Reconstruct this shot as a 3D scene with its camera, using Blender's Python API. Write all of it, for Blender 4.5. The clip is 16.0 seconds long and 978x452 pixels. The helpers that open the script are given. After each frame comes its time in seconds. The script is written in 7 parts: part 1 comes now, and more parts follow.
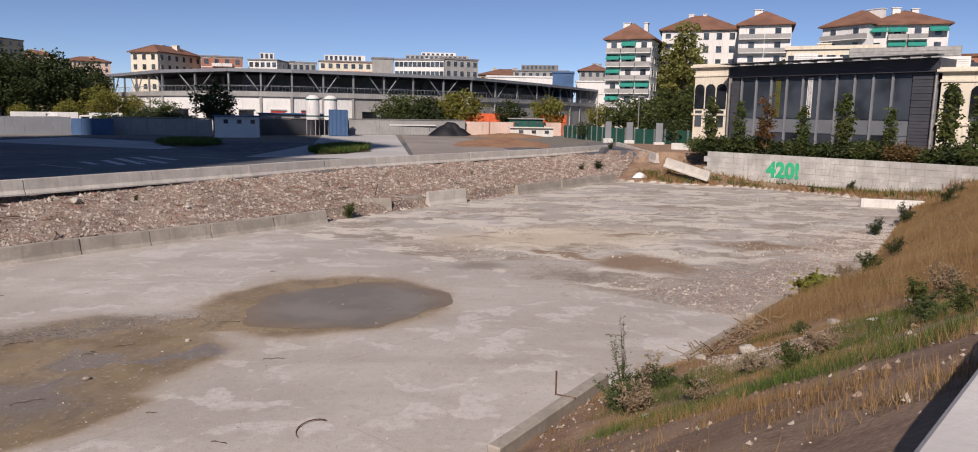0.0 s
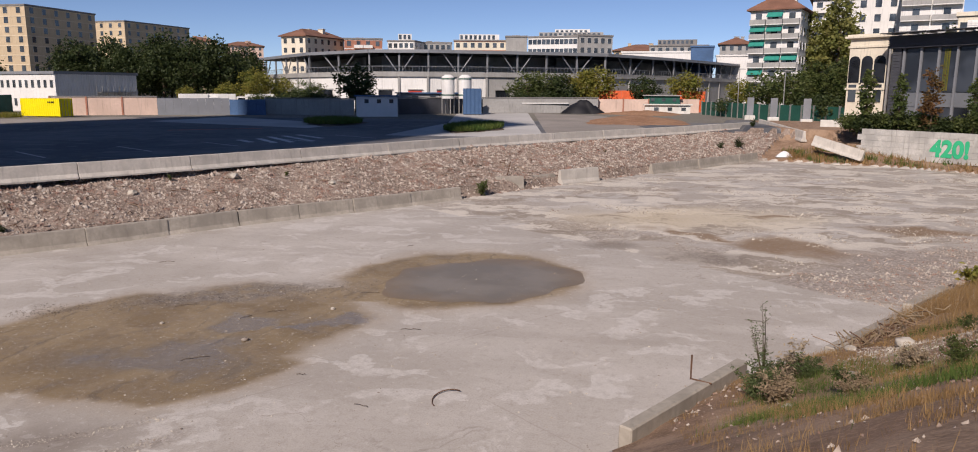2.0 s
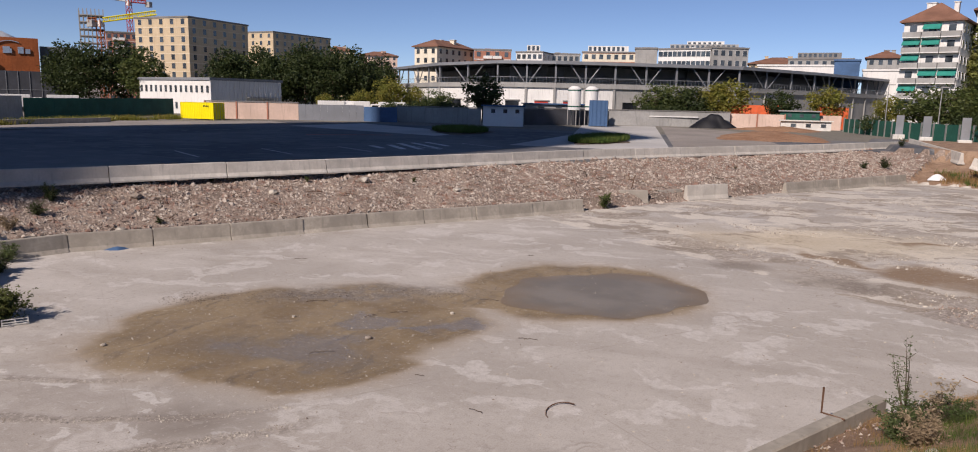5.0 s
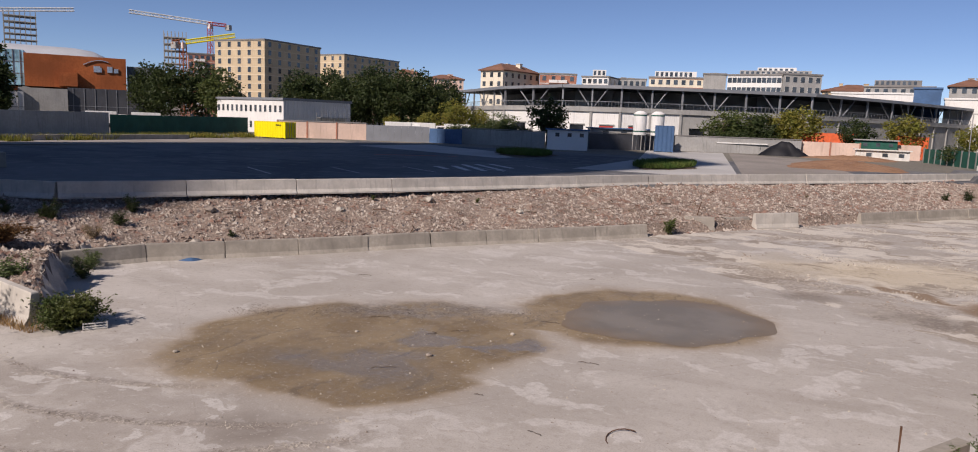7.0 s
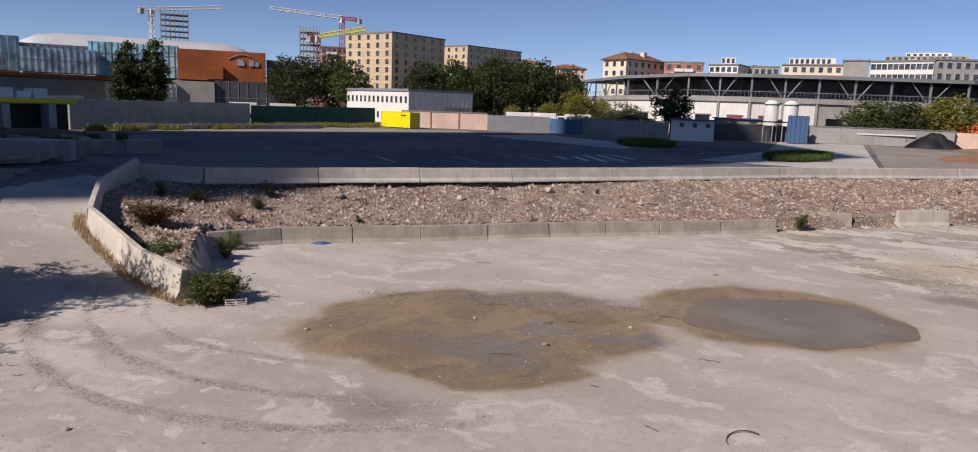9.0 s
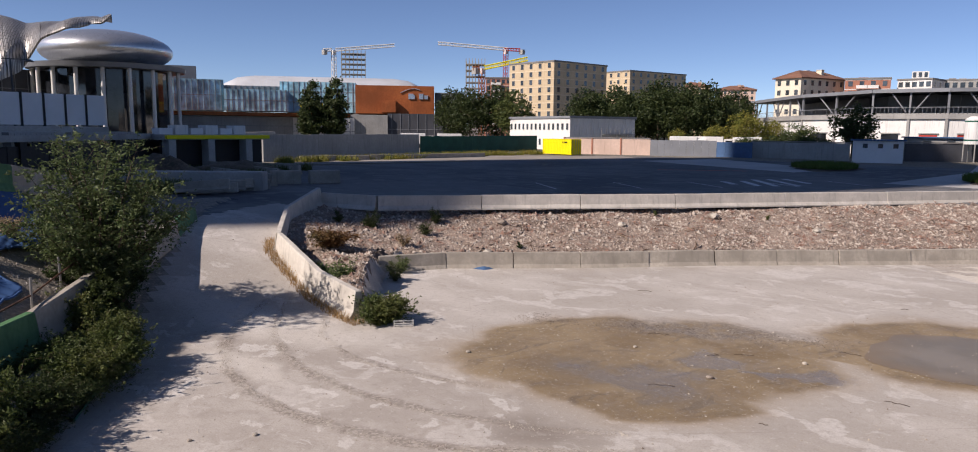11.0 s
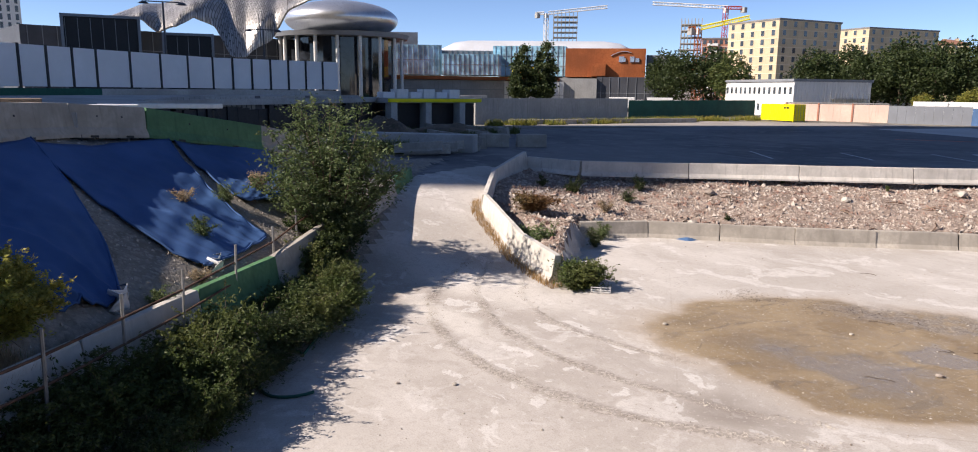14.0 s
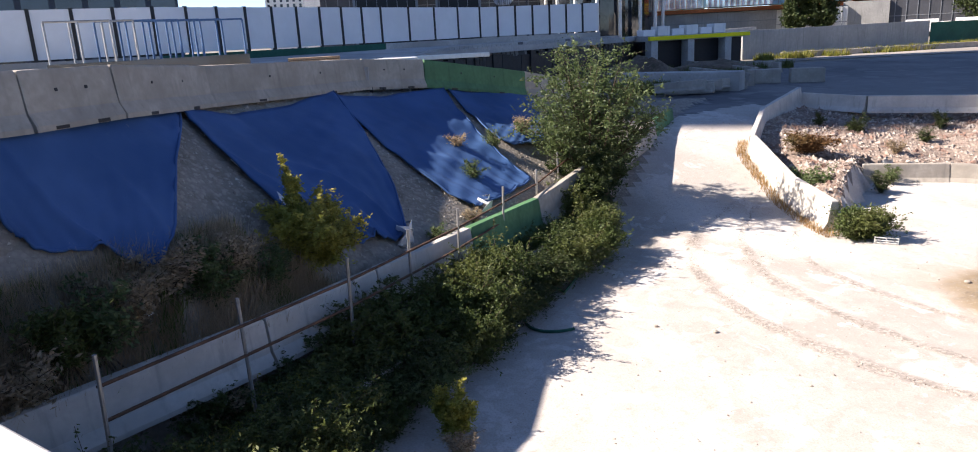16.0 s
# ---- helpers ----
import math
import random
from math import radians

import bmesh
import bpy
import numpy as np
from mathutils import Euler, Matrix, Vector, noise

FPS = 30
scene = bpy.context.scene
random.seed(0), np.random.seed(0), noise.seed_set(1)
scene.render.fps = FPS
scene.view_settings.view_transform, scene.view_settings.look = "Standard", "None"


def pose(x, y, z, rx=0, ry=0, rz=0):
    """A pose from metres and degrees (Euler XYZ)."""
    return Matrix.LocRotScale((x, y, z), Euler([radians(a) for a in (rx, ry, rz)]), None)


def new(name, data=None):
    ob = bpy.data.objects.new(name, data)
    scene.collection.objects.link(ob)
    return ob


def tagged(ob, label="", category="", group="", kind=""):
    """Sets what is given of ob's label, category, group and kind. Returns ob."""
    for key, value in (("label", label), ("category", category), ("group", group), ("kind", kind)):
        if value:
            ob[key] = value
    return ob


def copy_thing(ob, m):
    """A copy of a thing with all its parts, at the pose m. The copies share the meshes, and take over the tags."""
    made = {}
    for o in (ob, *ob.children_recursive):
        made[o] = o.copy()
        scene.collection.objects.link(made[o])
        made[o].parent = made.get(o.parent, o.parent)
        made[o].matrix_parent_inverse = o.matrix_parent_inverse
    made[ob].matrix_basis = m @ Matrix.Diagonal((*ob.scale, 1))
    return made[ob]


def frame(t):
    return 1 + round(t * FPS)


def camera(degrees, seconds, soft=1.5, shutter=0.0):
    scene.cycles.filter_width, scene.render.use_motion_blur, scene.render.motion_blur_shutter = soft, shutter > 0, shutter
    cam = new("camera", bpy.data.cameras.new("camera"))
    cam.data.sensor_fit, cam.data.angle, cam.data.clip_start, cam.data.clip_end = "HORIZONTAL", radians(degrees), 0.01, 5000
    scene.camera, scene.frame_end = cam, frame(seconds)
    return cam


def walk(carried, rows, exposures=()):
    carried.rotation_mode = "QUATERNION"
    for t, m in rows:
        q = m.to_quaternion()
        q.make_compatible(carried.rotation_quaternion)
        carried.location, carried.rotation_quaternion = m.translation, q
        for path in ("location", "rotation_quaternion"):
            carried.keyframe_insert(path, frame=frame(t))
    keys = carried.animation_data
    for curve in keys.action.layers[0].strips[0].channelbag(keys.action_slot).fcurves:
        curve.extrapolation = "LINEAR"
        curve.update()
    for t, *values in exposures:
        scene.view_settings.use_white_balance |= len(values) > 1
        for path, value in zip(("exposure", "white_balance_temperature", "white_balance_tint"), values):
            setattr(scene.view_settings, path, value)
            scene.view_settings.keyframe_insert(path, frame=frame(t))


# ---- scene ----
cam = camera(67.2, 16.0, soft=1.0)
EYE = 6.2  # metres above the concrete slab
# seconds, x, y, z from the stand, yaw, pitch, roll
ROWS = [
    (0.0, 0.220, 0.114, 0.082, 0.856, -8.690, -0.928),
    (0.5, 0.212, 0.126, 0.059, 1.963, -9.575, -1.463),
    (1.0, 0.188, 0.109, 0.056, 4.793, -10.330, -0.635),
    (1.5, 0.135, 0.101, 0.058, 8.309, -10.771, -0.426),
    (2.0, 0.132, 0.087, 0.073, 10.987, -10.470, -0.261),
    (2.5, 0.135, 0.101, 0.066, 12.912, -10.379, -0.049),
    (3.0, 0.103, 0.039, 0.068, 14.806, -10.343, -0.070),
    (3.5, 0.081, 0.049, 0.068, 17.020, -10.310, -0.540),
    (4.0, 0.108, 0.044, 0.073, 18.133, -10.246, 0.131),
    (4.5, 0.097, 0.065, 0.084, 19.376, -10.112, -0.492),
    (7.0, 0.037, 0.019, 0.022, 25.555, -8.136, -2.133),
    (7.5, -0.002, 0.000, -0.001, 26.853, -8.449, -1.896),
    (8.0, -0.017, 0.012, -0.028, 27.547, -8.962, -1.001),
    (8.5, 0.007, -0.019, -0.021, 31.864, -9.875, -1.409),
    (9.0, 0.026, -0.026, 0.012, 34.827, -9.219, -2.038),
    (9.5, 0.048, -0.037, 0.035, 38.336, -8.153, -2.082),
    (10.0, 0.076, -0.121, 0.000, 42.282, -7.718, -1.261),
    (12.5, 0.182, -0.010, 0.112, 52.109, -7.903, -1.048),
    (13.0, 0.145, -0.008, 0.104, 54.809, -8.219, -0.933),
    (13.5, 0.182, -0.048, 0.109, 58.376, -8.581, -0.849),
    (14.0, 0.230, -0.032, 0.118, 63.202, -10.408, -0.651),
    (14.5, 0.234, -0.107, 0.119, 67.478, -11.271, 0.033),
    (15.0, 0.249, -0.165, 0.191, 72.076, -12.517, 1.713),
    (15.5, 0.278, -0.214, 0.140, 77.182, -12.852, 1.240),
    (16.0, 0.331, -0.159, 0.168, 82.646, -14.523, 2.842),
]
EXPOSURES = [(0.0, 0.03, 6800, 20), (9.0, 0.04, 6800, 20), (10.0, 0.13, 6800, 20), (12.5, 0.48, 6800, 18), (13.5, 0.66, 6800, 17),
             (14.5, 1.08, 6800, 17), (15.0, 1.27, 6800, 17), (16.0, 1.55, 6800, 17)]
walk(cam, [(t, pose(x, y, EYE + z, 90 + pitch, roll, yaw)) for t, x, y, z, yaw, pitch, roll in ROWS], EXPOSURES)

# ---- light: a clear late-summer day, the sun high behind the viewpoint ----
SUN_EL, SUN_TO = radians(37.6), Vector((0.25, 0.968, 0.0))
sun = new("sun", bpy.data.lights.new("sun", "SUN"))
sun.data.energy, sun.data.angle, sun.data.color = 5.0, radians(0.55), (1.0, 0.945, 0.86)
sun_way = Vector((SUN_TO.x * math.cos(SUN_EL), SUN_TO.y * math.cos(SUN_EL), -math.sin(SUN_EL)))
sun.matrix_world = Matrix.Translation((-20, -60, 90)) @ sun_way.to_track_quat("-Z", "Y").to_matrix().to_4x4()

world = bpy.data.worlds.new("world")
scene.world = world
world.use_nodes = True
wn = world.node_tree
sky = wn.nodes.new("ShaderNodeTexSky")
sky.sky_type, sky.sun_disc = "NISHITA", False
sky.sun_elevation, sky.sun_rotation = SUN_EL, math.atan2(-SUN_TO.x, -SUN_TO.y)
sky.altitude = 2000
sky.air_density, sky.dust_density, sky.ozone_density = 0.7, 0.15, 4.5
wn.nodes["Background"].inputs["Strength"].default_value = 0.09
wn.links.new(sky.outputs["Color"], wn.nodes["Background"].inputs["Color"])


# ---- materials ----
class Nodes:
    """A small writer of node materials."""

    def __init__(self, name, rough=0.85, metal=0.0, spec=0.35):
        self.mat = bpy.data.materials.new(name)
        self.mat.use_nodes = True
        self.tree = self.mat.node_tree
        self.bsdf = self.tree.nodes["Principled BSDF"]
        self.bsdf.inputs["Roughness"].default_value = rough
        self.bsdf.inputs["Metallic"].default_value = metal
        self.bsdf.inputs["Specular IOR Level"].default_value = spec
        self.pos = self.node("ShaderNodeNewGeometry").outputs["Position"]

    def node(self, kind, operation="", feature="", data_type="", blend_type="", vector_type=""):
        made = self.tree.nodes.new(kind)
        if operation:
            made.operation = operation
        if feature:
            made.feature = feature
        if data_type:
            made.data_type = data_type
        if blend_type:
            made.blend_type = blend_type
        if vector_type:
            made.vector_type = vector_type
        return made

    def plug(self, socket, value):
        if isinstance(value, bpy.types.NodeSocket):
            self.tree.links.new(value, socket)
        elif isinstance(value, (tuple, list)) and len(value) == 3 and socket.type == "RGBA":
            socket.default_value = (*value, 1)
        else:
            socket.default_value = value

    def noise(self, scale, detail=4.0, rough=0.55, at=None, distort=0.0):
        n = self.node("ShaderNodeTexNoise")
        self.plug(n.inputs["Vector"], at or self.pos)
        n.inputs["Scale"].default_value, n.inputs["Detail"].default_value = scale, detail
        n.inputs["Roughness"].default_value, n.inputs["Distortion"].default_value = rough, distort
        return n.outputs["Fac"]

    def voronoi(self, scale, out="Distance", at=None, feature="F1"):
        n = self.node("ShaderNodeTexVoronoi", feature=feature)
        self.plug(n.inputs["Vector"], at or self.pos)
        n.inputs["Scale"].default_value = scale
        return n.outputs[out]

    def ramp(self, value, lo, hi, a=0.0, b=1.0):
        n = self.node("ShaderNodeMapRange")
        n.interpolation_type = "SMOOTHSTEP"
        for key, v in zip(("Value", "From Min", "From Max", "To Min", "To Max"), (value, lo, hi, a, b)):
            self.plug(n.inputs[key], v)
        return n.outputs["Result"]

    def calc(self, op, a, b=0.0):
        n = self.node("ShaderNodeMath", operation=op)
        self.plug(n.inputs[0], a)
        self.plug(n.inputs[1], b)
        return n.outputs[0]

    def vec(self, op, a, b=(0, 0, 0)):
        n = self.node("ShaderNodeVectorMath", operation=op)
        self.plug(n.inputs[0], a)
        if isinstance(b, bpy.types.NodeSocket):
            self.plug(n.inputs[1], b)
        else:
            n.inputs[1].default_value = b
        return n.outputs["Value"] if op == "LENGTH" else n.outputs["Vector"]

    def stretch(self, size, turn=0.0, shift=(0, 0, 0), at=None):
        n = self.node("ShaderNodeMapping")
        self.plug(n.inputs["Vector"], at or self.pos)
        n.inputs["Location"].default_value, n.inputs["Scale"].default_value = shift, size
        n.inputs["Rotation"].default_value = (0, 0, turn)
        return n.outputs["Vector"]

    def mix(self, fac, a, b, how="MIX"):
        n = self.node("ShaderNodeMix", data_type="RGBA", blend_type=how)
        for key, v in zip((0, 6, 7), (fac, a, b)):
            self.plug(n.inputs[key], v)
        return n.outputs[2]

    def random(self):
        return self.node("ShaderNodeObjectInfo").outputs["Random"]

    def island(self):
        return self.tree.nodes["Geometry"].outputs["Random Per Island"]

    def oval(self, x, y, rx, ry, turn=0.0, soft=0.35, at=None):
        """1 inside an ellipse on the ground, 0 outside."""
        c, s = math.cos(-turn), math.sin(-turn)
        m = self.node("ShaderNodeMapping", vector_type="POINT")
        self.plug(m.inputs["Vector"], self.vec("SUBTRACT", at or self.pos, (x, y, 0)))
        m.inputs["Rotation"].default_value = (0, 0, -turn)
        flat = self.vec("MULTIPLY", m.outputs["Vector"], (1 / rx, 1 / ry, 0))
        return self.ramp(self.vec("LENGTH", flat), 1 - soft, 1 + soft, 1.0, 0.0)

    def bump(self, height, strength=0.4, distance=0.02):
        n = self.node("ShaderNodeBump")
        n.inputs["Strength"].default_value, n.inputs["Distance"].default_value = strength, distance
        self.plug(n.inputs["Height"], height)
        self.tree.links.new(n.outputs["Normal"], self.bsdf.inputs["Normal"])

    def done(self, colour, rough=None):
        self.plug(self.bsdf.inputs["Base Color"], colour)
        if rough is not None:
            self.plug(self.bsdf.inputs["Roughness"], rough)
        return self.mat


def shade(c, k):
    return tuple(min(1.0, v * k) for v in c)


def surface(name, colour, grain=8.0, big=0.6, vary=0.22, rough=0.85, metal=0.0, bump=0.3, depth=0.01, streak=False, spec=0.35, per=0.0):
    """A worn surface: two scales of tone, streaks if wanted, fine relief."""
    m = Nodes(name, rough, metal, spec)
    fine, wide = m.noise(grain, 6), m.noise(big, 4)
    tone = m.mix(m.ramp(wide, 0.3, 0.7), shade(colour, 1 - vary), shade(colour, 1 + vary))
    tone = m.mix(m.ramp(fine, 0.25, 0.75, 0.0, 0.55), tone, shade(colour, 1 - vary * 1.1))
    if streak:
        run = m.noise(1.0, 5, at=m.stretch((5, 5, 0.35)))
        tone = m.mix(m.ramp(run, 0.52, 0.75, 0.0, 0.6), tone, shade(colour, 0.55))
    if per:
        tone = m.mix(m.calc("MULTIPLY", m.random(), per), tone, shade(colour, 0.55))
    m.bump(fine, bump, depth)
    return m.done(tone, m.ramp(fine, 0.2, 0.8, max(0.05, rough - 0.1), min(1, rough + 0.1)))


def foliage(name, colour, second, rough=0.6):
    m = Nodes(name, rough, 0.0, 0.3)
    n = m.noise(0.5, 3)
    tone = m.mix(m.ramp(n, 0.35, 0.65), colour, second)
    tone = m.mix(m.calc("MULTIPLY", m.island(), 0.6), tone, shade(colour, 0.5))
    glow = m.node("ShaderNodeBsdfTranslucent")
    m.plug(glow.inputs["Color"], tone)
    both = m.node("ShaderNodeMixShader")
    both.inputs[0].default_value = 0.38
    m.tree.links.new(m.bsdf.outputs[0], both.inputs[1])
    m.tree.links.new(glow.outputs[0], both.inputs[2])
    m.tree.links.new(both.outputs[0], m.tree.nodes["Material Output"].inputs["Surface"])
    return m.done(tone)


def glazing(name, colour, rough=0.08):
    m = Nodes(name, rough, 0.0, 0.6)
    tone = m.mix(m.ramp(m.noise(0.35, 2), 0.35, 0.65), shade(colour, 0.6), shade(colour, 1.5))
    return m.done(tone)


LOBES = ((-11.4, 16.2, 5.1, 2.95, 0.74), (-14.3, 16.6, 3.05, 1.9, 1.36), (-5.45, 23.8, 4.05, 3.5, 0.76), (-7.9, 21.1, 2.3, 1.1, 0.3), (-10.4, 14.5, 2.25, 2.9, 1.74), (-11.0, 19.2, 2.4, 2.5, 1.53))
POOLS = ((-4.6, 23.7, 3.2, 2.9, 0.5),)
TRACKS = ((-15.7, 16.6, 9.35, 0.3), (-15.9, 19.2, 10.2, 0.24), (-16.6, 17.6, 7.0, 0.2))


def slab_material():
    """Weathered concrete: soft wide tones, pale worn scabs, joints, wheel tracks, mud."""
    m = Nodes("slab_concrete", 0.85)
    wob = m.node("ShaderNodeTexNoise")
    wob.inputs["Scale"].default_value, wob.inputs["Detail"].default_value = 0.5, 6
    m.plug(wob.inputs["Vector"], m.pos)
    drift = m.vec("SUBTRACT", wob.outputs["Color"], (0.5, 0.5, 0.5))
    at = m.vec("ADD", m.pos, m.vec("MULTIPLY", drift, (1.9, 1.9, 0)))
    loose = m.vec("ADD", m.pos, m.vec("MULTIPLY", drift, (5.0, 5.0, 0)))
    fine, wide = m.noise(26, 6, 0.65), m.noise(0.1, 4)
    tone = m.mix(m.ramp(wide, 0.36, 0.64), (0.375, 0.343, 0.305), (0.455, 0.42, 0.38))
    tone = m.mix(m.ramp(m.noise(0.42, 5, 0.5), 0.42, 0.72, 0.0, 0.5), tone, (0.335, 0.302, 0.266))
    # cloudy paler washes, and worn scabs where the skin of the concrete is left
    tone = m.mix(m.ramp(m.noise(0.28, 6, 0.52, at=m.stretch((0.6, 1.2, 1), -0.5)), 0.5, 0.66, 0.0, 0.55), tone, (0.52, 0.485, 0.445))
    skin = m.noise(0.62, 9, 0.56, at=m.stretch((0.75, 1.2, 1), -0.6, (2, 5, 0), loose))
    tone = m.mix(m.calc("MULTIPLY", m.ramp(skin, 0.54, 0.59, 0.0, 0.75), m.ramp(m.noise(5.0, 6, 0.65), 0.35, 0.6, 0.45, 1.0)), tone, (0.56, 0.53, 0.495))
    faint = m.noise(0.35, 5, 0.55, at=m.stretch((0.4, 1.5, 1), -0.75, (8, 1, 0)))
    tone = m.mix(m.ramp(faint, 0.54, 0.7, 0.0, 0.4), tone, (0.31, 0.275, 0.24))
    # the far half is duller, dusty and gravelly
    xy = m.calc("ADD", m.calc("MULTIPLY", m.node_xyz(1), 0.782), m.calc("MULTIPLY", m.node_xyz(0), 0.624))
    far = m.ramp(xy, 22.75, 22.95)
    stones = m.voronoi(10.0, "Color")
    tone = m.mix(m.calc("MULTIPLY", far, m.ramp(m.noise(0.13, 5), 0.42, 0.62, 0.0, 0.4)), tone, (0.32, 0.275, 0.225))
    grit = m.calc("MULTIPLY", far, m.ramp(m.noise(0.2, 6, 0.55, at=loose), 0.46, 0.62))
    tone = m.mix(m.calc("MULTIPLY", grit, 0.85), tone, m.mix(m.ramp(stones, 0.2, 0.9), (0.22, 0.18, 0.145), (0.43, 0.375, 0.31)))
    bright = m.noise(0.3, 8, 0.58, at=m.stretch((0.6, 1.5, 1), 0.2, (7, 3, 0), loose))
    tone = m.mix(m.calc("MULTIPLY", far, m.ramp(bright, 0.5, 0.55, 0.0, 0.85)), tone, (0.6, 0.55, 0.475))
    pale = m.oval(3.0, 38, 6.0, 3.0, 0.2, 0.6, loose)
    tone = m.mix(m.calc("MULTIPLY", pale, 0.65), tone, (0.58, 0.49, 0.35))
    # joints between the poured bays, and cracks
    for turn, shift, dark in ((0.68, 1.2, 0.4), (-0.88, 0.4, 0.3)):
        bay = m.node("ShaderNodeSeparateXYZ")
        m.plug(bay.inputs[0], m.stretch((0.12, 0.12, 0.12), turn, (shift, shift, 0), m.vec("ADD", m.pos, m.vec("MULTIPLY", drift, (0.1, 0.1, 0)))))
        saw = m.calc("ABSOLUTE", m.calc("SUBTRACT", m.calc("FRACT", bay.outputs[0]), 0.5))
        worn = m.ramp(m.noise(0.3, 3), 0.35, 0.6)
        tone = m.mix(m.calc("MULTIPLY", m.ramp(saw, 0.0, 0.0035, dark, 0.0), worn), tone, (0.2, 0.165, 0.14))
    crack = m.voronoi(0.13, at=loose, feature="DISTANCE_TO_EDGE")
    tone = m.mix(m.calc("MULTIPLY", m.ramp(crack, 0.0, 0.0028, 0.5, 0.0), m.ramp(m.noise(0.22, 3), 0.5, 0.62)), tone, (0.15, 0.12, 0.1))
    # wheel tracks that swing in from the ramp: bare swept lanes between ridges of grit
    near = m.oval(-15.5, 8.5, 9.5, 4.6, 0.2, 0.45, at)
    swept = m.noise(0.5, 6, 0.55, at=loose)
    tone = m.mix(m.calc("MULTIPLY", near, m.ramp(swept, 0.44, 0.58, 0.15, 0.7)), tone, (0.315, 0.28, 0.245))
    grain = m.mix(m.ramp(m.voronoi(16.0, "Color"), 0.2, 0.9), (0.19, 0.16, 0.135), (0.4, 0.36, 0.315))
    ridge = None
    for cx, cy, r, w in TRACKS:
        away = m.vec("LENGTH", m.vec("MULTIPLY", m.vec("SUBTRACT", m.vec("ADD", m.pos, m.vec("MULTIPLY", drift, (0.8, 0.8, 0))), (cx, cy, 0)), (1, 1, 0)))
        off = m.calc("ABSOLUTE", m.calc("SUBTRACT", away, r))
        one = m.ramp(off, w * 0.35, w, 1.0, 0.0)
        ridge = one if ridge is None else m.calc("MAXIMUM", ridge, one)
    ridge = m.calc("MULTIPLY", m.calc("MULTIPLY", ridge, near), m.ramp(m.node_xyz(1), 11.0, 12.5, 1.0, 0.0))
    tone = m.mix(m.calc("MULTIPLY", ridge, m.ramp(m.noise(1.2, 5), 0.3, 0.6, 0.35, 0.8)), tone, grain)
    scab = m.noise(0.9, 9, 0.6, at=m.stretch((0.8, 1.3, 1), 0.5, (3, 9, 0), at))
    tone = m.mix(m.calc("MULTIPLY", m.calc("MULTIPLY", near, m.ramp(scab, 0.57, 0.6, 0.0, 0.6)), m.ramp(ridge, 0.0, 0.5, 1.0, 0.2)), tone, (0.6, 0.575, 0.54))
    lanes = m.calc("MAXIMUM", m.oval(-18.0, 8.0, 2.2, 0.55, 0.15, 0.4, at), m.oval(-21.5, 10.3, 5.0, 1.2, 0.35, 0.5, at))
    tone = m.mix(m.calc("MULTIPLY", lanes, 0.65), tone, (0.57, 0.535, 0.485))
    # gravel by the kerb, rust-brown silt, dark stains
    strip = m.oval(9.0, 27.0, 5.5, 3.6, 0.95, 0.35, loose)
    tone = m.mix(m.calc("MULTIPLY", m.calc("MULTIPLY", strip, far), 0.75), tone, m.mix(m.ramp(stones, 0.2, 0.9), (0.19, 0.15, 0.125), (0.36, 0.31, 0.27)))
    rust = m.calc("MAXIMUM", m.oval(6.5, 31.6, 2.4, 1.7, -0.3, 0.5, loose), m.calc("MAXIMUM", m.oval(14, 35.8, 2.6, 0.9, -0.1, 0.5, loose), m.oval(3.2, 33.6, 2.0, 0.7, -0.4, 0.5, loose)))
    rust = m.calc("MAXIMUM", rust, m.oval(7.2, 39.4, 1.0, 0.6, 0, 0.5, loose))
    tone = m.mix(m.calc("MULTIPLY", far, m.ramp(m.noise(0.5, 9, 0.62, at=m.stretch((0.45, 1.5, 1), 0.3, (1, 7, 0), loose)), 0.55, 0.6, 0.0, 0.75)), tone, (0.24, 0.195, 0.15))
    tone = m.mix(m.calc("MULTIPLY", rust, 0.9), tone, (0.21, 0.135, 0.075))
    dark = m.calc("MAXIMUM", m.oval(-0.6, 30.2, 1.2, 0.8, 0, 0.5, at), m.calc("MAXIMUM", m.oval(3.2, 28.6, 1.8, 0.9, 0, 0.5, at), m.oval(-10.0, 10.6, 1.1, 0.7, 0.6, 0.6, at)))
    tone = m.mix(m.calc("MULTIPLY", dark, 0.65), tone, (0.18, 0.15, 0.125))
    # mud left round the puddle: a damp halo, a tan floor, wet films, a dark crust of grit
    mud = halo = None
    for x, y, rx, ry, turn in LOBES:
        one = m.oval(x, y, rx, ry, turn, 0.09, at)
        mud = one if mud is None else m.calc("MAXIMUM", mud, one)
        one = m.oval(x, y, rx * 1.08, ry * 1.08, turn, 0.24, at)
        halo = one if halo is None else m.calc("MAXIMUM", halo, one)
    tone = m.mix(m.calc("MULTIPLY", halo, 0.6), tone, (0.325, 0.245, 0.16))
    muddy = m.mix(m.ramp(m.noise(0.3, 6, 0.55, at=loose), 0.38, 0.62), (0.17, 0.118, 0.06), (0.255, 0.19, 0.11))
    muddy = m.mix(m.ramp(m.noise(1.5, 8, 0.62, at=m.stretch((1, 0.35, 1), -0.5, (0, 0, 0), at)), 0.52, 0.66, 0.0, 0.6), muddy, (0.13, 0.095, 0.058))
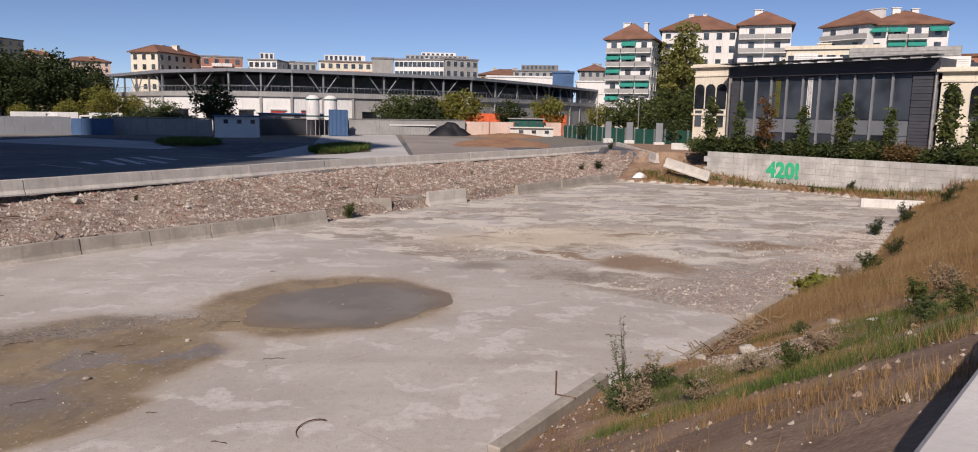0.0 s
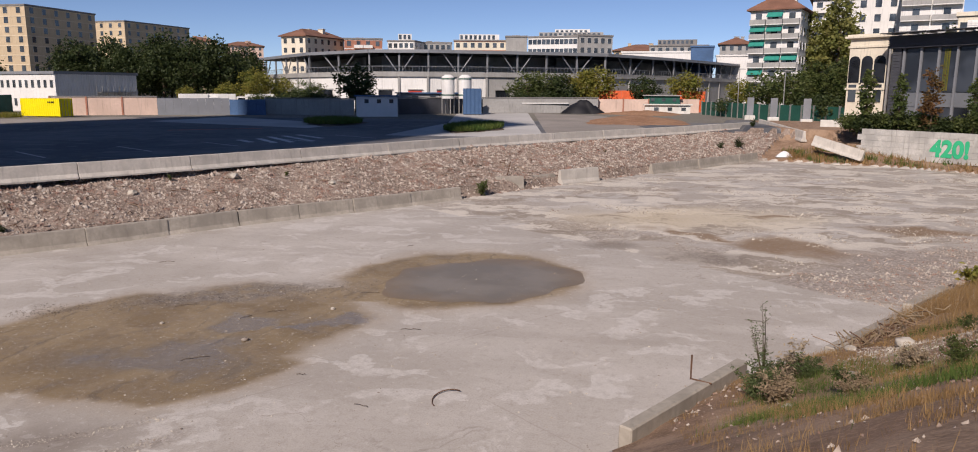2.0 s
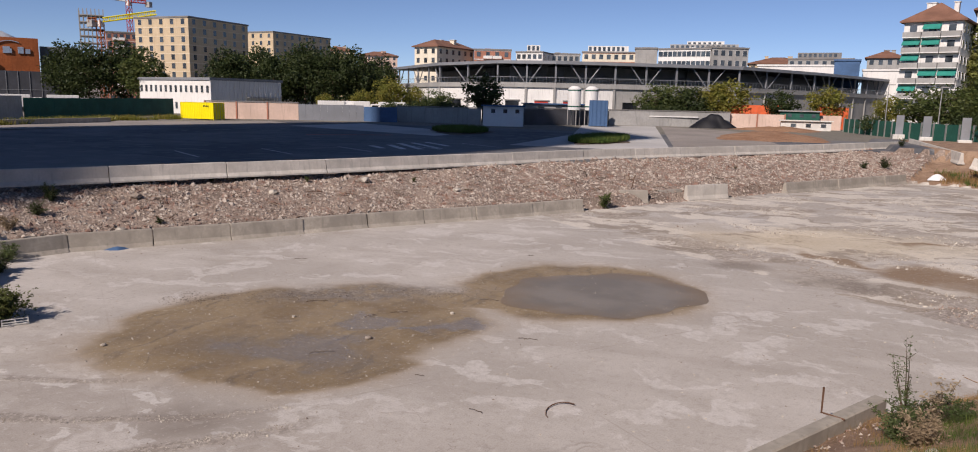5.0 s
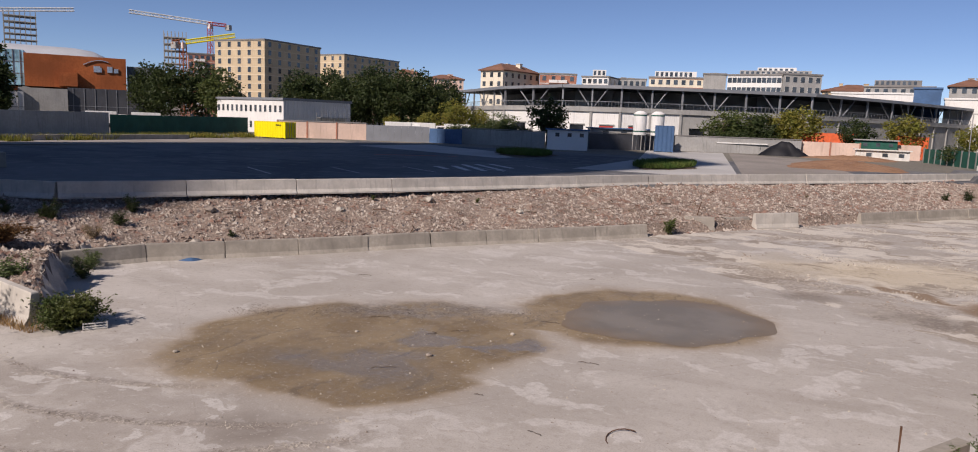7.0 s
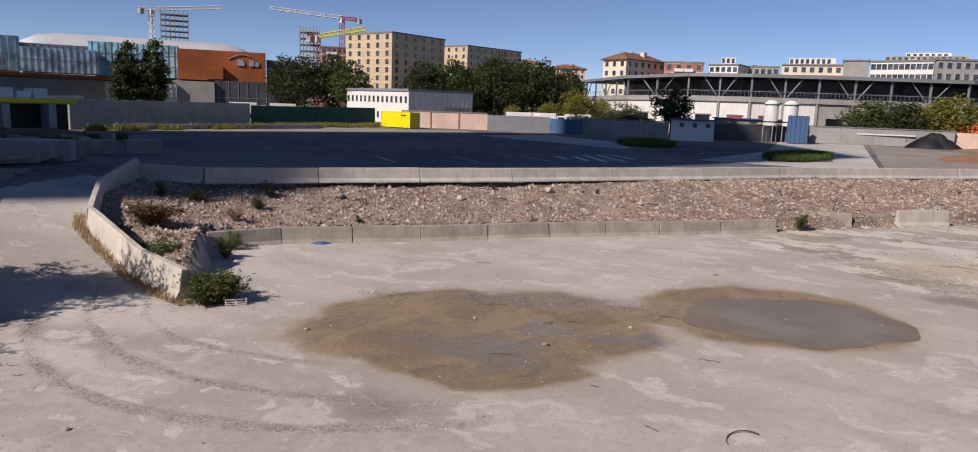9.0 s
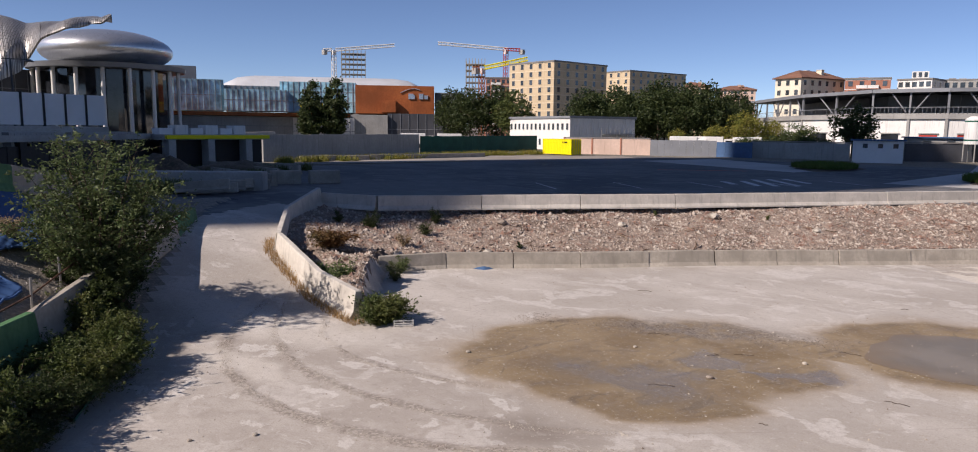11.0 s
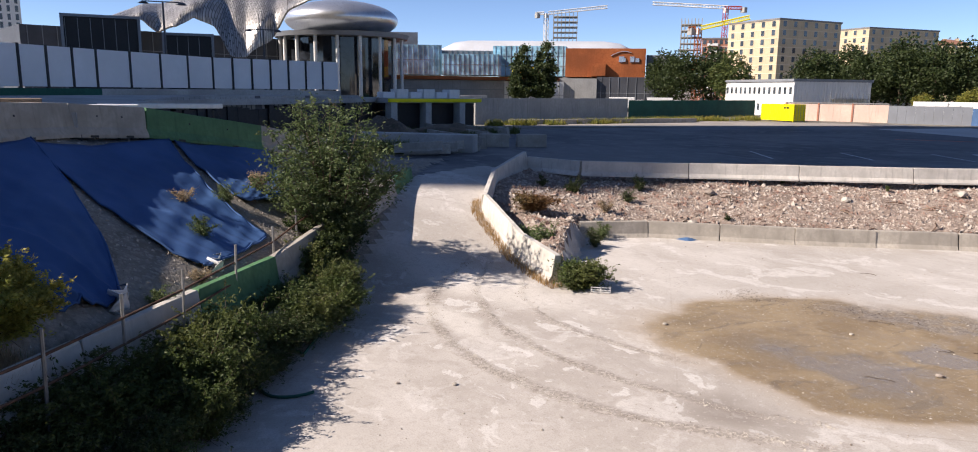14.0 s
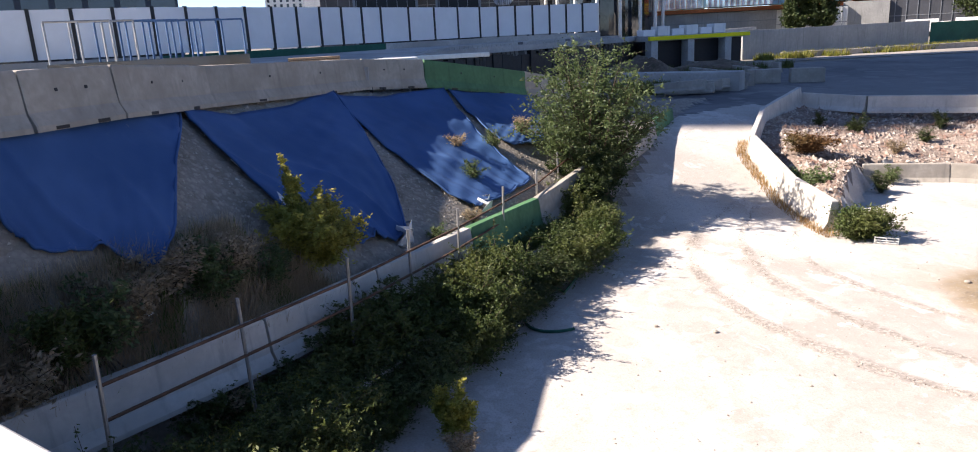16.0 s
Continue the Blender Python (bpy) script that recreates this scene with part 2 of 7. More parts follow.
    lines = m.noise(1.0, 5, 0.6, at=m.stretch((2.6, 0.3, 1), -0.9, (0, 0, 0), at))
    muddy = m.mix(m.ramp(lines, 0.6, 0.64, 0.0, 0.55), muddy, (0.1, 0.075, 0.05))
    film = m.calc("MAXIMUM", m.oval(-10.6, 14.9, 1.9, 1.2, 0.5, 0.5, loose), m.calc("MAXIMUM", m.oval(-10.1, 17.6, 1.3, 0.6, 0.6, 0.5, loose), m.oval(-8.2, 18.2, 0.9, 0.4, 0.6, 0.5, loose)))
    muddy = m.mix(m.calc("MULTIPLY", film, 0.45), muddy, (0.165, 0.15, 0.125))
    crust = m.calc("MULTIPLY", m.oval(-12.0, 20.3, 3.0, 1.0, 0.6, 0.4, at), m.ramp(m.noise(2.2, 6, 0.6), 0.38, 0.55, 0.3, 1.0))
    tone = m.mix(m.calc("MULTIPLY", mud, 0.93), tone, muddy)
    tone = m.mix(m.calc("MULTIPLY", crust, 0.8), tone, m.mix(m.ramp(m.voronoi(18.0, "Color"), 0.2, 0.9), (0.12, 0.1, 0.082), (0.26, 0.23, 0.2)))
    tone = m.mix(m.ramp(fine, 0.45, 0.68, 0.0, 0.36), tone, (0.22, 0.19, 0.165))
    tone = m.mix(m.ramp(m.noise(4.5, 9, 0.72), 0.5, 0.64, 0.0, 0.3), tone, (0.25, 0.22, 0.19))
    tone = m.mix(m.ramp(m.noise(7.0, 8, 0.7), 0.56, 0.66, 0.0, 0.35), tone, (0.56, 0.53, 0.49))
    specks = m.voronoi(2.6)
    tone = m.mix(m.ramp(specks, 0.02, 0.045, 0.55, 0.0), tone, (0.17, 0.14, 0.12))
    relief = m.calc("ADD", fine, m.calc("MULTIPLY", m.calc("MULTIPLY", stones, m.calc("MAXIMUM", grit, ridge)), 1.6))
    m.bump(m.calc("ADD", relief, m.calc("MULTIPLY", m.noise(3.0, 6), m.calc("MULTIPLY", mud, 2.0))), 0.35, 0.02)
    wet = m.calc("MAXIMUM", film, m.calc("MULTIPLY", mud, m.ramp(m.noise(0.8, 4), 0.4, 0.6, 0.0, 0.5)))
    return m.done(tone, m.ramp(wet, 0, 1, 0.88, 0.2))


def node_xyz(self, axis):
    n = self.node("ShaderNodeSeparateXYZ")
    self.plug(n.inputs[0], self.pos)
    return n.outputs[axis]


Nodes.node_xyz = node_xyz


def lot_material():
    m = Nodes("lot_asphalt", 0.85)
    wide, mid, fine = m.noise(0.06, 5), m.noise(0.5, 6), m.noise(20, 4)
    tone = m.mix(m.ramp(wide, 0.4, 0.6), (0.07, 0.073, 0.08), (0.14, 0.138, 0.137))
    tone = m.mix(m.ramp(mid, 0.52, 0.62, 0.0, 0.7), tone, (0.2, 0.195, 0.19))
    tone = m.mix(m.ramp(m.noise(0.3, 6, 0.6, at=m.stretch((0.25, 1.4, 1), 0.9)), 0.56, 0.66, 0, 0.5), tone, (0.045, 0.045, 0.048))
    m.bump(fine, 0.3, 0.01)
    return m.done(tone, m.ramp(mid, 0.3, 0.7, 0.7, 0.95))


def earth(name, a, b, c, stones=0.5, scale=7.0, mix_scale=0.35):
    m = Nodes(name, 0.95)
    wide, mid, fine = m.noise(mix_scale, 5), m.noise(2.0, 6), m.noise(24, 5)
    tone = m.mix(m.ramp(wide, 0.36, 0.62), a, b)
    tone = m.mix(m.ramp(mid, 0.5, 0.66, 0, 0.7), tone, c)
    cells, dist = m.voronoi(scale, "Color"), m.voronoi(scale)
    tone = m.mix(m.ramp(cells, 0.45, 0.9, 0.0, stones), tone, shade(b, 1.45))
    tone = m.mix(m.ramp(dist, 0.25, 0.6, 0.0, 0.35 * stones), tone, shade(a, 0.4))
    m.bump(m.calc("ADD", m.calc("MULTIPLY", dist, -1.0), fine), 0.6, 0.3 / scale)
    return m.done(tone)


MAT = {
    "slab": slab_material(),
    "lot": lot_material(),
    "rubble": earth("rubble_earth", (0.18, 0.137, 0.11), (0.28, 0.22, 0.178), (0.13, 0.09, 0.07), 0.75, 8.0),
    "bank": earth("bank_earth", (0.21, 0.13, 0.083), (0.31, 0.21, 0.14), (0.14, 0.085, 0.05), 0.4, 34.0, 0.7),
    "soil": earth("dark_soil", (0.09, 0.065, 0.045), (0.16, 0.12, 0.085), (0.05, 0.045, 0.025), 0.4, 9.0),
    "gravelbank": earth("grey_gravel", (0.2, 0.178, 0.148), (0.27, 0.24, 0.2), (0.14, 0.118, 0.092), 0.5, 11.0),
    "platform": surface("platform_concrete", (0.36, 0.35, 0.33), 6, 0.3),
    "far": earth("far_ground", (0.16, 0.145, 0.12), (0.22, 0.2, 0.165), (0.1, 0.1, 0.07), 0.2, 3.0, 0.03),
    "jersey": surface("barrier_concrete", (0.53, 0.495, 0.44), 9, 1.3, 0.16, 0.9, bump=0.35, streak=True, per=0.35),
    "jersey_old": surface("old_barrier_concrete", (0.36, 0.325, 0.275), 7, 1.0, 0.24, 0.92, bump=0.5, streak=True, per=0.4),
    "jersey_green": surface("green_painted_concrete", (0.07, 0.17, 0.075), 7, 0.9, 0.2, 0.75, streak=True),
    "jersey_white": surface("white_painted_concrete", (0.6, 0.585, 0.54), 7, 0.9, 0.14, 0.8, streak=True),
    "stone": surface("stone", (0.34, 0.285, 0.235), 5, 0.5, 0.4, 0.95, per=0.0),
    "parapet": surface("parapet_stone", (0.55, 0.53, 0.5), 30, 2.0, 0.14, 0.8),
    "steel": surface("galvanised_steel", (0.36, 0.35, 0.33), 14, 2, 0.2, 0.5, 0.6),
    "rust": surface("rusted_steel", (0.12, 0.065, 0.04), 20, 3, 0.35, 0.85, 0.2),
    "white": surface("white_render", (0.67, 0.66, 0.63), 3, 0.25, 0.07, 0.8, streak=True),
    "cream": surface("cream_render", (0.65, 0.59, 0.47), 3, 0.25, 0.08, 0.8, streak=True),
    "tan": surface("tan_render", (0.52, 0.41, 0.27), 3, 0.25, 0.1, 0.85, streak=True),
    "tanrib": surface("pale_tan_render", (0.62, 0.52, 0.37), 3, 0.25, 0.1, 0.85),
    "pinkish": surface("pink_render", (0.58, 0.43, 0.35), 3, 0.3, 0.12, 0.85, streak=True),
    "brick": surface("red_brick", (0.37, 0.165, 0.11), 6, 0.3, 0.16, 0.85),
    "grey": surface("grey_render", (0.32, 0.315, 0.3), 3, 0.3, 0.15, 0.85, streak=True),
    "darkgrey": surface("dark_grey_metal", (0.062, 0.065, 0.075), 5, 0.4, 0.2, 0.55),
    "midgrey": surface("grey_metal_panel", (0.2, 0.21, 0.225), 5, 0.4, 0.12, 0.5),
    "roof": surface("terracotta_tiles", (0.2, 0.1, 0.066), 5, 0.3, 0.25, 0.9),
    "roofgrey": surface("grey_roofing", (0.2, 0.19, 0.18), 4, 0.3, 0.2, 0.8),
    "awning": surface("green_awning_cloth", (0.02, 0.24, 0.19), 8, 1, 0.15, 0.85),
    "corten": surface("weathered_steel", (0.36, 0.1, 0.028), 2.5, 0.12, 0.35, 0.8, streak=True),
    "silver": surface("brushed_metal", (0.62, 0.63, 0.65), 4, 0.2, 0.12, 0.34, 0.85, spec=0.5),
    "scale": surface("metal_scales", (0.42, 0.4, 0.38), 1.5, 0.12, 0.25, 0.5, 0.6, spec=0.5),
    "vault": surface("pale_metal_roof", (0.62, 0.63, 0.64), 3, 0.15, 0.1, 0.45, 0.3),
    "glass": glazing("window_glass", (0.05, 0.06, 0.07)),
    "blockwall": surface("stained_block_concrete", (0.5, 0.485, 0.45), 7, 0.7, 0.26, 0.9, bump=0.5, streak=True, per=0.25),
    "officeglass": glazing("office_glass", (0.035, 0.042, 0.052), 0.3),
    "spandrel": surface("grey_spandrel_panel", (0.15, 0.162, 0.175), 5, 0.4, 0.1, 0.4),
    "glassblue": glazing("blue_glass", (0.2, 0.4, 0.5), 0.5),
    "glassdark": glazing("dark_glass", (0.018, 0.021, 0.026), 0.06),
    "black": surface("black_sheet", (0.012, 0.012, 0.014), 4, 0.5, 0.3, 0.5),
    "panel": surface("white_hoarding_panel", (0.66, 0.66, 0.66), 2, 0.3, 0.06, 0.6),
    "blue": surface("blue_sheeting", (0.05, 0.11, 0.22), 3, 0.3, 0.2, 0.7),
    "yellow": surface("yellow_paint", (0.78, 0.66, 0.0), 3, 0.4, 0.06, 0.5),
    "orange": surface("orange_mesh", (0.65, 0.12, 0.04), 6, 1, 0.2, 0.8),
    "red": surface("red_paint", (0.42, 0.045, 0.03), 6, 1, 0.15, 0.6),
    "spray": surface("green_spray_paint", (0.02, 0.42, 0.2), 12, 1.5, 0.12, 0.7),
    "fence": surface("green_fence_sheet", (0.012, 0.085, 0.06), 6, 0.5, 0.2, 0.8),
    "wood": surface("grey_wood", (0.24, 0.17, 0.115), 20, 2, 0.3, 0.9),
    "bark": surface("bark", (0.085, 0.06, 0.04), 12, 2, 0.3, 0.95, bump=0.8),
    "leaf": foliage("leaf_dark_green", (0.04, 0.062, 0.02), (0.07, 0.092, 0.028)),
    "leafmid": foliage("leaf_mid_green", (0.075, 0.11, 0.03), (0.13, 0.145, 0.04)),
    "leafyellow": foliage("leaf_yellow_green", (0.2, 0.215, 0.04), (0.3, 0.25, 0.05)),
    "leafbright": foliage("leaf_bright_yellow_green", (0.3, 0.33, 0.06), (0.4, 0.34, 0.07)),
    "leafred": foliage("leaf_russet", (0.2, 0.1, 0.04), (0.11, 0.1, 0.035)),
    "leafpale": foliage("leaf_grey_green", (0.13, 0.17, 0.065), (0.085, 0.125, 0.04)),
    "straw": foliage("dry_grass", (0.42, 0.275, 0.125), (0.3, 0.18, 0.075), 0.85),
    "leafivy": foliage("ivy_leaf", (0.2, 0.22, 0.06), (0.28, 0.26, 0.08)),
    "brush": foliage("dry_brushwood", (0.36, 0.27, 0.17), (0.48, 0.39, 0.27), 0.9),
    "grass": foliage("green_grass", (0.085, 0.15, 0.03), (0.15, 0.19, 0.045), 0.8),
}


def tarp_material():
    m = Nodes("blue_tarpaulin", 0.75, 0.0, 0.2)
    folds = m.noise(1.2, 5, 0.6, at=m.stretch((1.6, 0.5, 0.5), 0.4))
    tone = m.mix(m.ramp(m.noise(0.5, 4), 0.35, 0.65), (0.03, 0.078, 0.19), (0.045, 0.102, 0.235))
    tone = m.mix(m.ramp(m.noise(6, 5), 0.6, 0.8, 0, 0.35), tone, (0.07, 0.11, 0.22))
    m.bump(m.calc("ADD", folds, m.calc("MULTIPLY", m.noise(5, 5), 0.3)), 0.3, 0.05)
    return m.done(tone)


MAT["tarp"] = tarp_material()


def scale_material():
    """Metal shingles: narrow overlapping bands, tones that change from plate to plate."""
    m = Nodes("metal_scales", 0.42, 0.7, 0.5)
    plate = m.node("ShaderNodeTexBrick")
    m.plug(plate.inputs["Vector"], m.stretch((0.5, 0.5, 0.5), 0.0, at=m.vec("ADD", m.stretch((0.7, 0.7, 0.0), 0.9), m.stretch((0.0, 1.0, 1.0)))))
    plate.inputs["Color1"].default_value, plate.inputs["Color2"].default_value = (0.3, 0.29, 0.28, 1), (0.52, 0.5, 0.47, 1)
    plate.inputs["Mortar"].default_value, plate.inputs["Scale"].default_value = (0.12, 0.115, 0.11, 1), 1.0
    plate.inputs["Mortar Size"].default_value = 0.035
    tone = m.mix(m.ramp(m.noise(0.2, 4), 0.35, 0.65, 0.0, 0.5), plate.outputs["Color"], (0.24, 0.22, 0.2))
    m.bump(plate.outputs["Fac"], 0.5, 0.1)
    return m.done(tone)


MAT["scale"] = scale_material()


def water_material():
    m = Nodes("shallow_water", 0.4, 0.0, 0.1)
    tone = m.mix(m.ramp(m.noise(0.5, 4), 0.4, 0.65), (0.165, 0.145, 0.12), (0.21, 0.185, 0.155))
    wob = m.node("ShaderNodeTexNoise")
    wob.inputs["Scale"].default_value, wob.inputs["Detail"].default_value = 0.8, 5
    m.plug(wob.inputs["Vector"], m.pos)
    at_ = m.vec("ADD", m.pos, m.vec("MULTIPLY", m.vec("SUBTRACT", wob.outputs["Color"], (0.5, 0.5, 0.5)), (1.6, 1.6, 0)))
    x, y, rx, ry, turn = POOLS[0]
    tone = m.mix(m.oval(x, y, rx * 0.98, ry * 0.95, turn, 0.4, at_), (0.2, 0.14, 0.08), tone)
    m.bump(m.noise(2.0, 3), 0.02, 0.01)
    return m.done(tone)


MAT["water"] = water_material()


# ---- helpers for meshes and things ----
def at(az, d, z=0.0):
    """A place by bearing (degrees to the left of the first view), distance and height."""
    a = radians(az)
    return Vector((-d * math.sin(a), d * math.cos(a), z))


def mesh_of(name, bm, *mats, smooth=False):
    me = bpy.data.meshes.new(name)
    bm.to_mesh(me)
    bm.free()
    for m in mats:
        me.materials.append(MAT[m])
    if smooth:
        me.polygons.foreach_set("use_smooth", [True] * len(me.polygons))
    return me


def raw(name, verts, faces, mat, smooth=False):
    me = bpy.data.meshes.new(name)
    me.from_pydata([tuple(v) for v in verts], [], [tuple(f) for f in faces])
    me.materials.append(MAT[mat])
    if smooth:
        me.polygons.foreach_set("use_smooth", [True] * len(me.polygons))
    me.update()
    return me


def thing(name, m, label, category, group="", kind=""):
    ob = new(name)
    ob.empty_display_size = 0.2
    ob.matrix_world = m
    return tagged(ob, label, category, group, kind)


def part(name, bm, mat, parent, label="", smooth=False):
    mats = (mat,) if isinstance(mat, str) else mat
    ob = new(name, mesh_of(name, bm, *mats, smooth=smooth))
    ob.parent = parent
    return tagged(ob, label)


def piece(name, me, parent, m, label=""):
    ob = new(name, me)
    ob.parent = parent
    ob.matrix_basis = m
    return tagged(ob, label)


def solid(name, bm, mat, label, category, group="", kind="", m=None, smooth=False):
    """A thing of one mesh."""
    mats = (mat,) if isinstance(mat, str) else mat
    ob = new(name, mesh_of(name, bm, *mats, smooth=smooth))
    if m is not None:
        ob.matrix_world = m
    return tagged(ob, label, category, group, kind)


def box(bm, x0, x1, y0, y1, z0, z1, mi=0, m=None, bevel=0.0):
    vs = [bm.verts.new((x, y, z)) for x in (x0, x1) for y in (y0, y1) for z in (z0, z1)]
    fs = [bm.faces.new([vs[i] for i in q]) for q in ((0, 1, 3, 2), (4, 6, 7, 5), (0, 4, 5, 1), (2, 3, 7, 6), (0, 2, 6, 4), (1, 5, 7, 3))]
    for f in fs:
        f.material_index = mi
    if m is not None:
        for v in vs:
            v.co = m @ v.co
    if bevel:
        bmesh.ops.bevel(bm, geom=list({e for f in fs for e in f.edges}), offset=bevel, segments=1, affect="EDGES")
    return vs


def rod(bm, a, b, r0, r1=None, sides=6, mi=0):
    a, b = Vector(a), Vector(b)
    r1 = r0 if r1 is None else r1
    q = (b - a).to_track_quat("Z", "Y").to_matrix()
    rings = []
    for p, r in ((a, r0), (b, r1)):
        rings.append([bm.verts.new(p + q @ Vector((r * math.cos(t), r * math.sin(t), 0))) for t in (2 * math.pi * k / sides for k in range(sides))])
    for k in range(sides):
        bm.faces.new((rings[0][k], rings[0][(k + 1) % sides], rings[1][(k + 1) % sides], rings[1][k])).material_index = mi
    bm.faces.new(rings[1]).material_index = mi
    bm.faces.new(rings[0][::-1]).material_index = mi


def tube(bm, pts, r, sides=6):
    """A bent rod of one piece along a line of places."""
    pts = [Vector(p) for p in pts]
    rings = []
    for k, p in enumerate(pts):
        way = (pts[min(k + 1, len(pts) - 1)] - pts[max(k - 1, 0)]).normalized()
        q = way.to_track_quat("Z", "Y").to_matrix()
        rings.append([bm.verts.new(p + q @ Vector((r * math.cos(t), r * math.sin(t), 0))) for t in (2 * math.pi * i / sides for i in range(sides))])
    for a, b in zip(rings, rings[1:]):
        shift = min(range(sides), key=lambda j: sum((a[i].co - b[(i + j) % sides].co).length for i in range(sides)))
        for i in range(sides):
            bm.faces.new((a[i], a[(i + 1) % sides], b[(i + 1 + shift) % sides], b[(i + shift) % sides]))
    bm.faces.new(rings[0][::-1])
    bm.faces.new(rings[-1])
    bmesh.ops.recalc_face_normals(bm, faces=bm.faces)


def frame_of(p0, p1):
    """A pose at p0 with x towards p1 and z up."""
    x = (Vector(p1) - Vector(p0))
    x.z = 0
    x.normalize()
    y = Vector((-x.y, x.x, 0))
    return Matrix.Translation(p0) @ Matrix((x, y, (0, 0, 1))).transposed().to_4x4()


# ---- the lie of the land: a sunk concrete slab, a rubble slope, the lot above, a ramp and two banks ----
LOT = 2.2
FOOT = ((-26.6, 18.0), (-25.5, 20.9), (-21.6, 25.7), (-17.9, 31.1), (-14.1, 35.8), (-9.8, 41.6), (1.4, 57.9), (11.8, 71.6))                                    # foot of the rubble slope
FAREND = ((11.8, 71.6), (21.8, 67.3), (28.0, 62.0), (31.5, 54.6))
KERB = ((31.5, 54.6), (26.4, 47.5), (15.0, 29.4), (9.5, 24.0), (5.2, 18.3), (2.6, 16.1), (0.5, 12.9), (-4.0, 6.0))
RAMP_R = ((-20.2, 12.9), (-23.2, 13.2), (-28.0, 14.1), (-31.5, 16.3), (-34.4, 19.7))
LOWROW = ((-3.0, -9.0), (-9.5, -5.8), (-12.3, -2.8), (-14.5, -0.9), (-20.0, 3.6), (-33.2, 12.6))
TOPROW = ((-4.0, -12.0), (-12.5, -6.2), (-14.5, -5.5), (-18.7, -4.8), (-25.0, -1.3), (-27.0, 0.8), (-30.6, 5.1), (-37.0, 10.2))
TOPROW_Z = (5.3, 5.25, 5.24, 5.05, 4.87, 4.7, 3.9, 2.7)
EDGE = ((-25.0, -1.3), (-45.0, 1.5), (-54.6, 6.3), (-65.5, 18.2), (-120.0, 60.0))   # rim of the raised platform
SLAB = ((-20.3, 13.0), *FOOT, *FAREND[1:], *KERB[1:], (-9.0, -1.5), (-11.8, -0.4), (-14.9, 1.7), (-21.6, 6.0), (-33.2, 12.6), (-36.5, 18.0), (-34.4, 19.7), *RAMP_R[-2::-1])


def along(x, y, line):
    """Distance of points to a line of segments, signed (left of it positive), and how far along it they lie (segment + part)."""
    best, sign, where = np.full(x.shape, 1e9), np.zeros(x.shape), np.zeros(x.shape)
    for k, ((ax, ay), (bx, by)) in enumerate(zip(line, line[1:])):
        dx, dy = bx - ax, by - ay
        t = np.clip(((x - ax) * dx + (y - ay) * dy) / (dx * dx + dy * dy), 0, 1)
        d = np.hypot(x - ax - t * dx, y - ay - t * dy)
        cross = dx * (y - ay) - dy * (x - ax)
        hit = d < best
        best, sign, where = np.where(hit, d, best), np.where(hit, np.sign(cross), sign), np.where(hit, k + t, where)
    return best * sign, where


def inside(x, y, poly):
    odd = np.zeros(x.shape, bool)
    for (ax, ay), (bx, by) in zip(poly, poly[1:] + poly[:1]):
        cut = (ay > y) != (by > y)
        odd ^= cut & (x < (bx - ax) * (y - ay) / (by - ay + 1e-12) + ax)
    return odd


def waves(x, y, size, seed):
    r = np.random.RandomState(seed)
    out = np.zeros(np.shape(x))
    for k in range(14):
        a, f = r.uniform(0, 6.28), (1 + k * 0.35) / size
        out += np.sin((x * math.cos(a) + y * math.sin(a)) * f * 6.28 + r.uniform(0, 6.28)) / (1 + k * 0.5)
    return out / 3.0


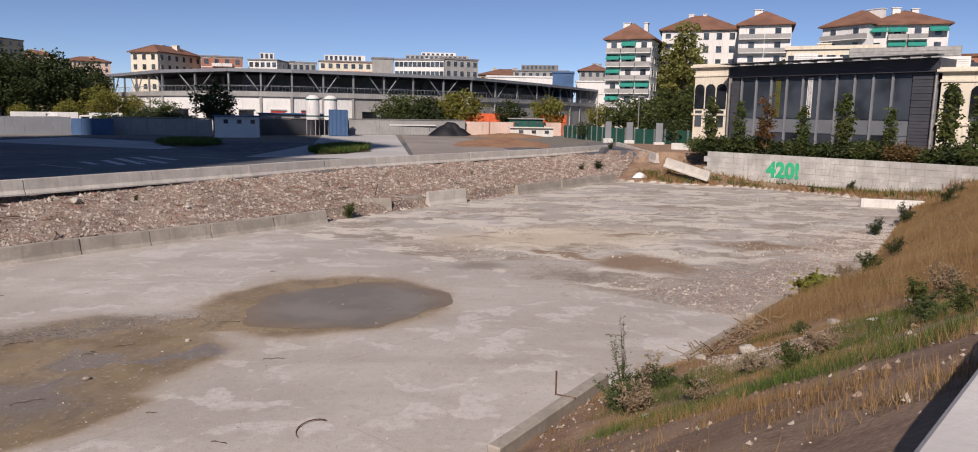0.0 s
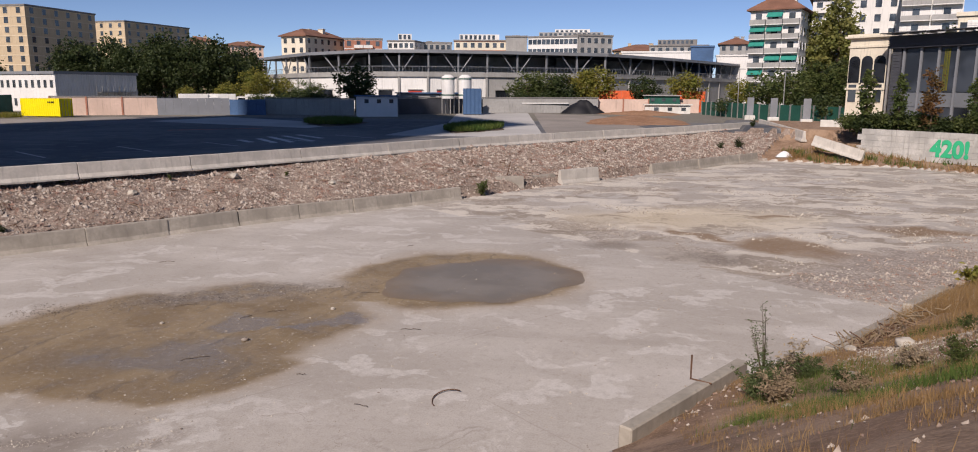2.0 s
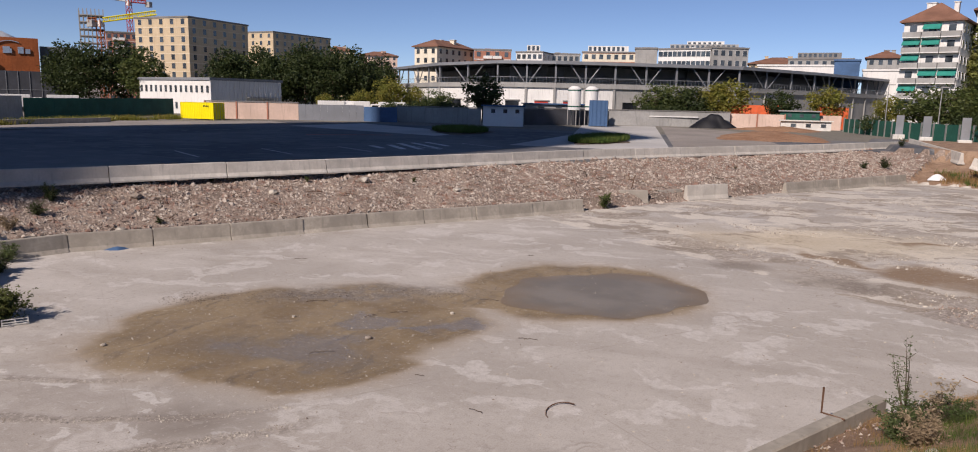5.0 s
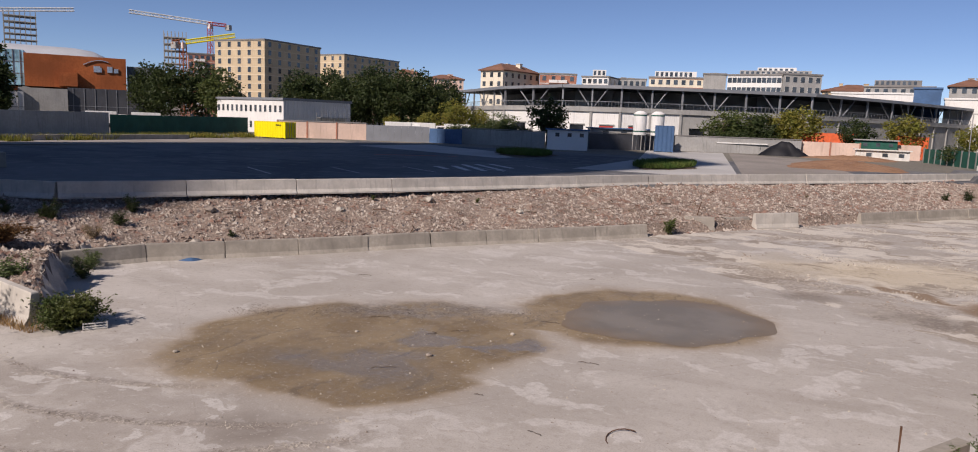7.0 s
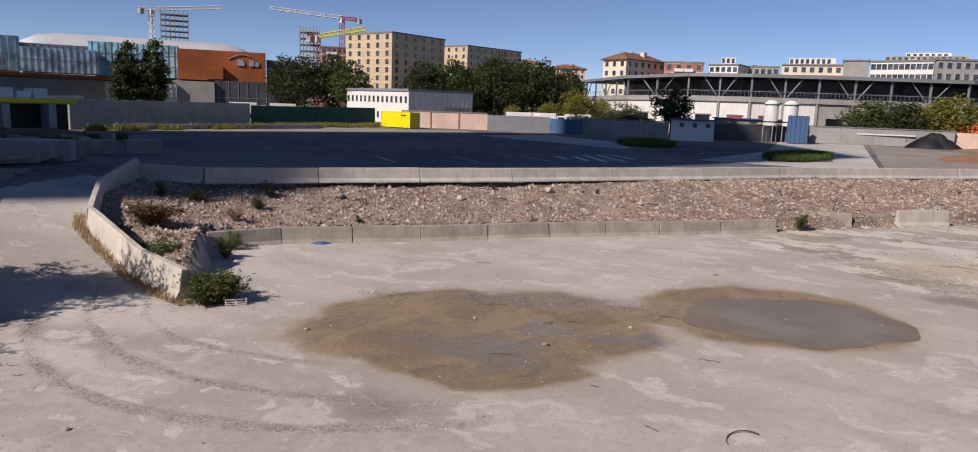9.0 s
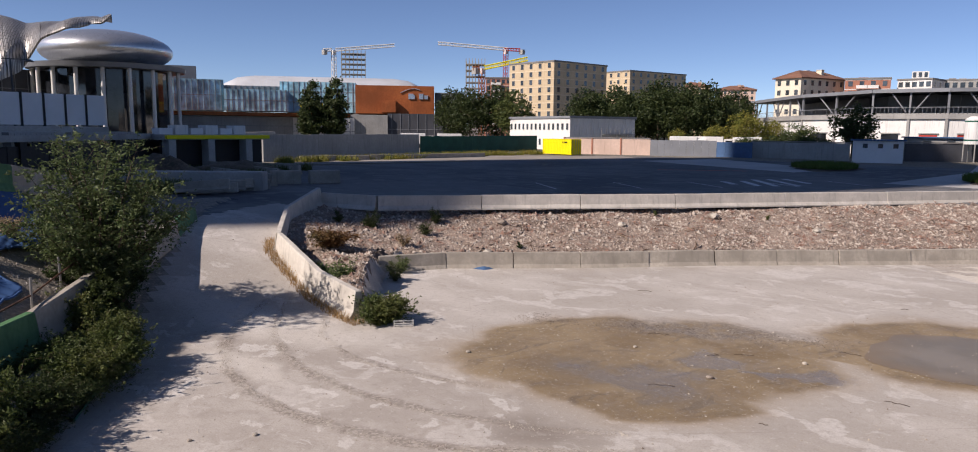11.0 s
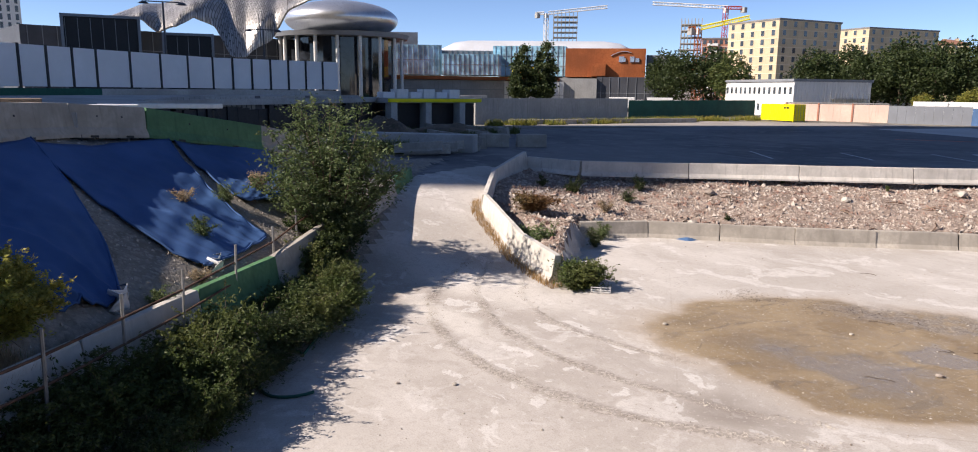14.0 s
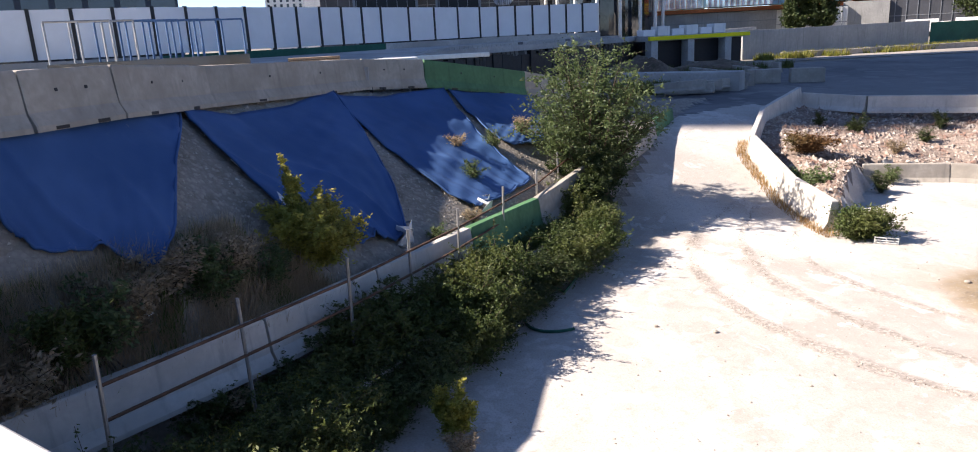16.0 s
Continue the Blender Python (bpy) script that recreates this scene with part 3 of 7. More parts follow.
def land(x, y):
    """Height and region (0 slab, 1 ramp, 2 rubble, 3 lot, 4 right bank, 5 left bank, 6 platform, 7 far end) of points."""
    x, y = np.asarray(x, float), np.asarray(y, float)
    z, region = np.full(x.shape, LOT), np.full(x.shape, 3)
    pit = inside(x, y, SLAB)
    d_foot, s_foot = along(x, y, FOOT)
    d_far, _ = along(x, y, FAREND)
    d_kerb, _ = along(x, y, KERB)
    d_rr, _ = along(x, y, RAMP_R)
    d_low, s_low = along(x, y, LOWROW)
    d_top, s_top = along(x, y, TOPROW)
    d_edge, _ = along(x, y, EDGE)
    rise = np.clip((-20.5 - x) / 14.0, 0, 1)
    ramp_z = LOT * rise * rise * (3 - 2 * rise)
    # rubble slope
    away = np.minimum(np.minimum(np.abs(d_foot), np.abs(d_far)), np.where(x < -19, np.abs(d_rr), 1e9))
    run = 5.2 + 2.4 * np.clip(s_foot / 7, 0, 1)
    rub = np.clip((away - 0.3) * 1.1, 0, 0.45) + (LOT - 0.55) * np.clip((away - 0.3) / run, 0, 1) ** 0.9 + 0.13 * waves(x, y, 5.0, 3) * np.clip(away / 2, 0, 1)
    slope = ~pit & ((np.abs(d_foot) < run + 0.3) | ((d_rr < 0) & (np.abs(d_rr) < 5) & (x < -19.5))) & (x > -36) & (y > 12.8)
    west = np.hypot(x + 27.5, y - 16.8) < 7.5
    rub = np.where(west & (d_foot > 0), np.maximum(rub, ramp_z), rub)
    z, region = np.where(slope, rub, z), np.where(slope, 2, region)
    # far end below the block wall
    far = ~pit & (np.abs(d_far) < 7.5) & (np.abs(d_far) < np.abs(d_foot)) & (x > 9)
    z = np.where(far, 0.15 + 0.2 * np.abs(d_far) + 0.1 * waves(x, y, 4, 5), z)
    z = np.where(~far & ~pit & ~slope & (x > 12) & (y > 40), 2.6, z)
    region = np.where(far | (~pit & ~slope & (x > 15) & (y > 50)), 7, region)
    # right bank up to the road
    right = ~pit & (d_kerb > 0) & (np.abs(d_kerb) < 30) & (y < 62) & (np.abs(d_kerb) <= np.abs(d_far) + 1e-6) & (x > -5)
    bank = np.minimum(0.12 + 0.5 * np.abs(d_kerb), 3.9 - 0.045 * np.clip(y - 6, 0, 55)) + 0.12 * waves(x, y, 4.5, 7) * np.clip(np.abs(d_kerb) / 1.5, 0, 1)
    berm = 5.5 - 0.62 * (0.749 * (y - 0.58) - 0.662 * (x - 0.22)) + 0.06 * waves(x, y, 2.5, 17)
    bank = np.maximum(bank, np.minimum(np.minimum(berm, 5.5), 3.2 + 2.5 * np.clip(x - 0.3, 0, 9)))
    z, region = np.where(right, bank, z), np.where(right, 4, region)
    # left bank under the sheeting
    left = ~pit & (d_low > 0) & (d_top < 0) & (x > -40) & (x < -2)
    top_z = np.interp(s_top, range(len(TOPROW_Z)), TOPROW_Z)
    low_z = np.interp(s_low, range(6), (1.2, 1.25, 1.35, 1.35, 1.3, 1.95))
    part_ = np.abs(d_low) / (np.abs(d_low) + np.abs(d_top) + 1e-6)
    bank = low_z + (top_z - low_z) * part_ + 0.07 * waves(x, y, 3.0, 9) * part_ * (1 - part_) * 4
    z, region = np.where(left, bank, z), np.where(left, 5, region)
    # platform behind the upper barriers
    plat = ~pit & ~left & (d_top > 0) & (x < -2) & (d_edge > 0) | (~pit & ~left & (x < -2) & (y < -6) & (d_top > 0))
    z, region = np.where(plat, np.minimum(5.0 + 0.05 * np.abs(d_top), 5.75), z), np.where(plat, 6, region)
    # the low strip between slab and left barriers
    strip = ~pit & ~left & ~plat & (d_low <= 0) & (x < -2) & (x > -34) & (y < 12.7) & ~slope
    z, region = np.where(strip, ramp_z + 0.02, z), np.where(strip, 5, region)
    # slab and ramp
    z = np.where(pit, ramp_z * (d_rr > 0), z)
    region = np.where(pit, 0, region)
    road = ~pit & (x > -5) & (y < 0.6 + 1.13 * (x - 0.22) - np.where(x > 0.8, 0.7, 0.0)) & (y < 40)
    z, region = np.where(road, 4.4, z), np.where(road, 6, region)
    return z, region


def height(x, y):
    return float(land(np.array([x]), np.array([y]))[0][0])


STEP = 0.4
gx, gy = np.arange(-70.0, 46.01, STEP), np.arange(-16.0, 100.01, STEP)
GX, GY = np.meshgrid(gx, gy, indexing="ij")
GZ, _ = land(GX, GY)
_, GR = land((GX[:-1, :-1] + STEP / 2), (GY[:-1, :-1] + STEP / 2))
for code, name, mat, label in (
    (0, "slab", "slab", "bare grey concrete slab with mud stains and dust"),
    (2, "rubble_slope", "rubble", "slope of brown earth and broken rubble"),
    (3, "lot", "lot", "worn dark asphalt of an empty lot"),
    (4, "grass_bank", "bank", "brown earth bank with dry grass"),
    (5, "gravel_bank", "gravelbank", "grey gravel bank beneath blue sheeting"),
    (6, "platform", "platform", "raised concrete platform of a building site"),
    (7, "far_bank", "bank", "low earth bank below a block wall"),
):
    cells = np.argwhere(GR == code)
    if not len(cells):
        continue
    ids = np.full(GX.shape, -1)
    corners = np.concatenate([cells, cells + (1, 0), cells + (1, 1), cells + (0, 1)])
    used = np.unique(corners[:, 0] * GX.shape[1] + corners[:, 1])
    ids.ravel()[used] = np.arange(len(used))
    vs = np.stack([GX.ravel()[used], GY.ravel()[used], GZ.ravel()[used]], -1)
    fs = [[int(ids[i, j]), int(ids[i + 1, j]), int(ids[i + 1, j + 1]), int(ids[i, j + 1])] for i, j in cells]
    tagged(new(name, raw(name, vs.tolist(), fs, mat, smooth=code in (2, 4, 5, 7))), label, "ground", kind="structure")

# the ground all round, out to the horizon
bm = bmesh.new()
xs, ys = (-3000, -600, -70, 46, 600, 3000), (-3000, -600, -16, 100, 600, 3000)
xs, ys = [v if abs(v) > 100 else float(gx[0] if v < 0 else gx[-1]) for v in xs], [v if abs(v) > 100 or v == 100 else float(gy[0]) for v in ys]
ys[3] = float(gy[-1])
grid = [[bm.verts.new((x, y, LOT - 0.05)) for y in ys] for x in xs]
for i in range(5):
    for j in range(5):
        if (i, j) != (2, 2):
            bm.faces.new((grid[i][j], grid[i + 1][j], grid[i + 1][j + 1], grid[i][j + 1]))
solid("ground", bm, "far", "dusty flat ground round the building site", "ground", kind="structure")

# retaining wall along the platform's rim
bm = bmesh.new()
for (ax, ay), (bx, by) in zip(EDGE, EDGE[1:]):
    m = frame_of((ax, ay, 0), (bx, by, 0))
    n = math.hypot(bx - ax, by - ay)
    k = 0.0
    while k < n:
        w = random.uniform(0.5, 1.1)
        box(bm, k, min(k + w, n), -0.25 - random.uniform(0, 0.2), 0.1, LOT - 0.3, 5.0 + random.uniform(-0.25, 0.1), m=m)
        k += w
solid("pile_wall", bm, "black", "dark rough pile wall holding up the platform", "retaining wall", kind="structure")
bm = bmesh.new()
for (ax, ay), (bx, by) in zip(EDGE, EDGE[1:]):
    m = frame_of((ax, ay, 0), (bx, by, 0))
    box(bm, 0, math.hypot(bx - ax, by - ay), -0.3, 0.5, 5.1, 5.55, m=m)
solid("capping_beam", bm, "platform", "grey concrete beam along the pile wall", "beam", kind="structure")

# parapet at the viewpoint, with the wall that carries it
PAR = frame_of((-14.0, -15.49, 0), (0.22, 0.58, 0))
bm = bmesh.new()
box(bm, 0, 80, -0.42, 0.0, 5.48, 5.62, m=PAR, bevel=0.015)
solid("parapet_coping", bm, "parapet", "pale stone coping of a roadside parapet", "parapet", kind="structure")
bm = bmesh.new()
box(bm, 0, 80, -0.36, -0.06, -0.2, 5.48, m=PAR)
solid("parapet_wall", bm, "platform", "grey concrete parapet wall", "wall", kind="structure")


# ---- concrete barriers ----
def jersey(p0, p1, high=0.95, mat="jersey", label="grey concrete road barrier", group="concrete barriers", wide=0.6, name="concrete_barrier"):
    p0, p1 = Vector(p0), Vector(p1)
    n = (p1 - p0).length
    bm = bmesh.new()
    w, k = wide / 2, high / 0.95
    prof = ((-w, 0), (-w, 0.09 * k), (-w * 0.6, 0.3 * k), (-w * 0.36, high - 0.03), (-w * 0.3, high), (w * 0.3, high), (w * 0.36, high - 0.03), (w * 0.6, 0.3 * k), (w, 0.09 * k), (w, 0))
    cuts = (0, 0.03, n * 0.25, n * 0.5, n * 0.75, n - 0.03, n)
    rings = []
    for c in cuts:
        s = 0.97 if c in (0, n) else 1.0
        rings.append([bm.verts.new((c, y * s + random.uniform(-0.006, 0.006), z * s + (random.uniform(-0.008, 0.008) if z else 0))) for y, z in prof])
    for a, b in zip(rings, rings[1:]):
        for i in range(len(prof)):
            j = (i + 1) % len(prof)
            bm.faces.new((a[j], a[i], b[i], b[j]))
    bm.faces.new(rings[0])
    bm.faces.new(rings[-1][::-1])
    x = (p1 - p0).normalized()
    y = Vector((0, 0, 1)).cross(x).normalized()
    m = Matrix.Translation(p0) @ Matrix((x, y, x.cross(y))).transposed().to_4x4()
    return solid(name, bm, mat, label, "barrier", group, m=m)


def row(line, length, gap=0.03, sink=0.0, z=None, jitter=0.04, **kw):
    """Barriers end to end along a line of places."""
    made = []
    for a, b in zip(line, line[1:]):
        a, b = Vector(a), Vector(b)
        n = max(1, round((b - a).length / length))
        for k in range(n):
            p, q = a.lerp(b, k / n), a.lerp(b, (k + 1) / n)
            way = (q - p).normalized()
            off = Vector((random.uniform(-jitter, jitter), random.uniform(-jitter, jitter), -sink))
            made.append(jersey(p + off, q - way * gap + off + Vector((0, 0, random.uniform(-0.01, 0.01))), **kw))
    return made


UPPER = [Vector(p) for p in ((-34.3, 19.8, LOT), (-31.2, 21.2, LOT), (-22.4, 34.6, LOT), (-12.2, 52.0, LOT), (-6.2, 60.4, LOT), (5.0, 75.2, LOT), (13.2, 88.0, LOT))]
row(UPPER, 6.2, sink=0.1, high=0.76, label="pale grey concrete barrier along the lot's edge", group="barriers along the lot")
row([(-26.5, 18.0, 0), (-25.4, 20.9, 0), (-21.5, 25.7, 0), (-17.8, 31.1, 0), (-14.0, 35.8, 0), (-9.6, 41.6, 0)], 3.1, sink=0.08, high=0.78, mat="jersey_old", label="stained concrete barrier at the rubble's foot", group="barriers at the slope's foot")
jersey((-8.3, 45.9, 0), (-6.7, 46.9, 0), 0.85, "jersey_old", "dark weathered concrete barrier standing askew")
jersey((-6.3, 48.4, 0.1), (-5.0, 50.0, 0.1), 0.6, "jersey_old", "half-buried pale concrete barrier in rubble")
jersey((-4.6, 49.6, 0), (-2.2, 52.2, 0), 1.0, "jersey", "pale concrete barrier tipped forward")
row([(1.6, 57.8, 0), (11.3, 71.0, 0)], 3.1, high=0.8, mat="jersey_old", sink=0.05, label="pale concrete barrier half sunk in rubble", group="barriers at the slope's foot")
jersey((14.6, 91.0, LOT - 0.1), (16.4, 76.0, 1.5), 1.0, "jersey", "concrete barrier sliding down the bank")
jersey((16.2, 71.5, 1.5), (19.6, 68.4, 0.4), 0.9, "jersey", "pale concrete barrier fallen on the slope")
RZ = (0.0, 0.2, 1.0, 1.6, LOT)
for k in range(4):
    jersey((*RAMP_R[k], RZ[k] - 0.05), (*RAMP_R[k + 1], RZ[k + 1] - 0.05), 1.0, "jersey", "pale concrete barrier beside the ramp", "barriers beside the ramp")
jersey((-24.7, 16.2, 0), (-26.4, 17.6, 0.05), 0.6, "jersey_old", "short stained barrier at the slab's corner", wide=0.42)

for x, y, n, turn in ((19.6, 84.0, 3.4, -12), (22.6, 82.5, 2.2, -6)):
    bm = bmesh.new()
    box(bm, 0, n, -0.35, 0.35, 0, 0.75, bevel=0.04)
    solid("concrete_block", bm, "jersey_white", "white-painted concrete block above the bank", "block", m=pose(x, y, height(x, y) - 0.02, 0, 0, turn))
TOP3 = [Vector((x, y, z)) for (x, y), z in zip(TOPROW, TOPROW_Z)]
for k in range(len(TOP3) - 1):
    mat, label = (("jersey_green", "green-painted concrete barrier above the sheeting") if k == 5 else ("jersey_old", "tall stained concrete barrier above the sheeting"))
    ob = jersey(TOP3[k] - Vector((0, 0, 0.05)), TOP3[k + 1] - Vector((0, 0, 0.05)), 1.0, mat, label, "barriers above the sheeting")
    n = (TOP3[k + 1] - TOP3[k]).length
    for nm, f, z0, z1, w in (("drain_slot", 0.25, 0.0, 0.075, 0.16), ("drain_slot", 0.72, 0.0, 0.075, 0.16), ("lifting_hole", 0.33, 0.62, 0.68, 0.035), ("lifting_hole", 0.66, 0.62, 0.68, 0.035)):
        y = 0.304 if nm == "drain_slot" else 0.155
        bm = bmesh.new()
        box(bm, n * f - w, n * f + w, -y, -y + 0.08, z0, z1, bevel=0.01)
        part(nm, bm, "black", ob, "dark hole through the barrier")
LOW3 = [Vector((x, y, z)) for (x, y), z in zip(LOWROW, (0.7, 0.75, 0.85, 0.9, 0.9, 1.75))]
n = 0
for a, b in zip(LOW3, LOW3[1:]):
    k = max(1, round((b - a).length / 3.1))
    for i in range(k):
        n += 1
        green = n in (6, 11)
        jersey(a.lerp(b, i / k), a.lerp(b, (i + 1) / k) - (b - a).normalized() * 0.03, 0.9, "jersey_green" if green else "jersey" if n < 6 else "jersey_old", "green-painted concrete barrier below the sheeting" if green else "pale concrete barrier below the sheeting" if n < 6 else "stained concrete barrier below the sheeting", "barriers below the sheeting")
row([(-8.3, -2.9, 0), (-11.5, -0.9, 0), (-14.7, 1.2, 0), (-21.4, 5.5, 0.1)], 3.1, high=0.8, mat="jersey_old", label="low concrete barrier under overgrown plants", group="barriers under the hedge")


# ---- buildings ----
def window_mesh(w, h, bars=1, frame="white", glass="glass", deep=0.1):
    """One closed window: a proud frame with its panes sunk into it."""
    bm = bmesh.new()
    xs = [-w / 2 + w * k / (bars + 1) for k in range(bars + 2)]
    lo, hi = [bm.verts.new((x, -0.06, 0)) for x in xs], [bm.verts.new((x, -0.06, h)) for x in xs]
    panes = [bm.faces.new((lo[k], lo[k + 1], hi[k + 1], hi[k])) for k in range(bars + 1)]
    back = [bm.verts.new((x, 0.05, z)) for x, z in ((-w / 2, 0), (w / 2, 0), (w / 2, h), (-w / 2, h))]
    for ring, edge in ((lo, (back[0], back[1])), (hi[::-1], (back[2], back[3]))):
        bm.faces.new((edge[0], edge[1], *ring[::-1]))
    bm.faces.new((back[0], lo[0], hi[0], back[3]))
    bm.faces.new((lo[-1], back[1], back[2], hi[-1]))
    bmesh.ops.inset_individual(bm, faces=panes, thickness=0.07, depth=-0.07)
    for f in panes:
        f.material_index = 1
    bm.normal_update()
    return mesh_of("window", bm, frame, glass)


def balcony_mesh(w, d=1.2, rail="white", slab="white"):
    bm = bmesh.new()
    box(bm, -w / 2, w / 2, -d, 0, -0.18, 0, 1)
    box(bm, -w / 2, w / 2, -d, -d + 0.08, 0, 1.0, 0)
    for x in (-w / 2, w / 2 - 0.08):
        box(bm, x, x + 0.08, -d + 0.08, 0, 0, 1.0, 0)
    return mesh_of("balcony", bm, rail, slab)


def hip_roof(bm, n, depth, z, rise, over=0.8, mi=0):
    a = [bm.verts.new(p) for p in ((-over, -over, z), (n + over, -over, z), (n + over, depth + over, z), (-over, depth + over, z))]
    low = [bm.verts.new((v.co.x, v.co.y, z - 0.3)) for v in a]
    c = min(depth, n) / 2
    if n > depth:
        r = [bm.verts.new((c, depth / 2, z + rise)), bm.verts.new((n - c, depth / 2, z + rise))]
        fs = ((a[0], a[1], r[1], r[0]), (a[1], a[2], r[1]), (a[2], a[3], r[0], r[1]), (a[3], a[0], r[0]))
    else:
        r = [bm.verts.new((n / 2, c, z + rise)), bm.verts.new((n / 2, depth - c, z + rise))]
        fs = ((a[0], a[1], r[0]), (a[1], a[2], r[1], r[0]), (a[2], a[3], r[1]), (a[3], a[0], r[0], r[1]))
    for f in fs:
        bm.faces.new(f).material_index = mi
    for i in range(4):
        j = (i + 1) % 4
        bm.faces.new((low[i], low[j], a[j], a[i])).material_index = mi
    bm.faces.new(low[::-1]).material_index = mi


def building(name, label, p0, p1, depth, z1, floors, bays, wall, roof="flat", roofmat="roof", rise=3.0, z0=LOT, win=(1.3, 1.6), frame="white", glass="glass",
             balconies=(), awnings=(), sides=0, bands="", group="", chimneys=2, base=0.0, seed=1, rail="white"):
    rng_ = random.Random(seed)
    p0, p1 = Vector(p0), Vector(p1)
    p0.z = p1.z = 0
    n = (p1 - p0).length
    top = thing(name, frame_of(p0, p1) @ Matrix.Translation((0, 0, z0)), label, "building", group)
    h = z1 - z0
    bm = bmesh.new()
    box(bm, 0, n, 0, depth, -0.3, h)
    part("wall", bm, wall, top)
    bm = bmesh.new()
    if roof == "hip":
        hip_roof(bm, n, depth, h + 0.3, rise)
        part("roof", bm, roofmat, top)
    else:
        box(bm, -0.25, n + 0.25, -0.25, depth + 0.25, h + 0.002, h + 0.5)
        part("roof", bm, roofmat, top)
    for k in range(chimneys):
        bm = bmesh.new()
        x, y, s = n * rng_.uniform(0.25, 0.75), depth * rng_.uniform(0.4, 0.6), rng_.uniform(0.4, 1.0)
        zt = h + (rise if roof == "hip" else 0.5)
        box(bm, x - s, x + s, y - 0.7, y + 0.7, h, zt + 0.5)
        box(bm, x - s - 0.15, x + s + 0.15, y - 0.85, y + 0.85, zt + 0.5, zt + 0.65)
        part("chimney", bm, wall, top)
    step = (h - base) / floors
    wm, bal = window_mesh(win[0], min(win[1], step * 0.75), 1, frame, glass), balcony_mesh(n / bays * 0.96, rail=rail, slab=wall)
    for f in range(floors):
        z = base + f * step + step * 0.28
        for b in range(bays):
            x = n * (b + 0.5) / bays
            piece("window", wm, top, Matrix.Translation((x, -0.03, z)))
            if b in balconies and f:
                piece("balcony", bal, top, Matrix.Translation((x, 0, base + f * step + 0.1)))
        for b in range(sides):
            y = depth * (b + 0.5) / sides
            piece("window", wm, top, Matrix.Translation((n + 0.03, y, z)) @ Matrix.Rotation(radians(90), 4, "Z"))
            piece("window", wm, top, Matrix.Translation((-0.03, y, z)) @ Matrix.Rotation(radians(-90), 4, "Z"))
        if bands:
            bm = bmesh.new()
            zb = base + (f + 1) * step
            box(bm, -0.06, n + 0.06, -0.06, depth + 0.06, zb - 0.25, zb - 0.02)
            part("string_course", bm, bands, top)
    for f, b in awnings:
        bm = bmesh.new()
        x, w, z = n * (b + 0.5) / bays, n / bays * 0.46, base + f * step + step * 0.88
        vs = [bm.verts.new(p) for p in ((x - w, -0.1, z), (x + w, -0.1, z), (x + w, -1.5, z - 0.9), (x - w, -1.5, z - 0.9), (x - w, -1.5, z - 1.15), (x + w, -1.5, z - 1.15))]
        lo = [bm.verts.new(v.co + Vector((0, 0.03, -0.03))) for v in vs]
        for q in ((0, 1, 2, 3), (3, 2, 5, 4)):
            bm.faces.new([vs[i] for i in q])
            bm.faces.new([lo[i] for i in q[::-1]])
        for i, j in ((0, 1), (1, 2), (2, 5), (5, 4), (4, 3), (3, 0)):
            bm.faces.new((vs[i], lo[i], lo[j], vs[j]))
        part("awning", bm, "awning", top, "green cloth awning")
    return top


# white flats with green awnings, and the long white house with a tiled roof behind them
building("apartment_house", "white seven-storey flats with balconies and green awnings", at(-8.0, 178), at(-11.3, 176), 14, 23.6, 7, 3, "white", "hip", rise=4.0, balconies=(0, 1, 2), awnings=((5, 0), (5, 1), (3, 1), (3, 2), (6, 1), (2, 0), (4, 0)), sides=4, seed=2, rail="grey")
building("apartment_house", "white eight-storey house with a terracotta hipped roof", at(-12.0, 196), at(-17.4, 196), 15, 27.6, 8, 6, "white", "hip", rise=4.2, balconies=(0,), sides=3, seed=3)
building("apartment_house", "white house end with deep balconies and a tiled roof", at(-17.4, 184), at(-20.9, 184), 15, 27.2, 8, 2, "white", "hip", rise=3.6, balconies=(0, 1), sides=3, seed=4, rail="grey")
building("apartment_house", "white flats with green awnings under a tiled roof", at(-22.9, 188), at(-25.7, 182), 16, 26.6, 8, 2, "white", "hip", rise=3.6, balconies=(0, 1), sides=2, seed=5, rail="grey")
building("apartment_house", "white flats with striped balconies and a hipped tiled roof", at(-25.7, 184), at(-30.4, 186), 16, 26.4, 8, 4, "white", "hip", rise=3.8, balconies=(1, 2), awnings=((7, 0), (7, 1), (7, 3), (6, 1), (6, 2)), sides=3, seed=6, rail="grey")
building("villa", "cream two-stage villa with a flat cornice", at(-20.7, 112), at(-26.5, 112), 10, 15.6, 4, 7, "cream", win=(1.1, 1.6), seed=7, roofmat="cream", chimneys=1, z0=2.5)
building("brick_house", "far brick house with a flat roof", at(-30.3, 150), at(-36, 150), 12, 17, 5, 6, "brick", seed=8)


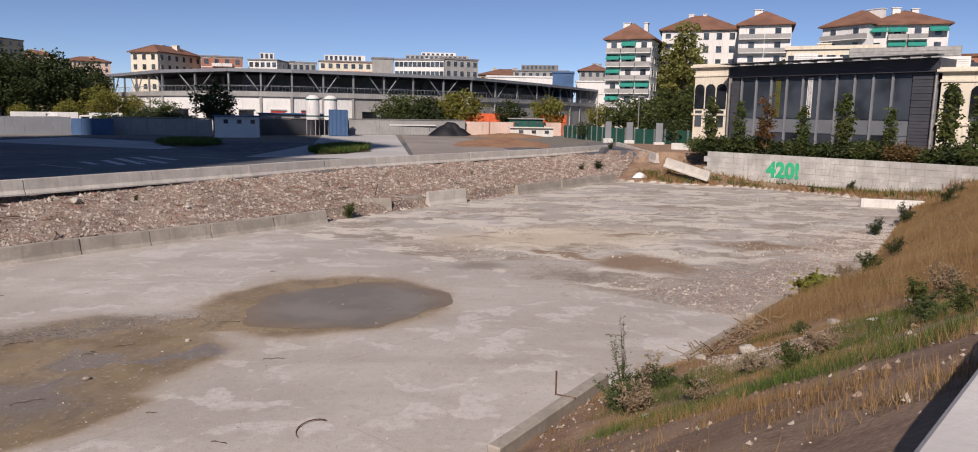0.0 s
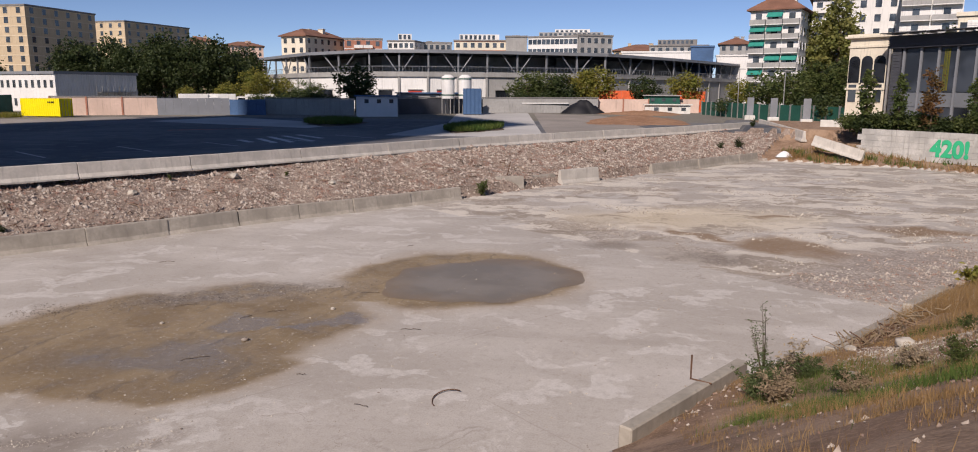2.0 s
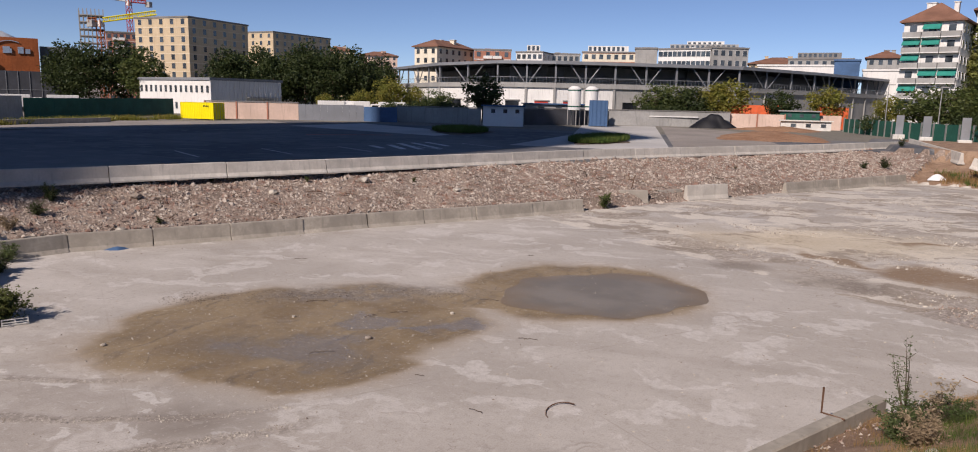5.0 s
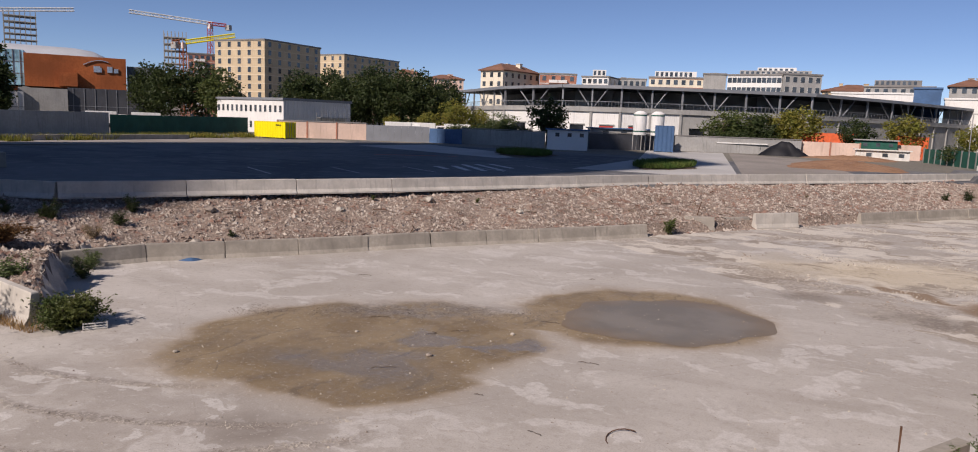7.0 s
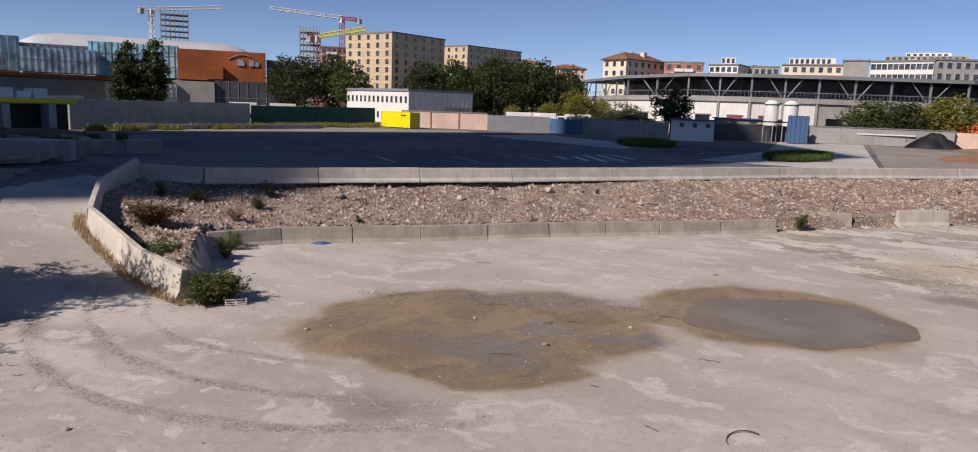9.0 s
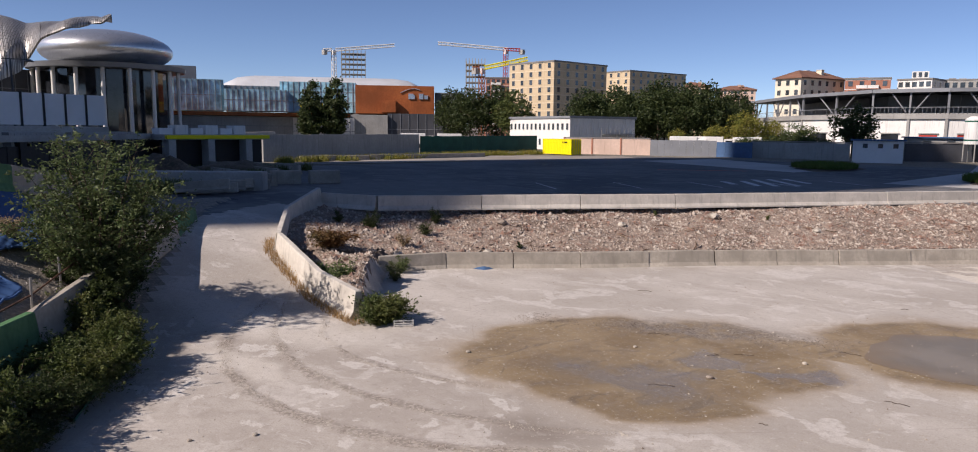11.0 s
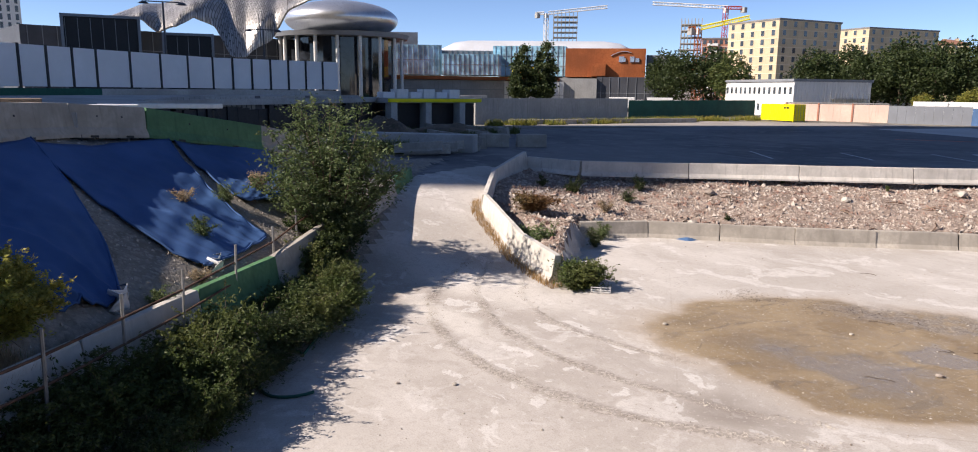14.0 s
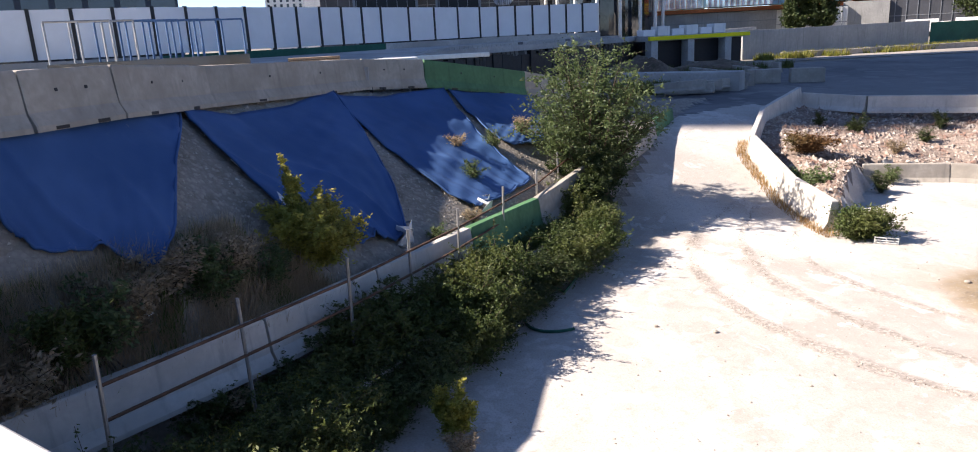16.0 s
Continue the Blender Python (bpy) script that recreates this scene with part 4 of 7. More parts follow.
def palazzo(p0, p1, z1, bays, label):
    """An old white house with round-headed upper windows and a cornice."""
    top = building("palazzo", label, p0, p1, 11, z1, 1, bays, "cream", win=(0.9, 1.9), roofmat="cream", chimneys=0, z0=2.5, sides=4, seed=9)
    n = (Vector(p1) - Vector(p0)).length
    h = z1 - 2.5
    bm = bmesh.new()
    for z, o in ((h * 0.42, 0.14), (h * 0.9, 0.12), (h + 0.1, 0.45)):
        box(bm, -o, n + o, -o, 11 + o, z, z + 0.22)
    part("cornice", bm, "cream", top)
    for b in range(bays):
        x, w, z = n * (b + 0.5) / bays, 0.62, h * 0.5
        bm = bmesh.new()
        ring = [(x - w, z), (x + w, z)] + [(x + w * math.cos(t), z + 2.3 + w * math.sin(t)) for t in np.linspace(0, math.pi, 9)]
        f = bm.faces.new([bm.verts.new((px, -0.06, pz)) for px, pz in ring])
        r = bmesh.ops.extrude_face_region(bm, geom=[f])
        bmesh.ops.translate(bm, vec=(0, 0.2, 0), verts=[g for g in r["geom"] if isinstance(g, bmesh.types.BMVert)])
        part("arched_window", bm, "glassdark", top)
    return top


palazzo(at(-14.6, 94), at(-16.9, 92), 12.0, 3, "old cream palazzo with arched windows")
palazzo(at(-30.35, 80), at(-36.0, 80), 10.6, 4, "old cream palazzo beside the glass offices")


def offices():
    """A dark two-storey glass block with a louvred eave."""
    p0, p1 = at(-17.05, 90), at(-30.1, 80)
    n = (p1 - p0).length
    z1 = 12.0 - 2.4
    top = thing("office_block", frame_of(p0, p1) @ Matrix.Translation((0, 0, 2.4)), "dark grey two-storey glass office block", "office building")
    bm = bmesh.new()
    box(bm, 0.1, n - 0.1, 0.5, 14, -0.3, z1 - 1.2)
    part("wall", bm, "midgrey", top)
    bm = bmesh.new()
    box(bm, -0.1, n + 0.1, -0.1, 14.2, z1 - 1.3, z1)
    part("eave", bm, "darkgrey", top, "dark louvred eave band")
    bays = 10
    w = (n - 3.6) / bays
    for k in range(6):
        bm = bmesh.new()
        box(bm, -0.2, n + 0.2, -0.16, -0.1, z1 - 1.25 + k * 0.2, z1 - 1.17 + k * 0.2)
        part("louvre", bm, "darkgrey", top)
    for k in range(12):
        bm = bmesh.new()
        x = n * (k + 0.5) / 12
        box(bm, x - 0.06, x + 0.06, -1.5, 0.3, z1 + 0.02, z1 + 0.16)
        part("bracket", bm, "steel", top)
    bm = bmesh.new()
    box(bm, -0.3, n + 0.3, -1.6, 0.2, z1 + 0.17, z1 + 0.24)
    part("canopy", bm, "darkgrey", top)
    lo, mid = 3.8, z1 - 1.3
    for k in range(bays):
        x = 1.4 + k * w
        bm = bmesh.new()
        box(bm, x + 0.11, x + w - 0.11, 0.4, 0.46, lo + 0.1, mid - 0.02)
        part("pane", bm, "officeglass", top, "dark reflecting upper pane")
        bm = bmesh.new()
        box(bm, x - 0.1, x + 0.1, 0.2, 0.48, -0.3, mid - 0.005)
        part("mullion", bm, "midgrey", top)
        bm = bmesh.new()
        box(bm, x + 0.11, x + w - 0.11, 0.36, 0.47, 2.4, lo)
        part("spandrel", bm, "spandrel", top)
        bm = bmesh.new()
        box(bm, x + 0.11, x + w - 0.11, 0.42, 0.47, 0.1, 2.35)
        part("lower_pane", bm, "glassdark" if k in (3, 6, 8) else "spandrel" if k % 3 == 0 else "officeglass", top)
        if k in (2, 4):
            bm = bmesh.new()
            for c in range(5):
                box(bm, x + 0.5 + c * 0.12, x + 0.57 + c * 0.12, 0.34 + 0.04 * (c % 2), 0.395, lo + 0.2, mid - 0.2)
            part("curtain", bm, "leafyellow" if k == 2 else "white", top)
    for x0, x1 in ((0.1, 1.1), (n - 2.2, n - 0.2)):
        for k in range(26):
            bm = bmesh.new()
            z = k * (mid / 26)
            box(bm, x0, x1, 0.2 + 0.04 * (k % 2), 0.49, z, z + mid / 26 - 0.02)
            part("clad_panel", bm, "darkgrey", top)
    for x in (0.0, n - 0.1):
        bm = bmesh.new()
        rod(bm, (x, 0.0, -0.3), (x, 0.0, mid), 0.13, sides=8)
        part("column", bm, "steel", top)
    return top


offices()
# roof plant on the offices
for a, d, w, h, mat, lab in ((-22.0, 90, 1.2, 1.3, "white", "white air unit on the roof"), (-23.2, 90, 1.8, 0.9, "white", "low white air duct on the roof"), (-28.0, 88, 5.0, 1.6, "steel", "row of grey solar panels on the roof"), (-31.0, 84, 1.2, 1.2, "white", "white air conditioner on the roof")):
    bm = bmesh.new()
    box(bm, -w, w, -0.6, 0.6, 0, h, bevel=0.05)
    for k in range(5):
        box(bm, -w + 0.1, w - 0.1, -0.64, -0.605, 0.12 + k * h / 6, 0.2 + k * h / 6)
    solid("roof_unit", bm, mat, lab, "roof plant", m=frame_of(at(a, d, 12.02 if a > -30 else 11.1), at(a - 1, d, 12.0)))

# far blocks over the hall
FAR = (
    ("tower_block", "tan eleven-storey tower with pale window bays", at(45.7, 262), at(42.3, 247), 27, 28.6, 10, 5, "tan", "flat", "tanrib", 6),
    ("tower_block", "tan tower block farther down the street", at(38.8, 330), at(36.6, 318), 36, 31.0, 10, 4, "tan", "flat", "tanrib", 8),
    ("brick_house", "red-brown flats beside the tan tower", at(47.5, 320), at(45.6, 320), 20, 28.0, 9, 5, "brick", "flat", "pinkish", 3),
    ("apartment_house", "cream flats with a red hipped roof", at(26.3, 262), at(24.6, 256), 22, 23.4, 7, 3, "cream", "hip", "", 6),
    ("apartment_house", "cream flats with a red hipped roof", at(24.2, 285), at(22.2, 285), 18, 23.0, 7, 3, "grey", "hip", "", 4),
    ("brick_house", "red-brick flats with rounded white balconies", at(21.8, 265), at(19.0, 265), 16, 23.2, 7, 4, "brick", "flat", "white", 3),
    ("apartment_house", "white stepped terrace house with railings", at(18.6, 275), at(16.6, 272), 16, 23.2, 7, 5, "white", "flat", "", 3),
    ("apartment_house", "pale grey terraced flats", at(16.4, 285), at(13.8, 285), 16, 23.4, 7, 6, "grey", "flat", "white", 3),
    ("apartment_house", "cream flats with white roof awnings and brown balconies", at(13.6, 262), at(9.7, 262), 16, 22.8, 7, 7, "cream", "flat", "brick", 3),
    ("apartment_house", "blank grey gable of a tall house", at(9.7, 258), at(8.1, 258), 18, 24.0, 1, 1, "grey", "flat", "", 0),
    ("apartment_house", "white flats with a planted roof terrace", at(8.0, 250), at(4.3, 246), 18, 23.2, 7, 11, "white", "flat", "", 6),
    ("apartment_house", "grey flats with iron balconies", at(4.2, 246), at(1.7, 252), 18, 23.6, 7, 5, "grey", "flat", "", 4),
    ("apartment_house", "long house under a terracotta roof", at(1.6, 300), at(-2.3, 300), 16, 21.5, 6, 7, "tan", "hip", "", 3),
    ("apartment_house", "dark flats with a glazed attic", at(-1.0, 280), at(-5.2, 280), 16, 22.0, 7, 8, "grey", "flat", "", 3),
    ("apartment_house", "grey flats beyond the station yard", at(-6.0, 290), at(-8.2, 290), 14, 23.0, 7, 4, "grey", "hip", "", 3),
    ("apartment_house", "far cream house above the trees", at(36.2, 420), at(33.6, 420), 16, 33, 9, 6, "pinkish", "hip", "", 3),
    ("apartment_house", "far cream house above the trees", at(33.2, 430), at(30.8, 430), 16, 31, 9, 5, "tan", "hip", "", 3),
    ("apartment_house", "far cream house above the trees", at(30.4, 440), at(27.6, 440), 16, 29.5, 9, 6, "pinkish", "hip", "", 3),
)
for k, (name, label, p0, p1, depth, z1, fl, bays, wall, roof, bands, sides) in enumerate(FAR):
    building(name, label, p0, p1, depth, z1, fl, bays, wall, roof, "roof" if roof == "hip" else "roofgrey", 2.6, bands=bands, sides=sides, seed=20 + k, balconies=(1, 2) if name == "brick_house" else ())
# white modern wall and blue block behind the hall's end
for p0, p1, z1, mat, lab in ((at(1.0, 235), at(-4.0, 235), 17.6, "white", "plain white shed wall"), (at(-4.0, 233), at(-5.6, 233), 19.0, "blue", "dark blue shed end"), (at(-5.8, 240), at(-9.0, 240), 16.6, "white", "low white shed beyond the yard")):
    building("shed", lab, p0, p1, 20, z1, 1, 1, mat, roofmat=mat, chimneys=0, win=(0.8, 0.8))
# planted terrace and stepped attic on the white flats
for a0, a1, d, z, w, mat in ((7.2, 2.4, 256, 23.8, 1.6, "grey"), (6.0, 3.4, 259, 25.2, 1.4, "white"), (17.8, 16.8, 278, 23.8, 2.4, "white"), (13.2, 10.2, 266, 23.2, 2.2, "white"), (-1.6, -4.4, 284, 22.6, 2.0, "roofgrey")):
    m = frame_of(at(a0, d), at(a1, d))
    bm = bmesh.new()
    n = (at(a0, d) - at(a1, d)).length
    box(bm, 0, n, 0, 8, z, z + w)
    for k in range(int(n / 1.6)):
        box(bm, k * 1.6 + 0.3, k * 1.6 + 1.2, -0.06, -0.01, z + 0.5, z + w - 0.3, 1)
    solid("roof_storey", bm, (mat, "glass"), "set-back attic storey on a roof", "attic", m=m)


# ---- the long curved hall with an open truss deck ----
HALL = ((28.2, 212), (24.5, 172), (20.0, 155), (15.5, 153), (11.0, 156), (6.5, 161), (2.0, 168), (-3.0, 195), (-8.2, 250))
hall = thing("market_hall", Matrix.Translation((0, 0, LOT)), "long curved white hall with a dark trussed roof deck", "hall")
DECK, ROOF = 7.6, 11.6
for k in range(len(HALL) - 1):
    p0, p1 = at(*HALL[k]), at(*HALL[k + 1])
    n = (p1 - p0).length
    m = frame_of(p0, p1)
    for nm, mat, y0, y1, z0, z1 in (("wall", "white" if k < 4 else "grey", 0.7, 20, -0.3, DECK - 0.9), ("deck", "grey", 0.3, 22, DECK - 0.9, DECK + 0.1), ("roof", "darkgrey", 0.0, 22, ROOF - 0.12, ROOF + 0.35), ("roof_edge", "midgrey", -0.2, -0.01, ROOF - 0.2, ROOF + 0.45), ("back_wall", "midgrey", 14, 14.3, DECK + 0.12, ROOF - 0.14)):
        bm = bmesh.new()
        box(bm, 0.0, n, y0, y1, z0, z1, m=m)
        part(nm, bm, mat, hall)
    count = max(2, round(n / 9))
    for i in range(count):
        x, w = n * i / count, n / count
        bm = bmesh.new()
        box(bm, x - 0.16, x + 0.16, 0.4, 0.75, DECK + 0.1, ROOF - 0.13, m=m)
        part("post", bm, "midgrey", hall)
        bm = bmesh.new()
        s = 1 if i % 2 else -1
        rod(bm, m @ Vector((x + w * (0.1 if s > 0 else 0.9), 0.6, DECK + 0.3)), m @ Vector((x + w * 0.5, 0.6, ROOF - 0.3)), 0.13)
        part("brace", bm, "midgrey", hall)
        bm = bmesh.new()
        for j in range(9):
            box(bm, x + w * j / 9, x + w * j / 9 + 0.05, 0.12, 0.17, DECK + 0.1, DECK + 1.1, m=m)
        box(bm, x, x + w, 0.1, 0.18, DECK + 1.1, DECK + 1.2, m=m)
        part("railing", bm, "midgrey", hall)
        bm = bmesh.new()
        box(bm, x - 0.35, x + 0.1, 0.4, 0.7, -0.2, DECK - 0.92, m=m)
        part("pilaster", bm, "grey", hall)
        if k < 5:
            bm = bmesh.new()
            red = (k, i) in ((2, 1), (3, 0))
            box(bm, x + w * 0.28, x + w * 0.74, 0.6, 0.75, 2.4 if not red else 1.2, 3.9, m=m)
            part("door" if red else "window", bm, "red" if red else "glassdark", hall, "dark red shutter door" if red else "")
            bm = bmesh.new()
            box(bm, x + w * 0.27, x + w * 0.78, 0.4, 0.69, 4.0, 4.2, m=m)
            part("lintel", bm, "grey", hall)

# two white tanks in front of the hall
for a, d in ((14.05, 128), (12.75, 128)):
    top = thing("silo", Matrix.Translation(at(a, d, LOT)), "white cylindrical silo with green bands on legs", "silo", "white silos")
    bm = bmesh.new()
    for k in range(4):
        t = math.pi / 2 * k + 0.6
        rod(bm, (1.1 * math.cos(t), 1.1 * math.sin(t), 0), (1.1 * math.cos(t), 1.1 * math.sin(t), 2.7), 0.1)
    part("leg_frame", bm, "steel", top)
    bm = bmesh.new()
    rod(bm, (0, 0, 2.6), (0, 0, 6.2), 1.1, sides=24)
    rod(bm, (0, 0, 6.2), (0, 0, 6.6), 1.1, 0.5, sides=24)
    part("drum", bm, "white", top)
    for z in (3.1, 5.8):
        bm = bmesh.new()
        rod(bm, (0, 0, z), (0, 0, z + 0.2), 1.13, sides=24)
        part("band", bm, "fence", top)


# ---- exhibition centre: glass front, rusty block, vaulted roof ----
def front(name, label, a0, d0, a1, d1, z0, z1, mat, depth=20, bays=0, lines=0, category="building"):
    p0, p1 = at(a0, d0), at(a1, d1)
    n = (p1 - p0).length
    top = thing(name, frame_of(p0, p1) @ Matrix.Translation((0, 0, z0)), label, category)
    bm = bmesh.new()
    box(bm, 0, n, 0, depth, 0, z1 - z0)
    part("wall", bm, mat, top)
    for k in range(bays):
        bm = bmesh.new()
        x = n * (k + 0.5) / bays
        box(bm, x - 0.06, x + 0.06, -0.12, -0.005, 0.05, z1 - z0 - 0.05)
        part("mullion", bm, "midgrey", top)
    for k in range(lines):
        bm = bmesh.new()
        z = (z1 - z0) * (k + 1) / (lines + 1)
        box(bm, 0, n, -0.08, -0.006, z - 0.06, z + 0.06)
        part("transom", bm, "midgrey", top)
    return top


front("glass_hall", "pale blue glass front of an exhibition hall", 70.3, 192, 66.8, 192, 10.2, 17.6, "glassblue", 14, 9, 1)
front("glass_hall", "lower pale blue glass front", 66.8, 190, 62.3, 190, 10.2, 15.4, "glassblue", 14, 12, 1)
front("glass_hall", "pale blue glass hall beneath the vault", 62.9, 196, 57.4, 194, 10.2, 17.8, "glassblue", 14, 14, 2)
front("gallery", "grey service gallery behind the glass", 67.5, 205, 62.6, 205, 12, 17.0, "midgrey", 8, 12)
rusty = front("rusty_block", "rust-red weathered steel hall front", 57.4, 190, 51.45, 190, 10.0, 17.0, "corten", 22, 0, 0)
bm = bmesh.new()
box(bm, 6.4, 10.0, -1.3, 0.0, 0.3, 3.3)
part("bay", bm, "corten", rusty)
bm = bmesh.new()
for k, (hh, ww) in enumerate(((1.7, 1.5), (1.2, 0.3), (1.7, 1.2), (1.2, 1.0))):
    box(bm, 13.2 + k * 1.35, 13.2 + k * 1.35 + ww * 0.88, -0.25, -0.02, 3.7, 3.7 + hh * 0.8)
part("sign", bm, "silver", rusty, "pale metal sign shapes")
bm = bmesh.new()
pts = [(11.2 + 5.0 * t, 5.2 + 1.1 * math.sin(t * 2.4)) for t in np.linspace(0, 1, 14)]
for (xa, za), (xb, zb) in zip(pts, pts[1:]):
    rod(bm, (xa, -0.15, za), (xb, -0.15, zb), 0.1, sides=5)
part("swoosh", bm, "silver", rusty)
front("dark_hall", "dark grey hall below the rusty block", 55.0, 188, 49.8, 188, LOT, 10.0, "darkgrey", 22, 8, 1)
front("grey_hall", "grey rendered block below the rusty front", 58.0, 187, 55.0, 187, LOT, 9.6, "grey", 20, 0, 0)
front("grey_hall", "silver-grey metal hall end", 51.4, 194, 49.3, 194, LOT, 15.6, "midgrey", 20, 0, 2)
ped = front("pedestal", "long pale concrete plinth of the exhibition centre", 76, 176, 62.0, 184, LOT, 8.8, "grey", 20, 0, 2)
front("rusty_band", "thin rust-red band above the plinth", 76, 175.5, 57.8, 186, 8.9, 9.7, "corten", 20, 0, 0)
front("loading_bay", "white undercroft with dark bays", 62.0, 184, 57.5, 186, LOT, 8.7, "white", 18, 7, 1)
# yellow advertising board
bm = bmesh.new()
box(bm, -2.6, 2.6, -0.2, 0.1, 0, 2.4, bevel=0.05)
for k in range(3):
    box(bm, -2.2, 2.2 - k * 0.8, -0.23, -0.205, 0.5 + k * 0.6, 0.8 + k * 0.6, 1)
solid("billboard", bm, ("yellow", "orange"), "yellow advertising screen with unreadable bars", "billboard", m=frame_of(at(60.6, 180, 9.6), at(60.0, 180, 9.6)))
# barrel vault
bm = bmesh.new()
p0, p1 = at(67.2, 236), at(52.0, 236)
n = (p1 - p0).length
rings = []
for x in np.linspace(0, n, 14):
    k = 1 - max(0, 1 - x / 6) * 0.35 - max(0, 1 - (n - x) / 6) * 0.35
    rings.append([bm.verts.new((x, 12 - 12 * math.cos(t), 14 + 8.4 * k * math.sin(t))) for t in np.linspace(0, math.pi, 15)])
for a, b in zip(rings, rings[1:]):
    for i in range(14):
        bm.faces.new((a[i], b[i], b[i + 1], a[i + 1]))
bm.faces.new(rings[0])
bm.faces.new(rings[-1][::-1])
solid("vaulted_roof", bm, "vault", "pale metal barrel-vaulted roof", "roof", m=frame_of(p0, p1), smooth=True)

# round lobby: a polished lens on a ring of columns
lob = thing("round_lobby", Matrix.Translation(at(74.2, 165, LOT)), "round lobby with a polished metal lens roof on columns", "pavilion")
bm = bmesh.new()
bmesh.ops.create_uvsphere(bm, u_segments=48, v_segments=24, radius=1.0, matrix=Matrix.Translation((0, 0, 18.5)) @ Matrix.Diagonal((11.9, 11.9, 4.0, 1)))
part("lens_roof", bm, "silver", lob, "polished metal lens", smooth=True)
bm = bmesh.new()
rod(bm, (0, 0, 14.6), (0, 0, 15.5), 13.9, 14.2, sides=56)
part("ring_slab", bm, "midgrey", lob)
bm = bmesh.new()
rod(bm, (0, 0, 0), (0, 0, 14.6), 10.8, sides=40)
part("glass_drum", bm, "glassdark", lob)
for k in range(18):
    t = 2 * math.pi * k / 18
    bm = bmesh.new()
    rod(bm, (12.8 * math.cos(t), 12.8 * math.sin(t), 0), (12.8 * math.cos(t), 12.8 * math.sin(t), 14.6), 0.36, sides=10)
    part("column", bm, "white", lob)
front("grey_hall", "plain grey block behind the lobby", 70.9, 216, 68.6, 216, LOT, 22.4, "midgrey", 20, 0, 2)

# draped metal canopy, like cloth pulled over the entrance, in long strips
CREST = ((90.5, 17.5), (87.7, 20.7), (86.4, 21.1), (84.6, 22.8), (83.1, 24.2), (81.7, 24.9), (80.5, 24.7), (78.8, 23.3), (76.6, 24.1), (74.8, 25.0), (73.8, 24.5))
HEM = ((90.5, 15.5), (87.8, 17.1), (86.8, 15.3), (85.6, 15.8), (84.5, 18.1), (83.1, 16.3), (82.1, 11.7), (81.0, 11.4), (80.4, 12.7), (79.1, 15.3), (78.0, 19.1), (76.6, 21.3), (74.4, 22.6), (73.8, 24.0))
NU, NV = 97, 26
spots = np.zeros((NV, NU, 3))
for i in range(NU):
    u = i / (NU - 1)
    az = 90.5 + (73.8 - 90.5) * u
    crest, hem = (np.interp(-az, [-v for v, _ in line], [w for _, w in line]) for line in (CREST, HEM))
    for j in range(NV):
        v = j / (NV - 1)
        d = 152 - 16 * math.sin(v * 1.45) + 1.1 * math.sin(u * 24 + v * 4) * (0.3 + v) + 0.5 * math.sin(u * 55 + v * 2)
        spots[j, i] = at(az, d, crest + (hem - crest) * v ** 1.25 + 0.25 * math.sin(u * 40 + v * 9) * v)
canopy = thing("draped_canopy", Matrix.Identity(4), "silver draped metal canopy like crumpled cloth", "canopy")
for s in range(16):
    i0, i1 = s * 6, s * 6 + 7
    block = spots[:, i0:i1].reshape(-1, 3)
    ob = new("metal_strip", raw("metal_strip", block.tolist(), [(j * 7 + i, j * 7 + i + 1, (j + 1) * 7 + i + 1, (j + 1) * 7 + i) for j in range(NV - 1) for i in range(6)], "scale"))
    ob.parent = canopy
    mod = ob.modifiers.new("thick", "SOLIDIFY")
    mod.thickness = 0.3
front("entrance_hall", "shaded concourse behind the draped canopy", 95, 150, 76.5, 168, LOT, 16.5, "darkgrey", 20, 24, 3)
front("entrance_hall", "pale concourse floor behind the hoarding", 84, 140, 77.5, 150, LOT, 9.0, "grey", 6, 10, 1)
# black screens and far white tower, seen over the hoarding
for a0, a1, d, z0, z1, lab in ((92.7, 87.9, 92, 9.2, 13.9, "black screen box with a grey rim"), (86.6, 83.2, 96, 9.4, 12.6, "smaller black screen box")):
    p0, p1 = at(a0, d), at(a1, d)
    n = (p1 - p0).length
    top = thing("screen_box", frame_of(p0, p1), lab, "screen")
    for nm, mat, x0, x1, y0, z2, z3 in (("screen", "black", 0.3, n - 0.3, 0.3, z0 - 7, z1 - 0.3), ("side_rim", "midgrey", 0, 0.29, 0, z0 - 7, z1), ("side_rim", "midgrey", n - 0.29, n, 0, z0 - 7, z1), ("top_rim", "midgrey", 0.3, n - 0.3, 0, z1 - 0.29, z1)):
        bm = bmesh.new()
        box(bm, x0, x1, y0, 6, z2, z3)
        part(nm, bm, mat, top)
    for k in range(int(n / 1.2)):
        bm = bmesh.new()
        box(bm, 0.4 + k * 1.2, 0.46 + k * 1.2, 0.2, 0.29, z0 - 2, z1 - 0.4)
        part("fin", bm, "midgrey", top)
wt = building("tower_block", "far white tower with scattered small windows", at(98.8, 330), at(94.8, 330), 20, 44, 14, 9, "white", win=(1.0, 2.2), seed=77, sides=3)
front("far_shed", "far low tan roofs beyond the hoarding", 95, 260, 90, 260, LOT, 17, "tan", 10, 4, 1)
